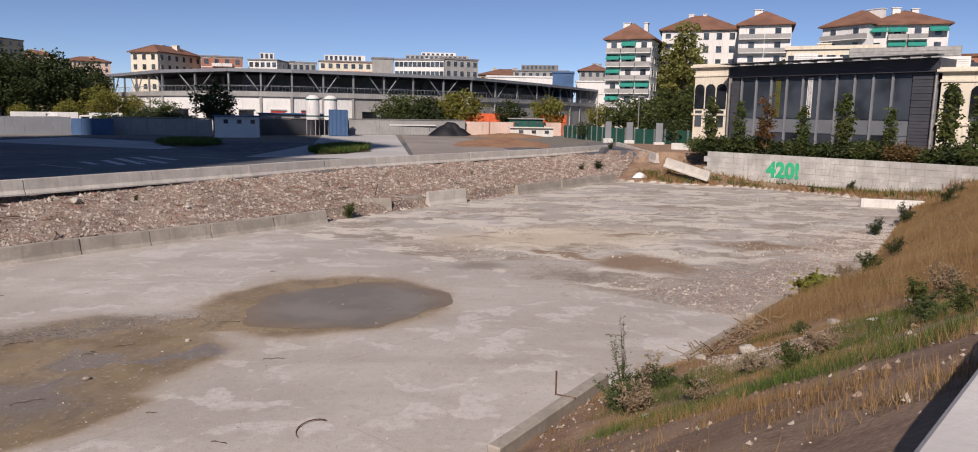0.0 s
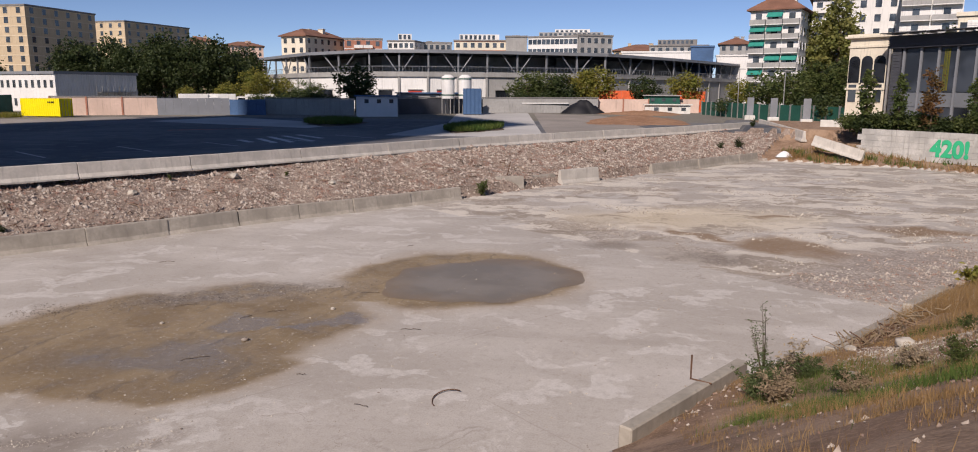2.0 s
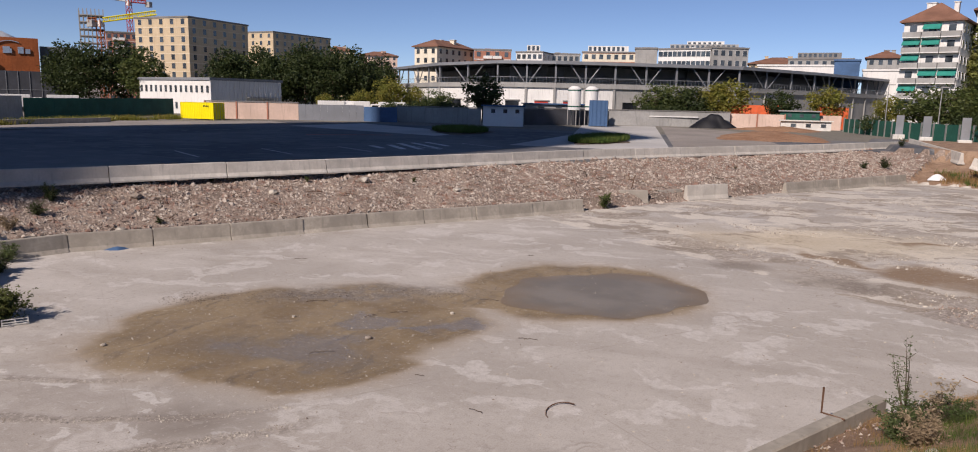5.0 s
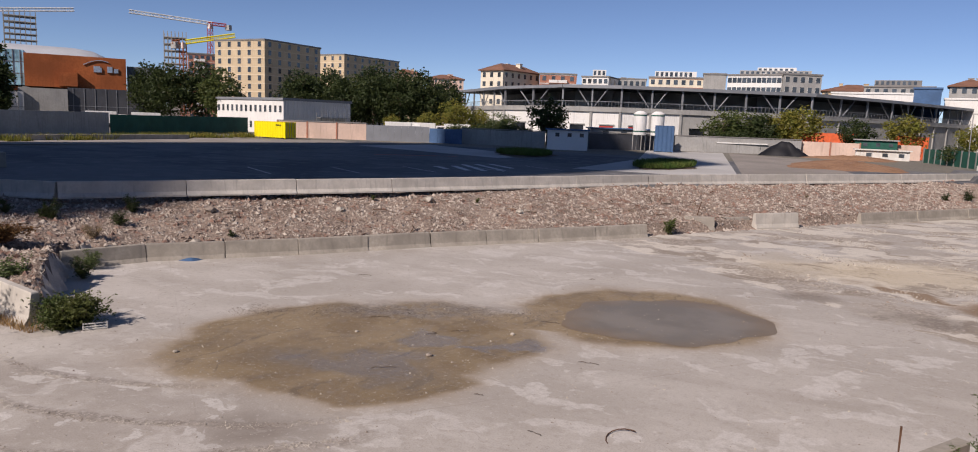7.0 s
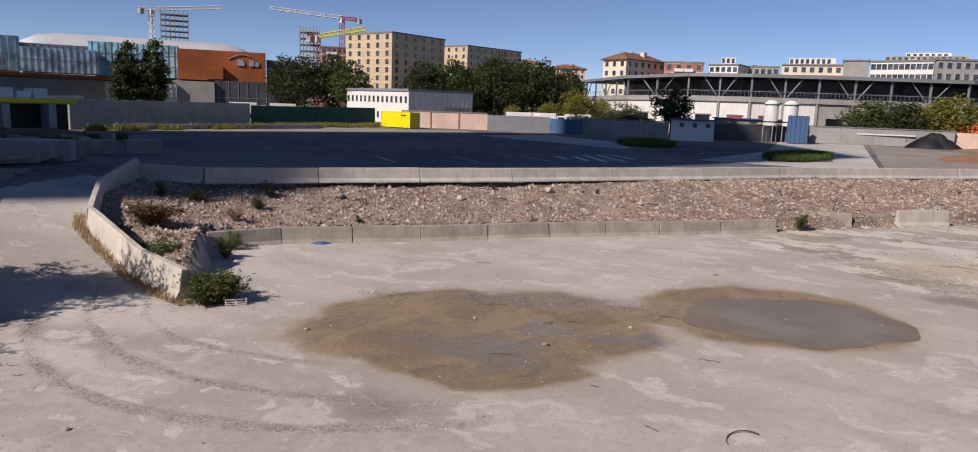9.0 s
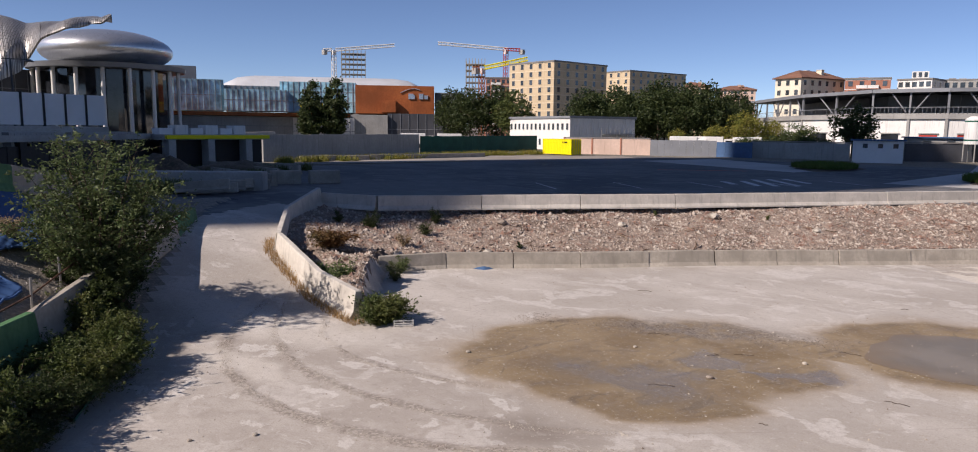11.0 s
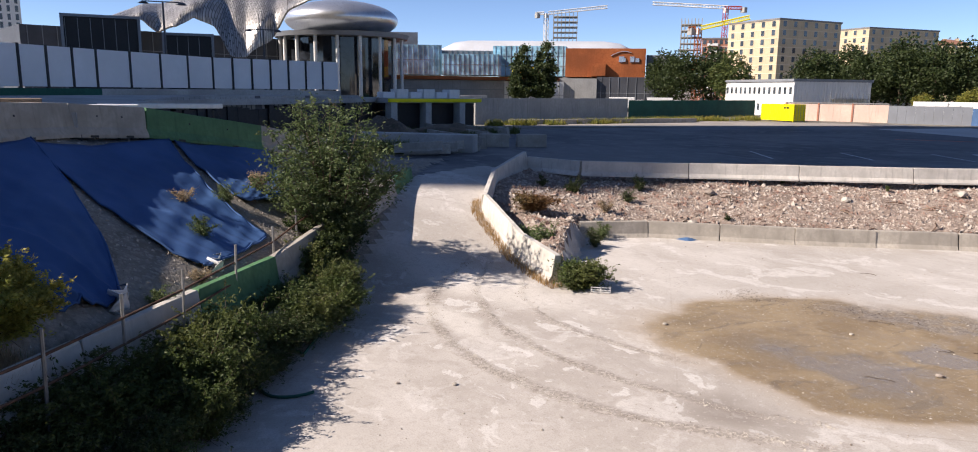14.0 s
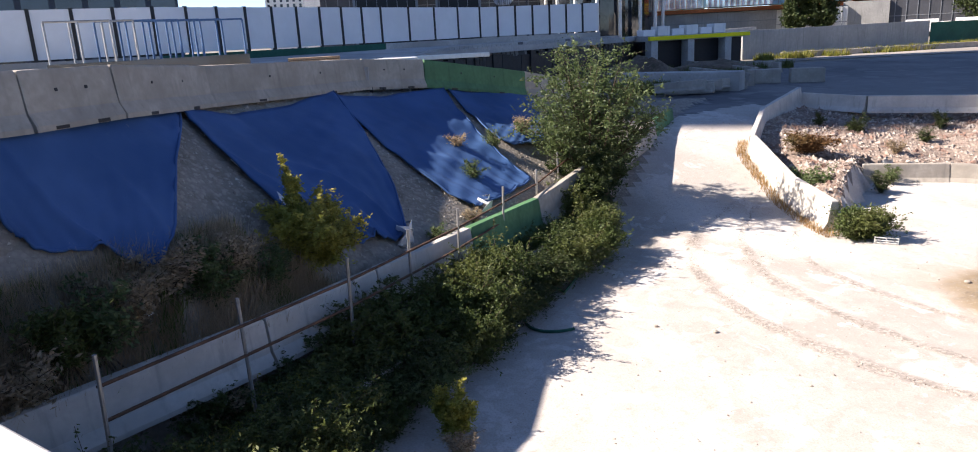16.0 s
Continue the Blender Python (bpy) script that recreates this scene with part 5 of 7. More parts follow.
# tall tower out of sight whose shade lies over the lot
building("tall_tower", "very tall office tower standing by the site", (-60.2, -99.0, 0), (-91.5, -47.0, 0), 15, 151, 35, 14, "darkgrey", roofmat="midgrey", glass="glassdark", win=(3.2, 3.0), frame="darkgrey", seed=90, chimneys=0)
building("dark_block", "dark brown glass block beyond the hoarding", at(120, 96), at(104.7, 96), 14, 42, 10, 8, "darkgrey", roofmat="darkgrey", glass="glassdark", win=(2.6, 3.0), frame="rust", seed=91, chimneys=0)


# ---- cranes and scaffold towers on the skyline ----
def lattice(bm, a, b, w, bays, r=0.09, mi=0):
    a, b = Vector(a), Vector(b)
    way = (b - a).normalized()
    s = Vector((0, 0, 1)) if abs(way.z) < 0.7 else Vector((1, 0, 0))
    e1 = way.cross(s).normalized() * w / 2
    e2 = way.cross(e1).normalized() * w / 2
    cs = (e1 + e2, e1 - e2, -e1 - e2, -e1 + e2)
    for c in cs:
        rod(bm, a + c, b + c, r * 1.5, sides=4, mi=mi)
    for k in range(bays):
        p, q = a.lerp(b, k / bays), a.lerp(b, (k + 1) / bays)
        for i in range(4):
            rod(bm, p + cs[i], q + cs[(i + 1) % 4], r, sides=3, mi=mi)


def crane(az, d, z_hook, back, fore, lean, mats, label):
    top = thing("tower_crane", Matrix.Translation(at(az, d, LOT)), label, "crane", "tower cranes")
    side = (at(az - 1, d) - at(az, d)).normalized()
    bm = bmesh.new()
    lattice(bm, (0, 0, 0), (0, 0, z_hook), 1.9, int(z_hook / 3), 0.14)
    part("mast", bm, mats[0], top)
    bm = bmesh.new()
    lattice(bm, side * 1 + Vector((0, 0, z_hook)), side * fore + Vector((0, 0, z_hook + lean)), 1.5, 24, 0.13)
    part("jib", bm, mats[1], top)
    bm = bmesh.new()
    lattice(bm, -side * 1 + Vector((0, 0, z_hook)), -side * back + Vector((0, 0, z_hook - 0.4)), 1.4, 6, 0.13)
    part("counter_jib", bm, mats[0], top)
    bm = bmesh.new()
    m = Matrix.Translation(-side * (back - 1) + Vector((0, 0, z_hook - 1.8)))
    box(bm, -1.4, 1.4, -1, 1, -1, 1.6, m=m)
    part("counterweight", bm, "grey", top)
    bm = bmesh.new()
    box(bm, -1, 1, -1, 1, z_hook - 2.6, z_hook - 0.3)
    part("cab", bm, "white", top)
    return top


crane(46.0, 420, 48.6, -8, -38, 3.0, ("red", "white"), "red and white tower crane far away")
crane(58.95, 430, 47.5, 6, 34, 3.5, ("white", "white"), "pale tower crane far away")
crane(47.8, 330, 31.0, 4, 20, 4.0, ("corten", "yellow"), "yellow tower crane over a new tower")
for a, d, w, z1, lab in ((57.5, 400, 12.6, 44.8, "scaffold frame on top of a far tower"), (48.3, 335, 8.6, 35, "unfinished concrete tower with open floors")):
    bm = bmesh.new()
    z = z1 - 16
    while z < z1:
        box(bm, -w / 2, w / 2, -5, 5, z, z + 0.35)
        for k in range(7):
            for y in (-4.8, 4.6):
                box(bm, -w / 2 + k * w / 6.2, -w / 2 + k * w / 6.2 + 0.3, y, y + 0.3, z + 0.36, z + 2.6)
        z += 2.6
    box(bm, -w / 2 + 1, w / 2 - 1, -3, 3, LOT, z1 - 16.2)
    solid("scaffold_tower", bm, "grey", lab, "tower", m=frame_of(at(a, d), at(a - 1, d)))


# ---- walls, fences and sheds round the lot ----
def wall_run(name, label, pts, high, thick, mat, bay=0.0, cap="", z=LOT, category="wall", post="", kind="structure"):
    """A wall along bearings and distances, in panels of their own where bay is given."""
    ps = [at(a, d) for a, d in pts]
    top = thing(name, Matrix.Translation((0, 0, z)), label, category, kind=kind)
    for p, q in zip(ps, ps[1:]):
        m, n = frame_of(p, q), (q - p).length
        c = max(1, round(n / bay)) if bay else 1
        for k in range(c):
            bm = bmesh.new()
            box(bm, n * k / c + (0.02 if bay else 0), n * (k + 1) / c, 0.004 * (k % 2), thick, -0.2, high + (random.uniform(-0.03, 0.03) if bay else 0), m=m)
            part("panel", bm, mat, top)
            if post:
                bm = bmesh.new()
                box(bm, n * k / c - 0.12, n * k / c + 0.12, -0.1, thick + 0.05, -0.2, high + 0.12, m=m)
                part("post", bm, post, top)
        if cap:
            bm = bmesh.new()
            box(bm, -0.05, n + 0.05, -0.1, thick + 0.1, high + 0.04, high + 0.2, m=m)
            part("coping", bm, cap, top)
    return top


wall_run("boundary_wall", "long grey retaining wall with stained panels", ((64.2, 92), (52.6, 118)), 3.2, 0.4, "grey", 4.0)
wall_run("green_fence", "dark green sheet fence along the yard", ((52.5, 118), (43.5, 152)), 2.9, 0.1, "fence", 3.0, category="fence")
wall_run("kerb_wall", "low broken concrete kerb with weeds", ((61.5, 92), (47.5, 110)), 0.6, 0.5, "jersey_old", 5.0)
wall_run("pink_wall", "pink rendered yard wall with brick piers", ((41.4, 132), (34.9, 129)), 2.7, 0.3, "pinkish", 5.0, "roofgrey", post="brick")
wall_run("sheet_gate", "grey corrugated sheet gate", ((34.9, 128), (30.1, 127)), 2.6, 0.12, "midgrey", 1.2, category="gate")
wall_run("sheet_fence", "blue-grey sheet fence", ((30.1, 127), (27.6, 125)), 2.4, 0.12, "blue", 1.5, category="fence")
wall_run("old_wall", "old stained grey yard wall", ((27.6, 128), (21.2, 122)), 2.5, 0.35, "grey", 6.0, "roofgrey", post="grey")
# this stretch lies in the tower's shade; its dark grey paints that in
wall_run("dark_wall", "yard wall behind a shed, shade put into its dark grey", ((17.8, 126), (11.4, 134)), 2.6, 0.35, "darkgrey", 6.0, "roofgrey")
wall_run("old_wall", "old grey yard wall with a coping", ((11.4, 136), (2.6, 142)), 2.6, 0.35, "grey", 6.0, "roofgrey")
wall_run("pink_wall", "pink rendered wall with red-white tape", ((2.6, 143), (-4.8, 146)), 2.5, 0.3, "pinkish", 5.0, post="brick")
wall_run("green_fence", "dark green netted fence by the gate", ((-5.0, 138), (-8.4, 118), (-15.2, 98)), 2.2, 0.08, "fence", 2.5, category="fence", post="steel")
wall_run("orange_netting", "orange plastic netting on posts", ((3.0, 150), (-1.2, 150)), 4.1, 0.06, "orange", 3.0, category="netting")
wall_run("orange_netting", "orange plastic netting by the gate", ((-3.2, 150), (-5.2, 152)), 4.0, 0.06, "orange", 3.0, category="netting")

# block wall with spray paint below the hedge
WALL = (at(-15.8, 75, 0.5), at(-33.5, 65, 0.5))
m, n = frame_of(*WALL), (WALL[1] - WALL[0]).length
wall = thing("block_wall", m, "pale wall of stacked concrete blocks with green spray paint", "wall", kind="structure")
me = {}
for w in (1.2, 0.8):
    bm = bmesh.new()
    box(bm, 0.004, w - 0.004, 0, 0.5, 0.004, 0.496, bevel=0.01)
    me[w] = mesh_of("block", bm, "blockwall")
for r in range(5):
    x = -0.4 * (r % 2)
    while x < n:
        w = random.choice((1.2, 1.2, 0.8))
        piece("block", me[w], wall, Matrix.Translation((x, 0.05 + random.uniform(-0.015, 0.015), r * 0.5)))
        x += w
text = bpy.data.curves.new("graffiti", "FONT")
text.body, text.size, text.extrude, text.offset = "420!", 2.2, 0.004, 0.1
graf = new("graffiti", text)
dep = bpy.context.evaluated_depsgraph_get()
gm = bpy.data.meshes.new_from_object(graf.evaluated_get(dep))
bpy.data.objects.remove(graf)
gm.materials.clear()
gm.materials.append(MAT["spray"])
p = at(-19.9, 70)
k = (m.inverted() @ p).x
piece("graffiti", gm, wall, Matrix.Translation((k - 0.75, 0.015, 0.55)) @ Matrix.Rotation(radians(90), 4, "X") @ Matrix.Diagonal((0.8, 0.85, 1, 1)), "bright green spray-painted number")


def heap(name, label, c, rx, ry, h, mat, seed, turn=0.0, category="mound"):
    bm = bmesh.new()
    NR, NA = 9, 26
    rings = []
    for i in range(1, NR + 1):
        r = i / NR
        ring = []
        for k in range(NA):
            t = 2 * math.pi * k / NA
            w = 1 + 0.16 * math.sin(3 * t + seed) + 0.09 * math.sin(7 * t + seed * 2)
            p = Vector((rx * r * w * math.cos(t), ry * r * w * math.sin(t), 0))
            p.z = h * (1 - r ** 1.6) * (1 + 0.3 * noise.noise(p * 0.8 + Vector((seed, 0, 0)))) - 0.04 * r
            ring.append(bm.verts.new(p))
        rings.append(ring)
    tip = bm.verts.new((0, 0, h))
    for k in range(NA):
        bm.faces.new((tip, rings[0][k], rings[0][(k + 1) % NA]))
        for a, b in zip(rings, rings[1:]):
            bm.faces.new((a[k], b[k], b[(k + 1) % NA], a[(k + 1) % NA]))
    x, y = c[0], c[1]
    z = c[2] if len(c) > 2 else height(x, y)
    return solid(name, bm, mat, label, category, m=pose(x, y, z, 0, 0, turn), smooth=True)


# ---- things on the lot ----
def container(p0, p1, deep, high, mat, label, name="container", ribs=18):
    p0, p1 = Vector(p0), Vector(p1)
    n = (p1 - p0).length
    top = thing(name, frame_of(p0, p1) @ Matrix.Translation((0, 0, LOT)), label, "container")
    bm = bmesh.new()
    line = [(0.05, deep - 0.05), (0.05, 0.05)]
    for k in range(ribs):
        x, w = 0.12 + (n - 0.24) * k / ribs, (n - 0.24) / ribs
        line += [(x, 0.05), (x + w * 0.2, 0.0), (x + w * 0.5, 0.0), (x + w * 0.7, 0.05)]
    line += [(n - 0.05, 0.05), (n - 0.05, deep - 0.05)]
    lo, hi = [bm.verts.new((x, y, 0.1)) for x, y in line], [bm.verts.new((x, y, high - 0.04)) for x, y in line]
    for k in range(len(line)):
        j = (k + 1) % len(line)
        bm.faces.new((lo[k], lo[j], hi[j], hi[k]))
    bm.faces.new(hi)
    bm.faces.new(lo[::-1])
    bmesh.ops.recalc_face_normals(bm, faces=bm.faces)
    part("body", bm, mat, top)
    bm = bmesh.new()
    for x in (0, n - 0.12):
        for y in (0, deep - 0.12):
            box(bm, x, x + 0.12, y - 0.01, y + 0.13, 0, high)
    box(bm, 0.12, n - 0.12, -0.01, deep, high - 0.035, high + 0.01)
    part("frame", bm, mat, top)
    bm = bmesh.new()
    for y in (0.3, deep / 2 - 0.3, deep / 2 + 0.2, deep - 0.4):
        rod(bm, (n + 0.04, y, 0.15), (n + 0.04, y, high - 0.15), 0.03)
    part("lock_rods", bm, "steel", top)
    return top


yc = container(at(43.05, 126.5), at(40.85, 122), 2.44, 2.6, "yellow", "bright yellow shipping container on the lot")
bm = bmesh.new()
for k in range(4):
    box(bm, 4.6 + k * 0.28, 4.78 + k * 0.28, -0.03, -0.015, 1.95, 2.2)
part("lettering", bm, "black", yc)
container(at(12.9, 124), at(11.5, 124), 2.4, 4.3, "blue", "dark open container with a blue sheet roof", ribs=4)

# two-storey white site offices
top = building("site_office", "white two-storey prefabricated site offices", at(45.6, 172), at(41.0, 152), 17, 8.7, 2, 14, "white", roofmat="midgrey", chimneys=0, win=(0.7, 1.3), frame="grey", seed=50)
n = (at(45.6, 172) - at(41.0, 152)).length
for k in range(28):
    bm = bmesh.new()
    box(bm, n + 0.004, n + 0.1, k * 0.6, k * 0.6 + 0.3, 0.1, 6.6)
    part("wall_rib", bm, "white", top)
bm = bmesh.new()
for k in range(9):
    box(bm, n + 0.3 + k * 0.5, n + 0.8 + k * 0.5, 12, 14, 3.3 - k * 0.35, 3.4 - k * 0.35)
box(bm, n + 0.102, n + 1.5, 8, 16, 3.3, 3.4)
for k in range(8):
    rod(bm, (n + 1.45, 7 + k * 1.2, 0), (n + 1.45, 7 + k * 1.2, 4.4), 0.06)
part("stair", bm, "steel", top, "grey steel outside stair")

# small white-blue shed, trucks, the white car body, pallets
def hut(p0, p1, deep, high, mat, roofmat, label, category="shed"):
    p0, p1 = Vector(p0), Vector(p1)
    n = (p1 - p0).length
    top = thing("hut", frame_of(p0, p1) @ Matrix.Translation((0, 0, LOT)), label, category)
    bm = bmesh.new()
    box(bm, 0, n, 0, deep, -0.1, high)
    part("wall", bm, mat, top)
    bm = bmesh.new()
    box(bm, -0.3, n + 0.3, -0.4, deep + 0.3, high + 0.004, high + 0.2)
    part("roof", bm, roofmat, top)
    for k in range(3):
        bm = bmesh.new()
        box(bm, n * (0.2 + 0.3 * k), n * (0.3 + 0.3 * k), -0.05, 0.02, high - 1.0, high - 0.4)
        part("window", bm, "glass", top)
    return top


hut(at(21.0, 116), at(17.9, 116), 4, 3.0, "panel", "blue", "white and blue painted shed by the wall")
hut(at(17.7, 132), at(13.2, 134), 4, 3.4, "grey", "blue", "long low grey shed behind the wall")
hut(at(8.3, 138), at(5.0, 140), 2.0, 1.6, "white", "white", "white sheeted trailer by the wall")
hut(at(-0.9, 139), at(-4.2, 140), 0.7, 1.5, "jersey_white", "jersey_white", "white concrete blocks before the pink wall", "blocks")
hut(at(-0.8, 144.2), at(-3.4, 144.2), 0.7, 3.1, "fence", "steel", "dark green site board on the wall", "board")


def lorry(az, d, label, turn=0.0):
    top = thing("lorry", frame_of(at(az, d), at(az - 1, d)) @ pose(0, 0, LOT, 0, 0, turn), label, "lorry")
    bm = bmesh.new()
    box(bm, 0, 5.2, 0, 2.2, 0.9, 3.1, bevel=0.05)
    part("box_body", bm, "white", top)
    bm = bmesh.new()
    vs = box(bm, 5.3, 7.1, 0.05, 2.15, 0.6, 2.6, bevel=0.12)
    part("cab", bm, "white", top)
    bm = bmesh.new()
    box(bm, 5.6, 6.9, 0.0, 0.045, 1.6, 2.35)
    part("cab_window", bm, "glassdark", top)
    for x in (1.2, 4.2, 6.2):
        bm = bmesh.new()
        rod(bm, (x, -0.02, 0.45), (x, 2.22, 0.45), 0.45, sides=16)
        part("wheel", bm, "black", top)
    return top


for az, d in ((33.5, 150), (31.6, 152), (29.0, 146), (44.8, 175), (54.0, 158), (51.2, 160)):
    lorry(az, d, "white box lorry parked behind the fence")

# deck with yellow beams at the ramp's head, piers beneath
deck = thing("steel_deck", Matrix.Translation((0, 0, 0)), "raised deck with yellow beams on concrete piers", "deck")
m = frame_of(at(70.8, 74), at(63.8, 80))
n = (at(70.8, 74) - at(63.8, 80)).length
# the wall is one black block filling the space below the slab
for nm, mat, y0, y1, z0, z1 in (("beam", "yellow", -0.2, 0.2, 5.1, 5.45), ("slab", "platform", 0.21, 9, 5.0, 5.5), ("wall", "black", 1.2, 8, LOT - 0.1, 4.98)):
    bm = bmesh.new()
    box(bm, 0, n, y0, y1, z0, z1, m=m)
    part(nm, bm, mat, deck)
for x in (0.2, 4.2, 8.4):
    bm = bmesh.new()
    box(bm, x, x + 0.7, -0.1, 1.1, LOT - 0.2, 5.08, m=m)
    part("pier", bm, "platform", deck)
for k in range(6):
    bm = bmesh.new()
    box(bm, 0.5 + k * 1.6, 1.8 + k * 1.6, 2, 3.4, 5.51, 6.1 + 0.3 * (k % 2), m=m)
    part("stacked_board", bm, "white" if k % 2 else "panel", deck)
# rows of old barriers stored at the ramp's head
for line in (((-70.0, 28.2, LOT), (-53.0, 26.8, LOT)), ((-58.5, 24.0, LOT), (-47.3, 23.5, LOT)), ((-66.0, 30.0, LOT), (-58.0, 31.5, LOT))):
    row(line, 3.0, gap=0.12, jitter=0.12, high=0.85, mat="jersey_old", label="old concrete barrier stored beside the ramp", group="stored barriers")
for p, q in (((-49.6, 24.4, LOT), (-48.6, 26.4, LOT)), ((-48.4, 26.9, LOT), (-47.6, 29.0, LOT))):
    bm = bmesh.new()
    box(bm, 0, 2.2, -0.5, 0.5, -0.02, 0.95, bevel=0.04)
    solid("concrete_block", bm, "jersey_old", "heavy grey concrete block on the asphalt", "block", m=frame_of(p, q))
for k in range(6):
    p = at(66.6 + 0.75 * k, 50.5 - 0.7 * k, LOT + 0.16 * (k % 2))
    jersey(p, p + Vector((0.4 + 0.3 * k, 2.5, 0.12 * (k % 3))), 0.6, "jersey_old", "broken concrete barrier dumped in weeds", "dumped barriers")
p = at(70.2, 46)
solid("concrete_block", (lambda bm: (box(bm, 0, 9, 0, 1.4, LOT - 0.1, LOT + 1.2, bevel=0.04), bm)[1])(bmesh.new()), "platform", "long grey concrete footing beside the ramp", "footing", m=frame_of(at(74, 52), at(68, 50)))
heap("earth_mound", "dark weedy earth heap behind the ramp", at(71.5, 56, LOT), 5, 4, 2.0, "soil", 12)
heap("earth_mound", "dark weedy earth heap behind the ramp", at(66.0, 66, LOT), 5, 5, 1.2, "soil", 13)

# ---- hoarding on the platform ----
HB = 6.15
HOARD = ((119, 44), (106.6, 44), (90.8, 55.5), (83.4, 64.5), (74.5, 69.5))
for k, width in enumerate((2.1, 2.05, 3.3, 1.75)):
    p, q = at(*HOARD[k], HB), at(*HOARD[k + 1], HB)
    m, n = frame_of(p, q), (q - p).length
    run = thing("hoarding", m, "white panel hoarding with black posts on concrete feet", "hoarding", "site hoarding")
    c = round(n / width)
    for i in range(c):
        bm = bmesh.new()
        box(bm, n * i / c + 0.1, n * (i + 1) / c - 0.08, 0, 0.06, 0.12, 2.55)
        part("panel", bm, "panel", run)
        bm = bmesh.new()
        box(bm, n * i / c - 0.08, n * i / c + 0.09, -0.05, 0.12, 0, 2.6)
        part("post", bm, "black", run)
    bm = bmesh.new()
    box(bm, 0, n, -0.3, 0.5, -0.7, 0.02)
    part("concrete_foot", bm, "fence" if k == 1 else "platform", run)
for az, d, h in ((86.4, 66, 7.6), (79.8, 78, 6.6)):
    top = thing("street_lamp", Matrix.Translation(at(az, d, 5.4)), "tall dark double-armed street lamp", "lamp", "street lamps")
    bm = bmesh.new()
    rod(bm, (0, 0, 0), (0, 0, h), 0.12, 0.07, 8)
    part("pole", bm, "darkgrey", top)
    side = (at(az - 1, d) - at(az, d)).normalized()
    for s in (-1, 1):
        bm = bmesh.new()
        rod(bm, (0, 0, h), side * s * 1.3 + Vector((0, 0, h)), 0.05)
        part("arm", bm, "darkgrey", top)
        bm = bmesh.new()
        e = side * s * 1.4 + Vector((0, 0, h - 0.18))
        rod(bm, e, e + Vector((0, 0, 0.2)), 0.42, 0.12, 10)
        part("shade", bm, "darkgrey", top)
# glazing frames and a-frames stored on the platform
for k in range(7):
    az, d = 113.5 - k * 1.5, 27 + 0.5 * k
    top = thing("glazing_rack", frame_of(at(az, d, 5.35), at(az - 1, d, 5.35)), "blue steel rack holding a sheet of glass", "rack", "glazing racks")
    bm = bmesh.new()
    for x in (0, 0.95, 1.9):
        rod(bm, (x, 0, 0), (x, 0.35, 2.1), 0.035)
        rod(bm, (x, 0.7, 0), (x, 0.35, 2.1), 0.035)
    rod(bm, (0, 0.35, 2.1), (1.9, 0.35, 2.1), 0.035)
    rod(bm, (0, 0, 0.1), (1.9, 0, 0.1), 0.035)
    part("frame", bm, "blue" if k > 1 else "steel", top)
    bm = bmesh.new()
    box(bm, -0.1, 2.0, -0.06, -0.04, 0.1, 0.8)
    part("pane", bm, "glass", top)
bm = bmesh.new()
for k in range(4):
    box(bm, 0, 2.2, 0, 1.2, 0.1 * k, 0.1 * k + 0.08)
solid("timber_stack", bm, "wood", "low stack of pale timber on the platform", "timber", m=frame_of(at(98, 33, 5.45), at(96, 33, 5.45)))
for k in range(3):
    bm = bmesh.new()
    box(bm, 0, 5, 0, 0.8, 0, 0.2, bevel=0.02)
    solid("steel_beam", bm, "white", "flat pale steel beam lying on the platform", "beam", m=frame_of(at(103 - 6 * k, 31 + 2 * k, 5.4), at(101 - 6 * k, 31 + 2 * k, 5.4)))


# ---- lot markings, paler slabs, earth mound ----
def sheet(name, label, pts, mat, z=LOT + 0.004, thick=0.0, category="ground", kind="structure"):
    bm = bmesh.new()
    f = bm.faces.new([bm.verts.new((*p, z)) for p in pts])
    bmesh.ops.recalc_face_normals(bm, faces=bm.faces)
    if f.normal.z < 0:
        f.normal_flip()
    return solid(name, bm, mat, label, category, kind=kind)


MAT["paleslab"] = surface("pale_lot_concrete", (0.44, 0.425, 0.4), 5, 0.12, 0.16, 0.85)
MAT["palegravel"] = surface("pale_lot_gravel", (0.27, 0.24, 0.21), 9, 0.2, 0.2, 0.95)
MAT["mound"] = earth("brown_mound", (0.25, 0.13, 0.07), (0.33, 0.19, 0.11), (0.17, 0.1, 0.06), 0.3, 6.0)
MAT["paint"] = surface("worn_white_paint", (0.6, 0.6, 0.58), 8, 1.5, 0.3, 0.8)
sheet("lot_slab", "pale concrete yard on the lot", ((-22, 64), (-7.4, 64.5), (-18.5, 133), (-30, 126), (-22.5, 90)), "paleslab")
sheet("lot_slab", "pale dusty concrete strip behind the barriers", ((-7.0, 64.5), (2.5, 77), (-4, 120), (-17.5, 133)), "palegravel", LOT + 0.005)
sheet("lot_slab", "pale concrete in the lot's far corner", ((-60, 84), (-34, 74), (-33, 84), (-58, 100)), "paleslab", LOT + 0.004)
sheet("lot_slab", "pale dusty concrete strip before the long wall", ((-80, 40), (-74.5, 38.5), (-70.5, 64), (-66, 92), (-72, 96), (-85, 79)), "palegravel", LOT + 0.006)
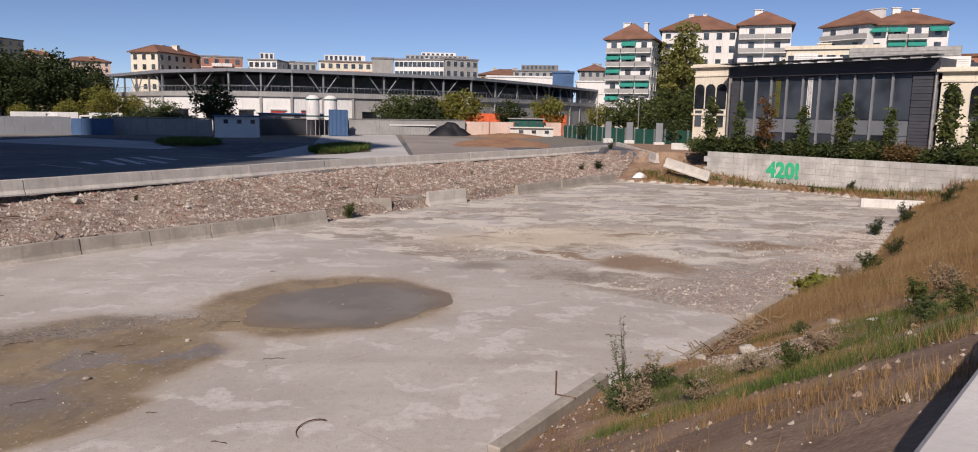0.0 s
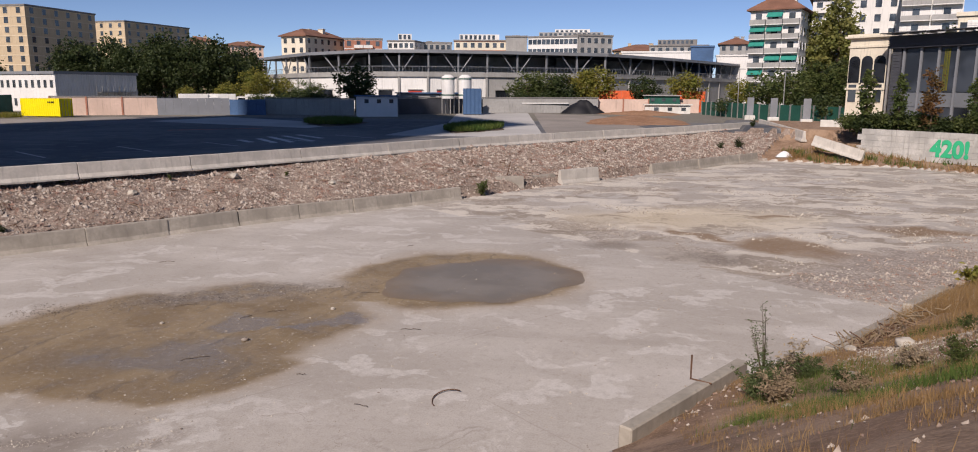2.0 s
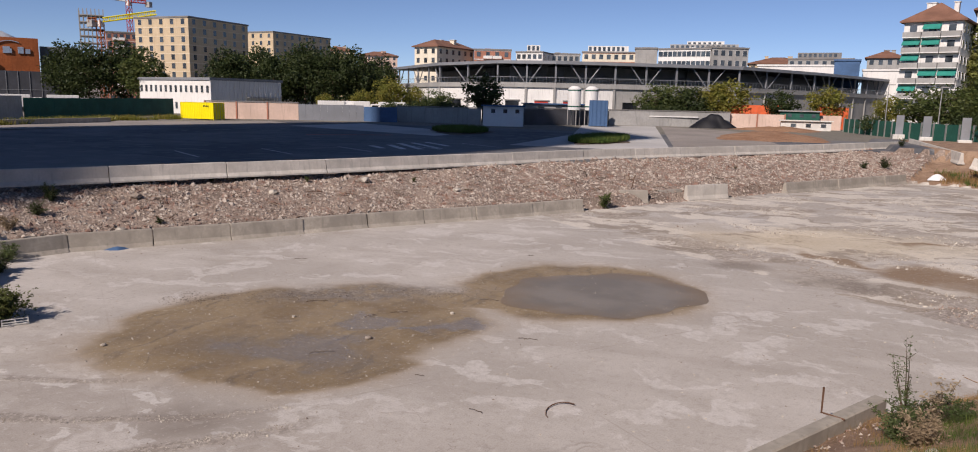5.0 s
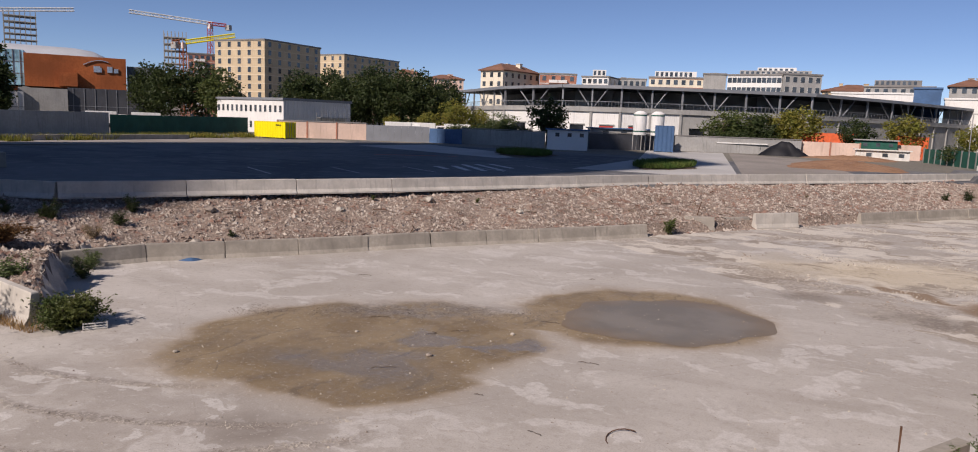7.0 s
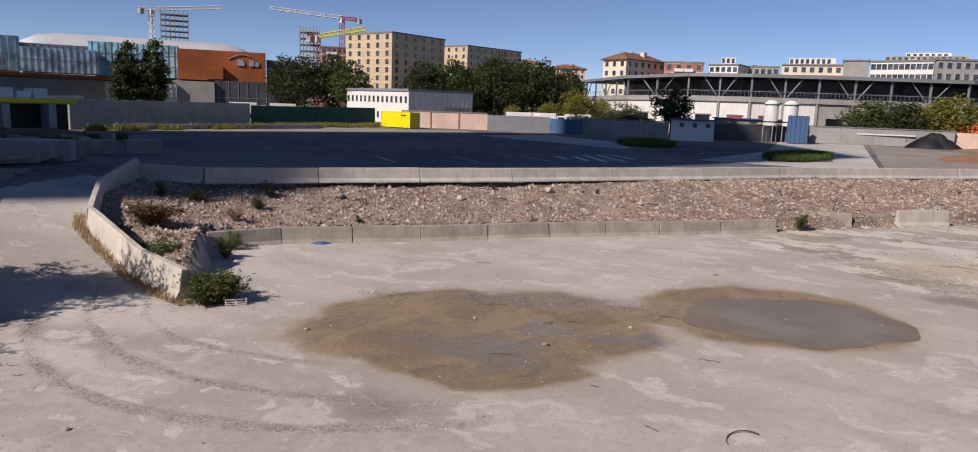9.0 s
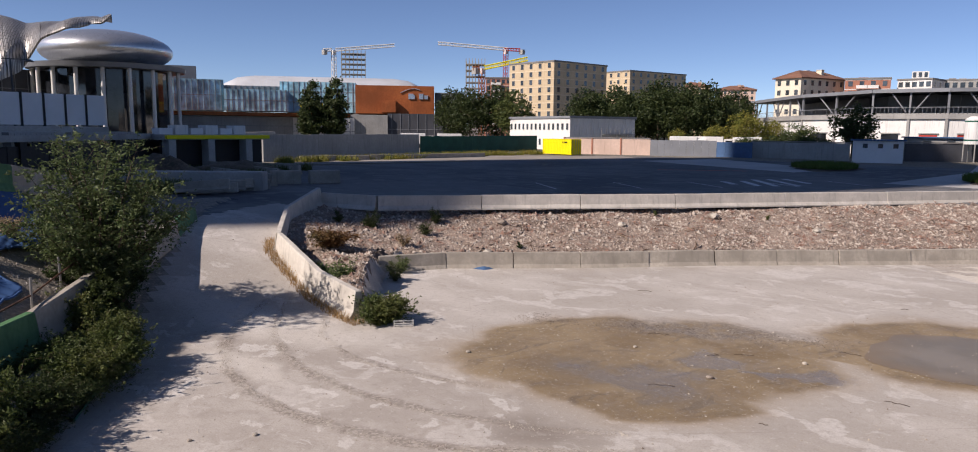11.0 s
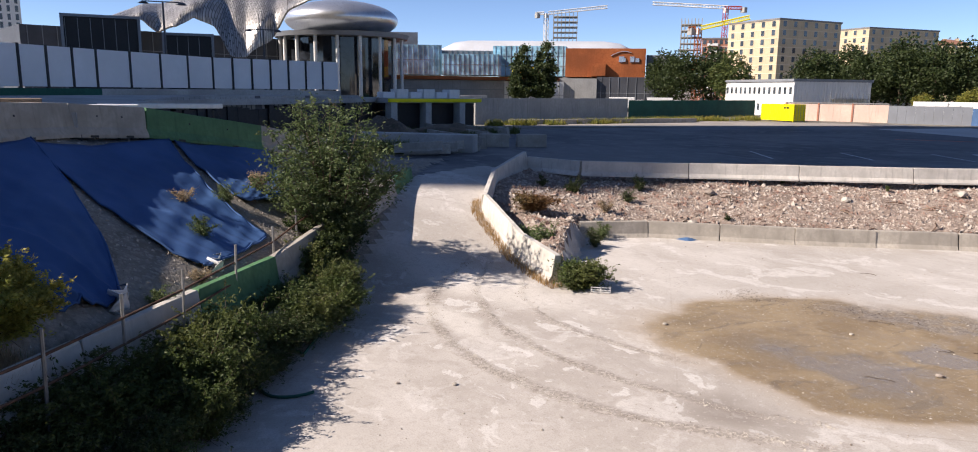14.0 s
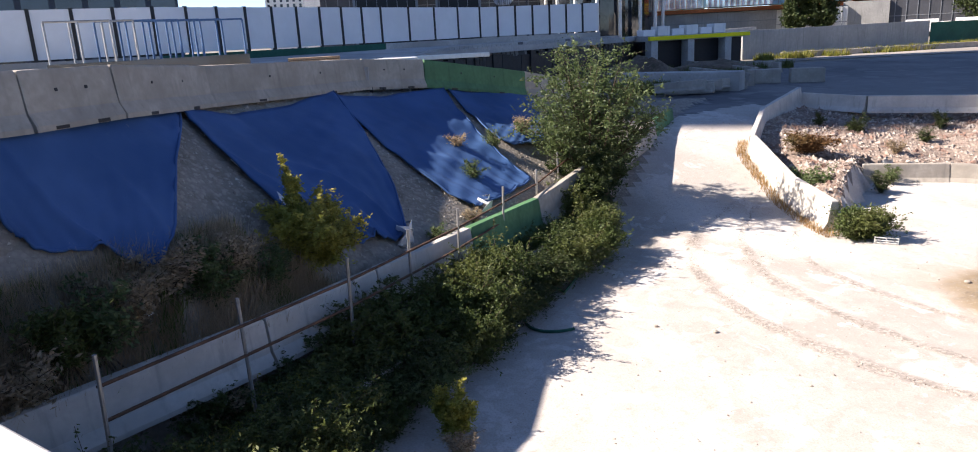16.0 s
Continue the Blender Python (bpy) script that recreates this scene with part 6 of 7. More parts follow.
for p, q in (((-31.2, 55.1), (-28.8, 52.8)), ((-30.5, 57.0), (-26.9, 52.8)), ((-30.8, 59.5), (-25.8, 53.6)), ((-30.2, 61.0), (-24.9, 55.3)), ((-29.6, 62.6), (-25.6, 58.7))):
    p, q = Vector(p), Vector(q)
    across = Vector(((q - p).y, -(q - p).x)).normalized() * 0.28
    sheet("road_marking", "worn white painted bar on asphalt", (p - across, q - across, q + across, p + across), "paint", LOT + 0.008, category="marking")
sheet("road_marking", "long worn orange line on asphalt", ((-45, 66), (-38, 72), (-38.3, 72.3), (-45.3, 66.3)), "orange", LOT + 0.008, category="marking")
for k in range(5):
    p = Vector((-34 + 3.2 * k, 38 + 5.5 * k))
    sheet("road_marking", "thin worn white parking line", (p, p + Vector((-5, 3.2)), p + Vector((-5.08, 3.08)), p + Vector((-0.08, -0.12))), "paint", LOT + 0.008, category="marking")


heap("earth_mound", "low mound of reddish-brown earth on the lot", (0.5, 104, LOT), 6.5, 16, 0.7, "mound", 3)
heap("earth_mound", "thin spread of brown earth by the wall", (2.0, 134, LOT), 7, 6, 0.6, "mound", 5)
heap("grass_island", "weedy earth strip across the lot", (-36, 86, LOT), 4, 8, 0.4, "soil", 7, 24)
heap("grass_island", "weedy earth patch on the pale slab", (-16.5, 78, LOT), 3.0, 9, 0.3, "soil", 8, 8)
heap("earth_mound", "dark heap of earth beneath a black sheet", (-9, 136, LOT), 4, 3, 2.2, "black", 9)


# ---- plants ----
def fast(name, verts, per, mat):
    """A mesh of loose faces with the same number of corners."""
    verts = np.asarray(verts, np.float32).reshape(-1, 3)
    n = len(verts)
    me = bpy.data.meshes.new(name)
    me.vertices.add(n)
    me.vertices.foreach_set("co", verts.ravel())
    me.loops.add(n)
    me.loops.foreach_set("vertex_index", np.arange(n, dtype=np.int32))
    me.polygons.add(n // per)
    me.polygons.foreach_set("loop_start", np.arange(0, n, per, dtype=np.int32))
    me.polygons.foreach_set("loop_total", np.full(n // per, per, dtype=np.int32))
    me.materials.append(MAT[mat])
    me.update()
    me.validate()
    return me


def leaf_quads(centres, size, r, long=1.7, droop=0.0):
    n = len(centres)
    a = r.normal(size=(n, 3))
    a[:, 2] = a[:, 2] * 0.6 - droop
    a /= np.linalg.norm(a, axis=1, keepdims=True)
    b = np.cross(a, r.normal(size=(n, 3)))
    b /= np.linalg.norm(b, axis=1, keepdims=True)
    s = size * r.uniform(0.6, 1.35, (n, 1))
    a, b = a * s * long / 2, b * s / 2
    return np.stack([centres - a, centres + b * 0.9 - a * 0.1, centres + a, centres - b * 0.9 - a * 0.1], 1)


def clumps(r, n_clumps, per, spread, clump, flat=1.0, low=0.0):
    """Leaf places: clumps set over an uneven egg, denser to its skin."""
    d = r.normal(size=(n_clumps, 3))
    d /= np.linalg.norm(d, axis=1, keepdims=True)
    k = r.uniform(0.35, 1.0, (n_clumps, 1)) ** 0.55
    wob = 1 + 0.22 * np.sin(d[:, :1] * 5 + d[:, 2:] * 4 + r.uniform(0, 6)) + r.uniform(-0.16, 0.16, (n_clumps, 1))
    c = d * k * wob * np.asarray(spread)
    c[:, 2] = np.maximum(c[:, 2], -np.asarray(spread)[2] * (1 - low))
    p = np.repeat(c, per, 0) + r.normal(size=(n_clumps * per, 3)) * clump * np.array((1, 1, 0.7))
    return p


def tree(name, label, h, w, mat, seed, leaf=0.34, n=150, per=26, trunk=0.3, column=False, group="trees round the lot"):
    r = np.random.RandomState(seed)
    top = thing(name, Matrix.Identity(4), label, "tree", group)
    bm = bmesh.new()
    crown_z, crown_h = (h * 0.53, h * 0.5) if column else (h * 0.62, h * 0.4)
    rod(bm, (0, 0, -0.2), (0.1, 0, h * 0.32), trunk, trunk * 0.75, 8)
    rod(bm, (0.1, 0, h * 0.32), (-0.1, 0.1, h * 0.72), trunk * 0.75, trunk * 0.35, 7)
    for k in range(7):
        t, z = k * 2.4 + seed, h * (0.28 + 0.055 * k)
        e = Vector((math.cos(t) * w * 0.34, math.sin(t) * w * 0.34, z + h * 0.2))
        rod(bm, (0, 0, z), e, trunk * 0.34, trunk * 0.1, 5)
        rod(bm, e, e + Vector((math.cos(t + 0.7) * w * 0.1, math.sin(t + 0.7) * w * 0.1, h * 0.1)), trunk * 0.12, trunk * 0.04, 4)
    part("trunk", bm, "bark", top)
    p = clumps(r, n, per, (w / 2, w / 2, crown_h), w * 0.055 + 0.12) + (0, 0, crown_z)
    ob = new("crown", fast("crown", leaf_quads(p, leaf, r), 4, mat))
    ob.parent = top
    return top


def put(proto, places, z=LOT):
    """Copies of a prototype at bearings, distances, sizes; the prototype takes the first place."""
    for k, (az, d, s) in enumerate(places):
        m = Matrix.Translation(at(az, d, z)) @ Matrix.Rotation(k * 1.9 + az, 4, "Z") @ Matrix.Diagonal((s, s, s * random.uniform(0.92, 1.1), 1))
        if k == 0:
            proto.matrix_world = m
        else:
            copy_thing(proto, m)


put(tree("tree", "large dark green tree with a dense crown", 15, 12, "leaf", 11, 0.42, 190, 34), ((49.9, 186, 0.8), (30.6, 178, 1.06), (32.4, 176, 1.0), (34.4, 180, 1.06), (36.6, 182, 0.95), (39.8, 186, 1.0), (28.9, 190, 1.0), (48.7, 182, 0.98), (46.6, 184, 0.98), (37.7, 196, 1.08), (33.9, 200, 1.12), (31.2, 200, 1.05), (52.6, 215, 0.6), (-19.4, 152, 0.95), (-20.8, 160, 1.0), (-13.9, 150, 0.7), (29.5, 205, 0.85)))
put(tree("tree", "tall mid-green tree with a loose crown", 14, 9, "leafmid", 12, 0.4, 150, 30), ((45.3, 176, 0.95), (39.2, 190, 1.0), (36, 192, 1.06), (32.6, 194, 0.99), (-12.1, 150, 0.7), (-14.4, 142, 0.72), (30.3, 190, 0.90), (43.9, 178, 0.66), (35, 188, 0.90)))
put(tree("tree", "yellowing green tree by the yard wall", 8.5, 7.5, "leafyellow", 13, 0.3, 120, 26), ((28.2, 158, 0.95), (2.7, 151, 1.15), (-3.7, 152, 1.0), (26.4, 160, 0.75), (-7.6, 158, 0.8), (3.9, 150, 0.95), (33, 170, 0.57), (30.2, 160, 0.7)))
put(tree("tree", "small dark round tree by the wall", 8.2, 6.2, "leaf", 14, 0.3, 130, 26), ((21.0, 137, 1.0), (-0.8, 149, 0.85), (5.6, 148, 0.9), (57.9, 200, 1.0)))
put(tree("tree", "dusty green tree before the hall", 7.5, 7.5, "leafmid", 15, 0.3, 100, 24), ((8.0, 150, 1.0), (6.6, 152, 0.95), (24.4, 150, 0.75), (-9.6, 132, 0.9), (-10.9, 128, 1.0)))
put(tree("tree", "dense dark columnar tree before the glass hall", 12.5, 5.4, "leaf", 21, 0.36, 230, 30, column=True), ((60.7, 174, 1.0), (59.0, 174, 1.05)))
put(tree("shrub", "low dark green shrubs along the yard wall", 3.6, 6.0, "leaf", 16, 0.24, 80, 24, 0.12, group="shrubs by the wall"), ((8.4, 146, 1.0), (6.9, 146, 1.05), (5.2, 147, 1.0), (24.6, 140, 1.0), (26.0, 140, 1.0), (23.2, 138, 0.9), (28.0, 144, 0.8), (-6.9, 128, 0.8), (-12.4, 112, 0.9), (-14.0, 104, 0.9)))
put(tree("creeper", "climbing ivy covering a house wall", 18, 7, "leafivy", 17, 0.4, 170, 30, column=True, group="ivy on the houses"), ((-12.7, 188, 1.15), (-13.9, 186, 1.1)))
put(tree("columnar_shrub", "narrow columnar green shrub before the offices", 5.2, 0.95, "leafmid", 18, 0.16, 60, 22, 0.07, True, "columnar shrubs"), ((-16.0, 76, 1.05), (-18.0, 75, 0.85), (-22.2, 73, 0.85), (-24.8, 72, 1.1), (-27.6, 71, 0.85), (-31.0, 70, 1.15), (-32.6, 70, 1.0)), 2.8)
put(tree("columnar_shrub", "narrow russet shrub before the offices", 5.4, 1.3, "leafred", 19, 0.16, 60, 20, 0.07, True, "columnar shrubs"), ((-19.8, 74, 1.0),), 2.8)
for k in range(26):
    az = -15.3 - k * 0.72
    mat = "leafred" if k in (18, 19, 20) else ("leafmid", "leaf", "leaf")[k % 3]
    if k in (0, 1, 2, 18):
        hedge_proto = tree("hedge_shrub", "russet hedge shrub above the block wall" if mat == "leafred" else "dense green hedge shrub above the block wall", 1.75, 2.6, mat, 30 + k, 0.14, 70, 26, 0.07, group="hedge above the block wall")
        if k == 18:
            red_proto = hedge_proto
        elif k == 0:
            protos = [hedge_proto]
        else:
            protos.append(hedge_proto)
        hedge_proto.matrix_world = Matrix.Translation(at(az, 76.8 - max(0, k - 3) * 0.45, 2.4))
    else:
        src = red_proto if k in (19, 20) else protos[k % 3]
        copy_thing(src, Matrix.Translation(at(az, 76.8 - max(0, k - 3) * 0.45 + random.uniform(-0.3, 0.4), 2.4)) @ Matrix.Rotation(k, 4, "Z") @ Matrix.Diagonal((1, 1, random.uniform(0.75, 1.15), 1)))


def bush(name, label, c, w, h, mat, seed, leaf=0.05, stems=14, twigs=9, per=9, group="", bare=0.15, spread=0.5):
    """A near bush: bent stems that fork into twigs, leaves along the twigs."""
    r = np.random.RandomState(seed)
    top = thing(name, Matrix.Translation(c), label, "bush", group)
    bm = bmesh.new()
    ends = []
    for k in range(stems):
        t, out = r.uniform(0, 6.28), r.uniform(0.1, 1.0) ** 0.6 * w / 2
        high = h * r.uniform(0.6, 1.05) * (1.1 - 0.45 * (out / (w / 2)) ** 2)
        a = Vector((r.normal() * 0.06 * w, r.normal() * 0.06 * w, -0.1))
        bend = r.uniform(-0.5, 0.5)
        for j in range(6):
            f = (j + 1) / 6
            b = Vector((math.cos(t + bend * f) * out * f ** 1.2, math.sin(t + bend * f) * out * f ** 1.2, high * (1.15 * f - 0.15 * f * f)))
            rod(bm, a, b, 0.011 * (1.25 - f) * max(1, h), 0.010 * (1.1 - f) * max(1, h), 4)
            if f > bare:
                for i in range(twigs):
                    o = a.lerp(b, r.uniform())
                    tip = o + Vector((r.normal(), r.normal(), r.normal() * 0.6 + 0.35)) * w * spread * 0.2 * (1.25 - 0.5 * f)
                    ends.append((o, tip))
            a = b
    for o, tip in ends[::3]:
        rod(bm, o, tip, 0.006, 0.003, 3)
    part("stem", bm, "bark", top)
    o, q = np.array([tuple(v[0]) for v in ends]), np.array([tuple(v[1]) for v in ends])
    f = r.uniform(0.15, 1.05, (len(ends), per, 1))
    p = (o[:, None] * (1 - f) + q[:, None] * f).reshape(-1, 3) + r.normal(size=(len(ends) * per, 3)) * leaf * 0.8
    p[:, 2] = np.abs(p[:, 2])
    ob = new("foliage", fast("foliage", leaf_quads(p, leaf, r, 2.4, 0.1), 4, mat))
    ob.parent = top
    return top


bush("ramp_bush", "tall leafy bush leaning over the ramp", (-24.2, 6.3, 0.75), 5.0, 5.0, "leafpale", 41, 0.05, 44, 12, 15, bare=0.3, spread=0.55)
bush("ramp_bush", "dark bush foot beside the ramp", (-25.2, 6.9, 0.9), 2.8, 2.0, "leaf", 42, 0.055, 20, 14, 14)
bush("ramp_bush", "dark leafy bush below the tall one", (-23.0, 6.0, 0.6), 2.8, 2.0, "leaf", 48, 0.055, 18, 14, 14)
bush("yellow_bush", "yellow-green bushy weed on the bank", (-14.6, -2.1, 2.0), 2.2, 1.35, "leafbright", 43, 0.034, 30, 14, 22)
bush("yellow_bush", "tall yellow-green spike of a weed", (-14.9, -2.4, 2.1), 0.9, 2.2, "leafbright", 44, 0.034, 6, 12, 18)
bush("corner_bush", "green bush at the barrier's end", (-19.3, 13.3, 0.0), 2.1, 0.8, "leafmid", 45, 0.04, 24, 10, 12, spread=0.6)
bush("corner_bush", "dark weeds behind the ramp barrier", (-24.2, 14.8, 0.3), 2.4, 0.8, "leafpale", 46, 0.05, 16, 10, 9)
bush("corner_bush", "dry brown weeds behind the ramp barrier", (-27.5, 16.2, 1.2), 2.6, 0.7, "leafred", 47, 0.05, 12, 9, 8)
# overgrown strip along the ramp
hr = random.Random(8)
strip = [(-7.5, -3.4), (-10.8, -1.6), (-13.4, 0.3), (-17.5, 3.0), (-22.0, 5.9)]
protos = [bush("hedge_plant", lab, (0, 0, 0), 2.3, 1.25, m_, 60 + k, 0.034, 24, 7, 22, "plants along the ramp", 0.12, 0.75) for k, (m_, lab) in enumerate((("leaf", "dark green sprawling plant beside the ramp"), ("leafmid", "green fern-like plant beside the ramp"), ("leafpale", "grey-green feathery weed beside the ramp"), ("leafyellow", "yellowish weed beside the ramp")))]
count = 0
for p, q in zip(strip, strip[1:]):
    p, q = Vector(p), Vector(q)
    steps = int((q - p).length / 0.22)
    side = Vector(((q - p).y, -(q - p).x)).normalized()
    for k in range(steps):
        c = p.lerp(q, k / steps) - side * hr.uniform(-0.75, 0.9)
        pick = hr.choices((0, 1, 2, 3), (6.5, 2.4, 1.4, 0.15))[0]
        s = hr.uniform(0.68, 1.14)
        m = Matrix.Translation((c.x, c.y, min(height(c.x, c.y), 0.9) + hr.uniform(0.0, 0.3))) @ Matrix.Rotation(hr.uniform(0, 6.28), 4, "Z") @ Matrix.Diagonal((s, s, s * hr.uniform(0.8, 1.2), 1))
        if count < 4:
            protos[count].matrix_world = m
        else:
            copy_thing(protos[pick], m)
        count += 1
for k, (x, y, w, h, mat, lab) in enumerate(((-11.3, -3.4, 1.7, 1.0, "leafmid", "green feathery weed at the hedge's end"), (-11.1, -2.5, 1.6, 1.0, "leafbright", "yellow-green feathery weed beside the slab"), (-10.9, -1.5, 1.5, 0.9, "leafbright", "yellow-green feathery weed beside the slab"), (-10.8, -0.8, 1.0, 0.8, "leafmid", "green feathery weed at the hedge's end"), (-10.7, 0.4, 0.8, 1.0, "leafbright", "tall single yellow-green weed on the slab"), (-12.3, -2.6, 1.6, 0.9, "leafpale", "dusty grey-green weed against the barrier"), (-13.2, -1.4, 1.6, 1.0, "brush", "dry seeding weed against the barrier"), (-14.2, -0.6, 1.5, 1.2, "brush", "dry seeding weed against the barrier"))):
    bush("feathery_weed", lab, (x, y, max(0.0, height(x, y)) - 0.02), w, h, mat, 120 + k, 0.026, 16, 9, 16, "weeds by the hedge", 0.15, 0.55)
bush("tall_weed", "tall thin seeding weed at the low wall", (2.9, 14.9, 0.45), 0.9, 1.7, "leafpale", 49, 0.022, 5, 6, 3)
bush("tall_weed", "dry leggy weed beside the low wall", (3.3, 14.0, 0.8), 0.9, 0.9, "brush", 50, 0.03, 8, 6, 5)
bush("leafy_plant", "bright green leafy plant by the kerb", (11.6, 24.9, 0.3), 2.2, 0.6, "leafyellow", 51, 0.09, 14, 9, 8)
# weeds on the bank by the sheeting, on the rubble, along the kerb
weeds = [bush("weed", lab, p_, 1.3, 1.0, m_, 90 + k, 0.035, 9, 7, 7, "weeds on the banks", 0.2, 0.6) for k, (m_, lab, p_) in enumerate((("leaf", "dark green weed in the rubble", (-29.6, 19.7, 1.2)), ("leafmid", "green weed on bare ground", (-10.4, -5.2, 1.9)), ("leafpale", "thin grey-green weed on the bank", (-12.4, -3.7, 1.9)), ("brush", "dry brown weed on the bank", (-11.2, -4.6, 2.2))))]
spots = [(-11.3, -4.6, 1.2, 3), (-12.4, -3.7, 1.0, 2), (-13.3, -2.7, 0.9, 2), (-10.4, -5.3, 1.1, 1), (-16.9, 0.6, 0.6, 2), (-18.4, 1.6, 0.5, 3), (-20.8, 1.9, 0.7, 2), (-22.6, 1.6, 0.7, 3), (-23.6, 2.9, 0.7, 2), (-25.6, 4.2, 0.8, 3), (-14.0, -0.2, 0.9, 3), (-12.0, -4.2, 1.2, 3), (-10.8, -4.9, 1.3, 2), (-11.6, -3.4, 1.1, 3), (-9.9, -5.6, 1.2, 3), (-13.0, -3.3, 0.9, 3),
         (-16.2, 0.9, 0.8, 2), (-11.8, -2.9, 0.8, 2), (-9.5, -4.5, 1.0, 1), (-8.6, -5.0, 1.0, 3), (-9.0, -0.6, 0.9, 3), (-9.9, 0.4, 0.6, 3),
         (-29.5, 19.6, 0.55, 0), (-27.8, 21.6, 0.7, 0), (-30.5, 18.5, 0.6, 0), (-24.0, 24.3, 0.35, 0), (-8.7, 43.2, 1.0, 1), (-28.0, 26.6, 0.55, 1), (-25.8, 29.6, 0.4, 1), (-28.7, 23.0, 0.75, 0), (-22.6, 33.2, 0.3, 1), (-26.8, 19.6, 0.7, 3), (-25.6, 18.6, 0.8, 2), (-24.4, 17.4, 0.8, 0), (10.0, 73.0, 0.9, 0), (8.2, 71.6, 0.7, 0), (-18.5, 37.6, 0.3, 1), (-2.0, 60.0, 0.3, 3), (12.5, 82.0, 0.7, 0), (2.9, 14.2, 0.55, 2), (3.4, 13.6, 0.5, 2),
         (12.2, 24.8, 0.9, 3), (13.2, 25.6, 0.8, 1), (6.4, 14.6, 0.35, 1), (21.0, 40.5, 0.9, 0), (24.0, 43.0, 1.0, 0), (27.5, 45.0, 1.0, 0), (17.0, 31.0, 0.8, 0), (30.5, 49.0, 1.0, 0), (29.5, 61.5, 0.8, 0), (27.0, 63.0, 0.5, 1), (7.0, 9.0, 0.6, 1), (9.5, 12.0, 0.6, 0), (4.2, 9.6, 0.45, 1), (5.0, 10.6, 0.5, 3), (3.4, 11.2, 0.55, 1), (6.0, 9.8, 0.45, 2), (4.6, 12.2, 0.5, 3), (7.0, 11.6, 0.6, 1), (5.6, 8.4, 0.4, 1), (2.7, 12.4, 0.7, 3), (2.5, 13.3, 0.7, 2), (8.6, 13.6, 0.7, 3), (3.2, 10.2, 0.45, 3)]
for x, y, s, pick in spots:
    m = Matrix.Translation((x, y, height(x, y) - 0.03)) @ Matrix.Rotation(hr.uniform(0, 6.28), 4, "Z") @ Matrix.Diagonal((s, s, s * hr.uniform(0.8, 1.2), 1))
    copy_thing(weeds[pick], m)


def blades(name, label, n, region, box_, mat, tall, seed, mask, wide=0.012, lift=0.0):
    """Grass: thin bent blades over a region of the land."""
    r = np.random.RandomState(seed)
    x, y = r.uniform(box_[0], box_[1], n * 6), r.uniform(box_[2], box_[3], n * 6)
    z, reg = land(x, y)
    keep = np.isin(reg, region) & mask(x, y, r)
    x, y, z = x[keep][:n], y[keep][:n], z[keep][:n] + lift
    k = len(x)
    t, h = r.uniform(0, 6.28, k), tall * r.uniform(0.45, 1.3, k)
    base = np.stack([x, y, z - 0.03], -1)
    side = np.stack([np.cos(t), np.sin(t), np.zeros(k)], -1) * (wide * r.uniform(0.7, 1.6, k))[:, None]
    lean = np.stack([np.cos(t + 1.6), np.sin(t + 1.6), np.zeros(k)], -1) * (h * r.uniform(0.1, 0.8, k))[:, None]
    tip = base + lean + np.stack([np.zeros(k), np.zeros(k), h], -1)
    v = np.stack([base - side, base + side, tip], 1)
    return tagged(new(name, fast(name, v, 3, mat)), label, "grass", kind="stuff")


def patchy(size, seed, cut):
    return lambda x, y, r: waves(x, y, size, seed) + r.uniform(-0.35, 0.35, x.shape) > cut


GREENS = ((5.9, 10.9, 1.5), (4.1, 12.7, 1.1), (3.0, 13.0, 0.8), (3.1, 8.2, 1.3), (6.9, 17.4, 0.8), (7.2, 12.6, 1.0), (2.2, 10.4, 0.9), (4.6, 6.6, 1.2), (10.6, 19.6, 0.9), (16.0, 27.0, 1.2))


def green_spots(x, y, r):
    k = sum(np.exp(-((x - gx) ** 2 + (y - gy) ** 2) / (gr * gr) * 1.4) for gx, gy, gr in GREENS)
    return k + 0.4 * waves(x, y, 1.3, 72) + r.uniform(-0.25, 0.25, x.shape) > 0.55


def upper_bank(x, y, r):
    return 0.16 * (x - 6.3) + 0.1 * (y - 15) + 0.45 * waves(x, y, 3.2, 71) + r.uniform(-0.22, 0.22, x.shape) > 0.5


blades("dry_grass", "straw-coloured dry grass over the bank", 210000, (4,), (3, 34, 7, 52), "straw", 0.36, 71, upper_bank, 0.0028)
blades("dry_grass", "short dry grass between bare patches", 60000, (4,), (1, 14, 3, 24), "straw", 0.14, 79, patchy(1.9, 79, 0.22), 0.0025)
blades("green_grass", "tufts of green grass on the bank", 80000, (4,), (1, 20, 3, 30), "grass", 0.17, 72, green_spots, 0.0035)
blades("brown_stalks", "brown seeding stalks over the bank", 7000, (4,), (7, 30, 16, 46), "brush", 0.5, 172, patchy(2.6, 172, 0.15), 0.0035)
blades("far_weeds", "green weeds at the foot of the block wall", 9000, (7,), (14, 40, 46, 74), "grass", 0.5, 173, patchy(3, 173, 0.25), 0.03)
blades("dry_grass_far", "dry grass on the far bank", 22000, (7, 4), (14, 40, 46, 74), "straw", 0.45, 73, patchy(4, 73, 0.0), 0.025)
blades("dry_weeds", "dry tangled brushwood on the gravel bank", 70000, (5,), (-14.0, -7, -7.5, -1), "brush", 0.4, 74, lambda x, y, r: (waves(x, y, 2.5, 74) + r.uniform(-0.35, 0.35, x.shape) > -0.3) & (land(x, y)[0] < 3.1), 0.006)
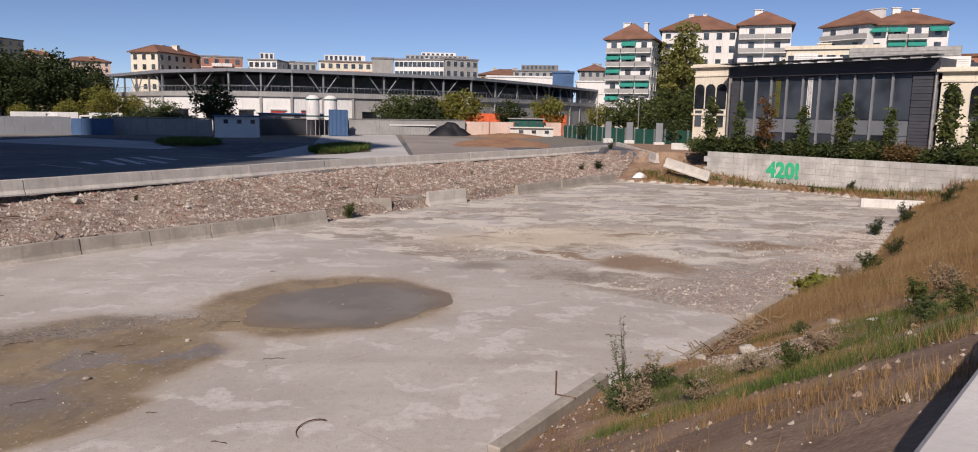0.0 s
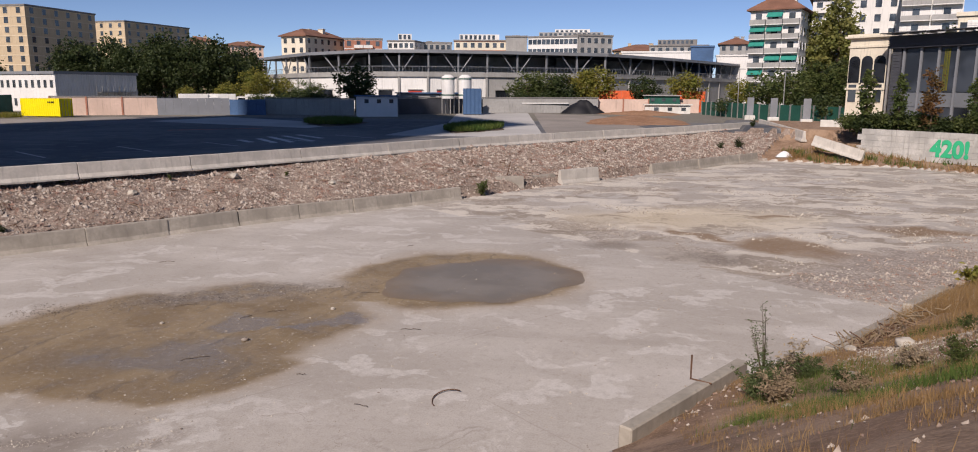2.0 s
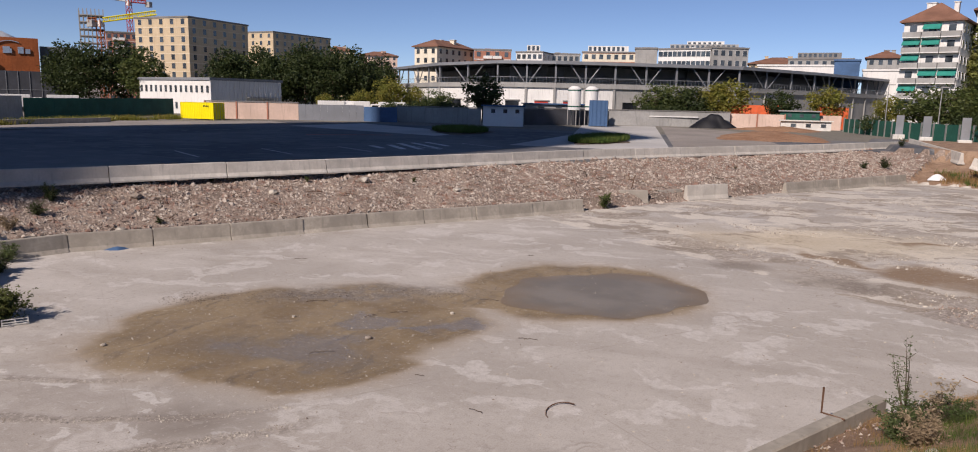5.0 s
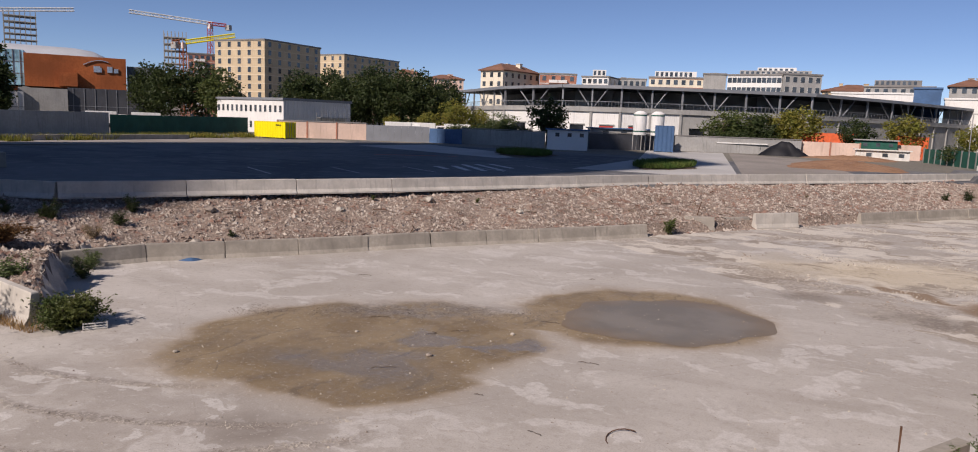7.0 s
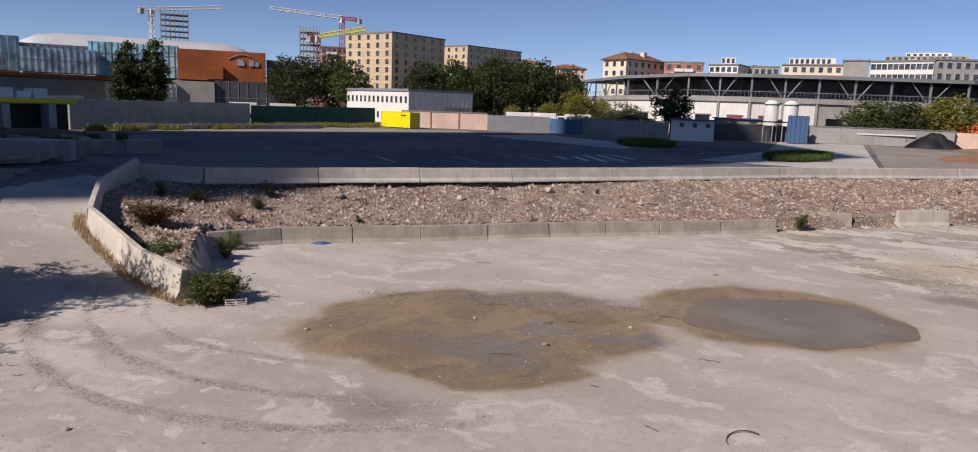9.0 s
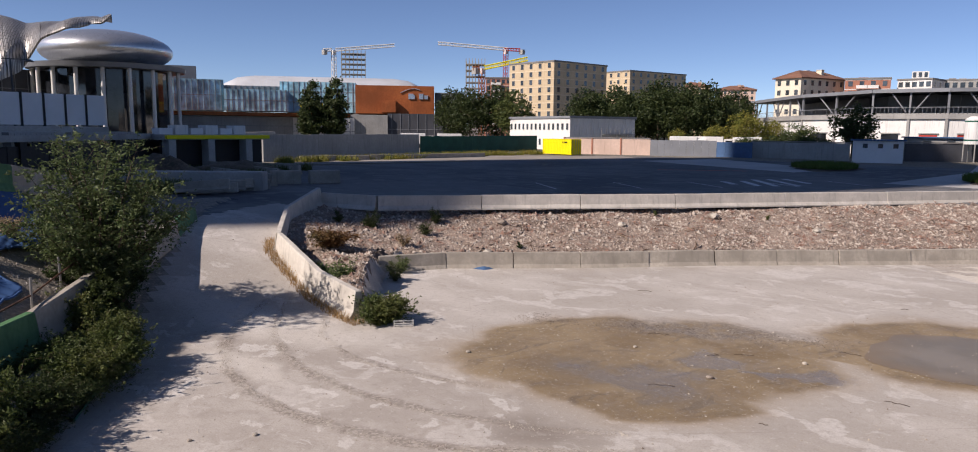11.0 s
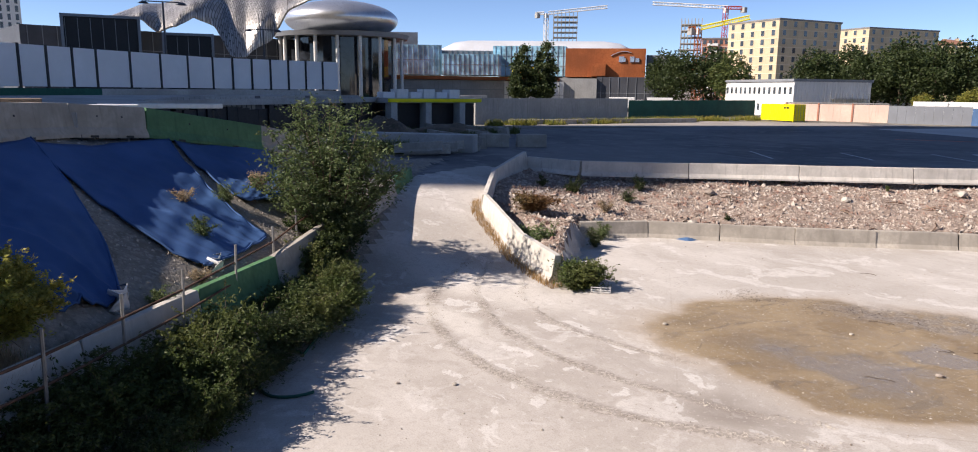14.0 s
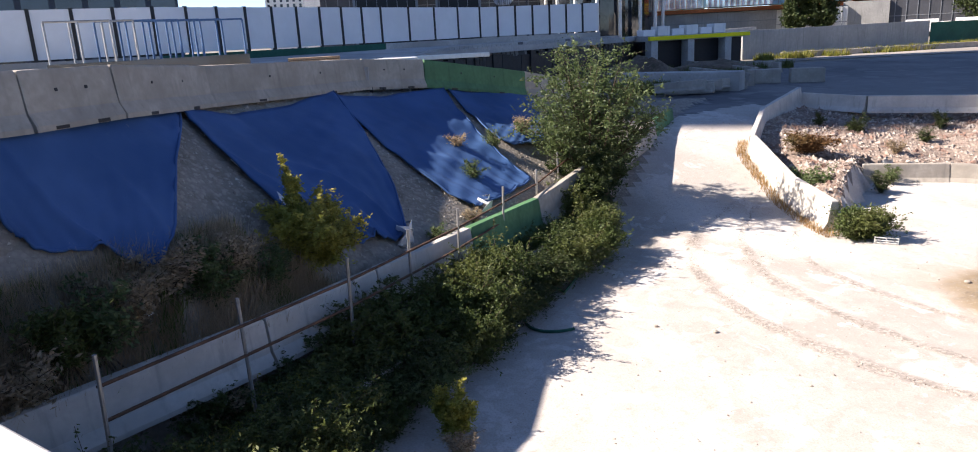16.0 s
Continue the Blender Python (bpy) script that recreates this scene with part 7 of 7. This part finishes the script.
blades("green_weeds", "low green weeds among the brushwood", 16000, (5,), (-14.0, -7, -7.5, -1), "grass", 0.3, 174, lambda x, y, r: (waves(x, y, 1.6, 174) + r.uniform(-0.25, 0.25, x.shape) > 0.3) & (land(x, y)[0] < 3.1), 0.008)
blades("ramp_head_weeds", "tall dark weeds behind the ramp head", 9000, (3,), (-66, -42, 14, 36), "leafmid", 0.8, 175, lambda x, y, r: (waves(x, y, 6, 175) > 0.25) & (along(x, y, ((-44, 16), (-62, 34)))[0] > 0), 0.04)
blades("lot_weeds", "yellowish weeds along the foot of the long wall", 9000, (3,), (-90, -70, 40, 92), "leafyellow", 0.75, 75, lambda x, y, r: (np.abs(x + 79.5 + 0.16 * (y - 44)) < 1.6) & (waves(x, y, 9, 75) > -0.2), 0.05)
blades("lot_weeds", "weeds on the earth strip of the lot", 9000, (3,), (-46, -26, 68, 98), "grass", 0.5, 76, lambda x, y, r: ((x + 36) * 0.91 + (y - 86) * 0.41) ** 2 / 12 + ((y - 86) * 0.91 - (x + 36) * 0.41) ** 2 / 50 < 1, 0.04, 0.2)
blades("lot_weeds", "green grass on the pale yard", 9000, (3,), (-20, -12, 68, 88), "grass", 0.5, 77, lambda x, y, r: ((x + 16.5) / 2.8) ** 2 + ((y - 78) / 8) ** 2 < 1, 0.04, 0.15)
blades("ramp_weeds", "dry weeds at the barrier's foot on the ramp", 1500, (0,), (-29, -19.5, 11.5, 14.5), "straw", 0.3, 78, lambda x, y, r: np.abs(y - np.interp(-x, (20.2, 23.2, 28, 31.5), (12.5, 12.75, 13.6, 15.8))) < 0.22, 0.01)


# ---- rubble and stones ----
def stones(name, label, n, region, box_, lo, hi, mat, seed, mask=None, lift=0.0, kind="stuff"):
    r = np.random.RandomState(seed)
    x, y = r.uniform(box_[0], box_[1], n * 8), r.uniform(box_[2], box_[3], n * 8)
    z, reg = land(x, y)
    keep = np.isin(reg, region)
    if mask is not None:
        keep &= mask(x, y, r)
    x, y, z = x[keep][:n], y[keep][:n], z[keep][:n] + lift
    k = len(x)
    s = lo + (hi - lo) * r.uniform(0, 1, k) ** 3
    octa = np.array(((1, 0, 0), (0, 1, 0), (-1, 0, 0), (0, -1, 0), (0, 0, 1), (0, 0, -1)), float)
    v = octa[None] * r.uniform(0.55, 1.1, (k, 6, 1)) + r.normal(size=(k, 6, 3)) * 0.16
    v = v * s[:, None, None] * r.uniform(0.6, 1.3, (k, 1, 3)) + np.stack([x, y, z], -1)[:, None]
    f = ((0, 1, 4), (1, 2, 4), (2, 3, 4), (3, 0, 4), (1, 0, 5), (2, 1, 5), (3, 2, 5), (0, 3, 5))
    return tagged(new(name, fast(name, v[:, np.array(f).ravel()], 3, mat)), label, "stones", kind=kind)


def stone_material(name, a, b, c):
    m = Nodes(name, 0.95)
    k = m.ramp(m.noise(3.1, 2), 0.4, 0.6)
    tone = m.mix(k, a, b)
    tone = m.mix(m.ramp(m.noise(1.7, 3), 0.5, 0.62), tone, c)
    m.bump(m.noise(30, 4), 0.4, 0.01)
    return m.done(tone)


MAT["rubblestone"] = stone_material("rubble_stones", (0.25, 0.195, 0.16), (0.44, 0.385, 0.33), (0.22, 0.135, 0.105))
MAT["darkstone"] = stone_material("dark_grit", (0.13, 0.11, 0.09), (0.24, 0.21, 0.18), (0.1, 0.08, 0.065))
MAT["greystone"] = stone_material("grey_stones", (0.3, 0.27, 0.23), (0.46, 0.42, 0.36), (0.22, 0.18, 0.15))
stones("rubble", "broken brick and concrete rubble on the slope", 30000, (2,), (-36, 14, 13, 88), 0.03, 0.15, "rubblestone", 81)
stones("rubble", "small chips of brick and mortar on the slope", 42000, (2,), (-36, 14, 13, 88), 0.018, 0.07, "rubblestone", 181)
stones("rubble", "ridge of clods and stones below the upper barriers", 5000, (2, 3), (-36, 10, 18, 86), 0.03, 0.2, "rubblestone", 182, lambda x, y, r: np.abs(along(x, y, [(v.x, v.y) for v in UPPER[1:]])[0] + 0.55) < 0.3 + 0.3 * waves(x, y, 3, 182))
stones("gravel", "ridges of grit along the wheel tracks", 16000, (0,), (-24, -8, 5, 12), 0.006, 0.026, "greystone", 183, lambda x, y, r: np.min([np.abs(np.hypot(x - cx, y - cy) - rr + 0.15 * waves(x, y, 2, 183)) + r.uniform(-0.06, 0.16, x.shape) - w * 0.5 for cx, cy, rr, w in TRACKS], 0) < 0)
stones("gravel", "loose gravel strewn over the far slab", 9000, (0,), (-4, 28, 22, 60), 0.015, 0.07, "greystone", 82, lambda x, y, r: (waves(x, y, 7, 82) > 0.25) & (0.75 * x + 0.66 * y > 21))
stones("gravel", "grit scattered over the slab and ramp", 5000, (0,), (-34, 6, 1, 30), 0.01, 0.035, "greystone", 83)
stones("gravel", "pebbles over the gravel bank", 6000, (5,), (-30, -8, -7, 9), 0.015, 0.06, "greystone", 84)
stones("gravel", "clods and stones on the grass bank", 7000, (4, 7), (1, 34, 3, 70), 0.008, 0.05, "rubblestone", 85)
stones("gravel", "broken stone heaped along the slab's edge", 1200, (4,), (1, 16, 11, 30), 0.015, 0.085, "rubblestone", 86, lambda x, y, r: np.abs(along(x, y, KERB)[0]) < 0.8)
stones("gravel", "pale stony patch on the grass bank", 3500, (4,), (3, 8, 10, 17), 0.008, 0.032, "greystone", 87, lambda x, y, r: ((x - 5.2) / 1.3) ** 2 + ((y - 13.4) / 1.7) ** 2 + r.uniform(-0.5, 0.5, x.shape) < 0.8)
stones("gravel", "loose gravel on the slab by the kerb", 9000, (0,), (0, 24, 16, 42), 0.012, 0.06, "rubblestone", 88, lambda x, y, r: (0.624 * x + 0.782 * y > 22.7) & (np.abs(along(x, y, KERB)[0]) < 3.2 + 2.2 * waves(x, y, 4, 88) + r.uniform(-1, 1, x.shape)))
stones("gravel", "dark gravel crust on the mud's rim", 4500, (0,), (-17, -8, 16, 24), 0.006, 0.028, "darkstone", 89, lambda x, y, r: np.abs(y - 19.7 - 0.55 * (x + 12.3) + 0.5 * waves(x, y, 2, 89)) < 0.55 + r.uniform(-0.4, 0.4, x.shape))


def boulder(name, label, c, s, mat, seed, squash=0.6):
    bm = bmesh.new()
    bmesh.ops.create_icosphere(bm, subdivisions=2, radius=s)
    for v in bm.verts:
        v.co *= 1 + 0.35 * noise.noise(v.co * 2.3 / s + Vector((seed, 0, 0)))
        v.co.z *= squash
    return solid(name, bm, mat, label, "stone", "loose stones", m=pose(c[0], c[1], height(c[0], c[1]) + s * squash * 0.55, 0, 0, seed * 40))


for k, (x, y, s) in enumerate(((-9.3, 16.4, 0.09), (-8.2, 19.4, 0.07), (-15.0, 13.2, 0.07), (-12.2, 17.2, 0.06), (-26.5, 25.5, 0.25), (-22.7, 30.4, 0.22), (-24.7, 22.9, 0.24), (-16.0, 38.0, 0.22), (4.6, 15.3, 0.12), (5.3, 14.5, 0.18), (3.9, 12.6, 0.1), (7.6, 15.8, 0.15), (-20.4, 35.3, 0.3), (-13.6, 6.2, 0.06), (-14.2, 5.1, 0.05), (2.6, 11.2, 0.09))):
    boulder("stone", "loose pale stone lying on the ground", (x, y), s, "greystone", k + 1)


# ---- puddles ----
def pool(c, rx, ry, turn, seed, label):
    bm = bmesh.new()
    mid = bm.verts.new((0, 0, 0))
    ring = []
    for k in range(64):
        t = 2 * math.pi * k / 64
        w = 1 + 0.09 * math.sin(2 * t + seed) + 0.06 * math.sin(5 * t + seed * 3) + 0.03 * math.sin(11 * t + seed)
        ring.append(bm.verts.new((rx * w * math.cos(t), ry * w * math.sin(t), 0)))
    for k in range(64):
        bm.faces.new((mid, ring[k], ring[(k + 1) % 64]))
    return solid("puddle", bm, "water", label, "puddle", "puddles", m=Matrix.Translation((c[0], c[1], 0.006)) @ Matrix.Rotation(turn, 4, "Z"))


for k, (x, y, rx, ry, turn) in enumerate(POOLS):
    pool((x, y), rx, ry, turn, k + 1, "shallow grey puddle with a muddy rim" if k == 0 else "thin film of water on brown mud")


# ---- blue sheeting ----
def tarp(name, label, tl, tr, bl, br, lm, rm, seed):
    """A sheet laid over the bank, sagging into folds."""
    r = random.Random(seed)
    NU, NV = 60, 44
    xy = np.zeros((NV, NU, 2))
    for j in range(NV):
        v = j / (NV - 1)
        q = lambda a, m_, b: np.array(a) * (1 - v) * (1 - 2 * v) + np.array(m_) * 4 * v * (1 - v) + np.array(b) * v * (2 * v - 1)
        a, b = q(tl, lm, bl), q(tr, rm, br)
        for i in range(NU):
            u = i / (NU - 1)
            xy[j, i] = a + (b - a) * u
            xy[j, i] += 0.05 * math.sin(9 * v + seed) * (u in (0, 1))
    z, _ = land(xy[..., 0], xy[..., 1])
    u, v = np.meshgrid(np.linspace(0, 1, NU), np.linspace(0, 1, NV))
    ph = [r.uniform(0, 6.28) for _ in range(6)]
    # long creases that run from the upper corner and gather at the hem, small puckers, a rolled edge
    fan = np.arctan2(v + 0.12, u + 0.25)
    wav = 0.25 * np.sin(5 * v + ph[3]) + 0.2 * np.sin(7 * u + ph[4])
    crease = 1 - np.abs(np.sin(fan * 9 + wav + ph[0]))
    fold = 0.17 * crease ** 3 * np.clip(v * 1.6 - 0.15, 0, 1) + 0.05 * np.abs(np.sin(fan * 23 + 2 * wav + ph[1])) * v + 0.06 * np.sin(u * 7 + v * 5 + ph[2])
    pucker = 0.012 * np.sin(u * 61 - v * 13 + ph[1]) * v + 0.012 * np.sin(v * 47 + u * 17 + ph[3])
    fold = fold * (0.4 if seed > 2 else 1.0)
    edge = np.exp(-((u) / 0.04) ** 2) + np.exp(-((1 - u) / 0.04) ** 2) + np.exp(-((1 - v) / 0.04) ** 2)
    z = z + 0.1 + fold + pucker + 0.05 * edge * np.abs(np.sin(v * 14 + u * 9 + ph[4]))
    vs = np.concatenate([xy, z[..., None]], -1).reshape(-1, 3)
    fs = [(j * NU + i, j * NU + i + 1, (j + 1) * NU + i + 1, (j + 1) * NU + i) for j in range(NV - 1) for i in range(NU - 1)]
    top = thing(name, Matrix.Identity(4), label, "tarpaulin", "blue sheets on the bank")
    ob = new("sheet", raw("sheet", vs.tolist(), fs, "tarp", smooth=True))
    ob.parent = top
    mod = ob.modifiers.new("thick", "SOLIDIFY")
    mod.thickness = 0.012
    grid = vs.reshape(NV, NU, 3)
    for line in (grid[-1], grid[:, -1], grid[:, 0]):
        bm = bmesh.new()
        tube(bm, line[::3], 0.033)
        part("hem", bm, "tarp", top, "rolled blue edge", smooth=True)
    if seed in (2, 3):
        # the pale underside of a torn corner, turned over
        bm = bmesh.new()
        c, w = Vector(grid[-1, -6 if seed == 2 else 8]), 0.34
        rows = [[bm.verts.new(c + Vector((w * (i / 6 - 0.5) * 2, 0.2 * math.sin(i * 1.3 + j), 0.1 - 0.5 * j / 5 + 0.07 * math.sin(i * 2.1 + j * 1.7)))) for i in range(7)] for j in range(6)]
        for ra, rb in zip(rows, rows[1:]):
            for i in range(6):
                bm.faces.new((ra[i], ra[i + 1], rb[i + 1], rb[i]))
        part("torn_flap", bm, "panel", top, "pale torn underside of the sheet", smooth=True).modifiers.new("thick", "SOLIDIFY").thickness = 0.01
    return top


tarp("tarpaulin", "blue tarpaulin creased over the gravel bank", (-12.6, -7.3), (-16.8, -4.95), (-11.15, -5.95), (-12.2, -4.4), (-11.6, -6.7), (-13.9, -4.35), 1)
tarp("tarpaulin", "blue tarpaulin with a torn lower corner", (-17.0, -4.9), (-23.1, -2.1), (-15.35, -1.25), (-16.5, -0.1), (-15.55, -3.3), (-19.8, -0.78), 2)
tarp("tarpaulin", "blue tarpaulin folded over the barrier", (-22.9, -2.1), (-27.3, 1.6), (-18.9, 1.75), (-21.8, 3.8), (-20.3, -0.2), (-24.0, 2.6), 3)
tarp("tarpaulin", "narrow blue tarpaulin behind the bush", (-27.3, 1.85), (-31.0, 5.6), (-24.3, 3.9), (-25.6, 5.1), (-24.6, 3.0), (-28.2, 5.3), 4)
bm = bmesh.new()
box(bm, 0, 3.6, -0.1, 0.1, 0, 0.06, bevel=0.02)
a, b = Vector((-16.0, -3.75, height(-16.0, -3.75) + 0.1)), Vector((-15.25, -2.2, height(-15.25, -2.2) + 0.1))
solid("plank", bm, "panel", "pale plank weighing down the sheet", "plank", m=Matrix.Translation(a) @ (b - a).to_track_quat("X", "Z").to_matrix().to_4x4() @ Matrix.Diagonal(((b - a).length / 3.6, 1, 1, 1)))


# ---- fence of pipes below the sheeting ----
def rail_fence():
    top = thing("pipe_fence", Matrix.Identity(4), "rusty pipe fence leaning along the barriers", "fence")
    line = [Vector((x, y, z)) for x, y, z in ((-9.0, -4.3, 2.2), (-12.7, -1.3, 2.15), (-16.1, 1.0, 2.1), (-20.7, 3.75, 2.05), (-24.7, 6.0, 2.3))]
    for a, b in zip(line, line[1:]):
        n = max(1, round((b - a).length / 2.3))
        for k in range(n):
            p = a.lerp(b, k / n)
            bm = bmesh.new()
            lean = Vector((random.uniform(-0.06, 0.06), random.uniform(-0.06, 0.06), 0))
            rod(bm, (p.x, p.y, p.z - 1.5), p + lean + Vector((0, 0, 0.45)), 0.032, sides=6)
            part("post", bm, "steel", top)
        for dz in (0.0, -0.5):
            bm = bmesh.new()
            rod(bm, a + Vector((0, 0, dz)), b + Vector((0, 0, dz)), 0.026, sides=6)
            part("rail", bm, "rust", top)
    return top


rail_fence()


# ---- small things ----
def bent(name, label, pts, r, mat, category, sides=5):
    bm = bmesh.new()
    tube(bm, pts, r, sides)
    return solid(name, bm, mat, label, category)


bent("rebar", "bent rusty reinforcing bar standing in the kerb", ((1.9, 14.75, 0.45), (1.5, 14.9, 0.47), (1.5, 14.9, 0.98)), 0.022, "rust", "rebar")
bent("rebar", "thin rusty bar standing in rubble", ((-7.9, 47.1, 0.2), (-7.6, 47.4, 1.7)), 0.03, "rust", "rebar")
hose = [(-17.9 + 0.1 * math.sin(k), 3.7 - 0.12 * k + 0.3 * math.sin(k * 0.55), 0.03) for k in range(4)]
loop = [(-15.9 + 1.5 * math.cos(t), 3.0 + 0.75 * math.sin(t) + 0.12 * math.sin(3 * t), 0.03) for t in np.linspace(2.2, 6.6, 26)]
bent("hose", "dark green hose looped on the ramp", [(-18.3, 4.6, 0.12), (-17.6, 4.1, 0.05)] + loop, 0.035, "fence", "hose")
sr = random.Random(4)
for k in range(10):
    x, y = sr.choice(((sr.uniform(-9, 0), sr.uniform(11, 19)), (sr.uniform(-14, -4), sr.uniform(14, 19)), (sr.uniform(-20, -8), sr.uniform(20, 30))))
    t, n = sr.uniform(-0.3, 1.2), sr.uniform(0.2, 0.6)
    pts = [(x + math.cos(t + 0.25 * j * sr.uniform(-1, 1)) * n * j / 4, y + math.sin(t) * n * j / 4, 0.015 + 0.02 * (j % 2)) for j in range(5)]
    bent("twig", "dry dark twig lying on the slab", pts, 0.007, "bark", "twig", 4)
bent("wire", "bent dark wire lying on the slab", [(-3.35 + 0.35 * math.cos(t), 13.9 + 0.45 * math.sin(t), 0.02 + 0.03 * math.sin(t)) for t in np.linspace(1.2, 4.0, 9)], 0.013, "rust", "wire")
for k in range(60):
    f = sr.uniform(0, 1)
    x, y = -27 + 24 * f + sr.gauss(0, 1.2), 22.5 + 35 * f + sr.gauss(0, 1.2)
    t, n, z = sr.uniform(0, 3.1), sr.uniform(0.3, 1.1), height(x, y)
    if land(np.array([x]), np.array([y]))[1][0] == 2:
        bent("twig", "dead brown stalk lying on the rubble", [(x, y, z + 0.08), (x + math.cos(t) * n / 2, y + math.sin(t) * n / 2, height(x + math.cos(t) * n / 2, y + math.sin(t) * n / 2) + sr.uniform(0.08, 0.25)), (x + math.cos(t + 0.3) * n, y + math.sin(t + 0.3) * n, height(x + math.cos(t + 0.3) * n, y + math.sin(t + 0.3) * n) + 0.06)], sr.uniform(0.012, 0.024), sr.choice(("bark", "wood", "rust")), "twig", 4)
# brushwood and boards by the kerb
for k in range(90):
    f = sr.uniform(0, 1)
    x, y = 4.7 + 2.4 * f + sr.gauss(0.25, 0.25), 16.7 + 3.0 * f + sr.gauss(-0.25, 0.25)
    t, n = sr.uniform(0, 3.1), sr.uniform(0.2, 0.65)
    z = max(height(x, y), 0.12) + sr.uniform(0.02, 0.22)
    bent("branch", "dry broken branch in a brushwood heap", [(x, y, z), (x + math.cos(t) * n / 2, y + math.sin(t) * n / 2, z + sr.uniform(-0.1, 0.15)), (x + math.cos(t + 0.3) * n, y + math.sin(t + 0.3) * n, z + sr.uniform(-0.15, 0.2))], sr.uniform(0.006, 0.02), sr.choice(("wood", "brush", "rust", "brush")), "branch", 5)
# kerb walls along the slab
for p, q, h, lab in (((0.2, 12.4), (2.7, 16.3), 0.46, "low stained concrete wall at the slab's edge"), ((5.0, 18.3), (9.6, 24.1), 0.2, "low concrete kerb along the slab"), ((7.9, 21.9), (9.7, 24.2), 0.42, "upright concrete kerb end"), ((13.4, 27.6), (15.1, 29.6), 0.55, "striped concrete kerb block"), ((24.0, 44.0), (26.4, 47.8), 0.3, "half-buried concrete kerb"), ((26.6, 53.8), (30.6, 52.6), 0.62, "white concrete block lying at the slab's corner")):
    bm = bmesh.new()
    p, q = Vector((*p, 0)), Vector((*q, 0))
    box(bm, 0, (q - p).length, -0.14, 0.14, -0.1, h, bevel=0.03)
    solid("kerb", bm, "jersey_white" if "white" in lab else "jersey_old", lab, "kerb", m=frame_of(p, q))
# broken crate at the barrier's foot, white sack, litter
bm = bmesh.new()
for x in (0, 0.5, 1.0):
    box(bm, x, x + 0.06, 0, 0.05, 0, 0.45)
    box(bm, x, x + 0.06, 0.6, 0.65, 0, 0.35)
for z in (0.05, 0.2, 0.38):
    box(bm, 0, 1.06, -0.02, -0.002, z, z + 0.07)
box(bm, 0, 1.06, 0, 0.65, -0.002, 0.03)
solid("crate", bm, "jersey_white", "broken white crate on the slab", "crate", m=pose(-18.6, 13.2, 0.0, 0, 0, 55) @ Matrix.Diagonal((0.6, 0.6, 0.45, 1)))
heap("sack", "crumpled white sheet on the far slope", (13.9, 71.8), 0.8, 0.5, 0.5, "panel", 4, 20, "sack")
heap("litter", "crumpled blue rag at the barrier's foot", (-24.0, 22.0, 0), 0.5, 0.25, 0.12, "blue", 6, 50, "litter")
for k in range(8):
    x, y = (-11.0 - 0.5 * k, -4.9 + 0.35 * k) if k < 4 else (4.0 + 0.7 * k, 9.0 + 0.9 * k)
    bm = bmesh.new()
    box(bm, 0, 0.2, 0, 0.14, 0, 0.012)
    solid("litter", bm, "panel", "scrap of white litter on the bank", "litter", m=pose(x, y, height(x, y) + 0.03, 8, 5, k * 50))
# screens and small posts by the gate
for az, d in ((-8.4, 112), (-10.0, 106), (-12.2, 100)):
    top = thing("gate_post", Matrix.Translation(at(az, d, LOT)), "grey mesh panel in a white concrete foot", "barrier", "panels by the gate")
    bm = bmesh.new()
    box(bm, -0.7, 0.7, -0.35, 0.35, 0, 0.7, bevel=0.08)
    part("foot", bm, "jersey_white", top)
    bm = bmesh.new()
    box(bm, -0.45, 0.45, -0.04, 0.04, 0.7, 3.2)
    part("panel", bm, "midgrey", top)
for az, d, h in ((-7.5, 128, 7.5), (-10.6, 120, 7.0)):
    top = thing("street_lamp", Matrix.Translation(at(az, d, LOT)), "slim grey street lamp beyond the gate", "lamp", "street lamps")
    bm = bmesh.new()
    rod(bm, (0, 0, 0), (0, 0, h), 0.09, 0.06, 7)
    part("pole", bm, "steel", top)
    bm = bmesh.new()
    box(bm, -0.2, 0.9, -0.15, 0.15, h, h + 0.14)
    part("lamp_head", bm, "steel", top)
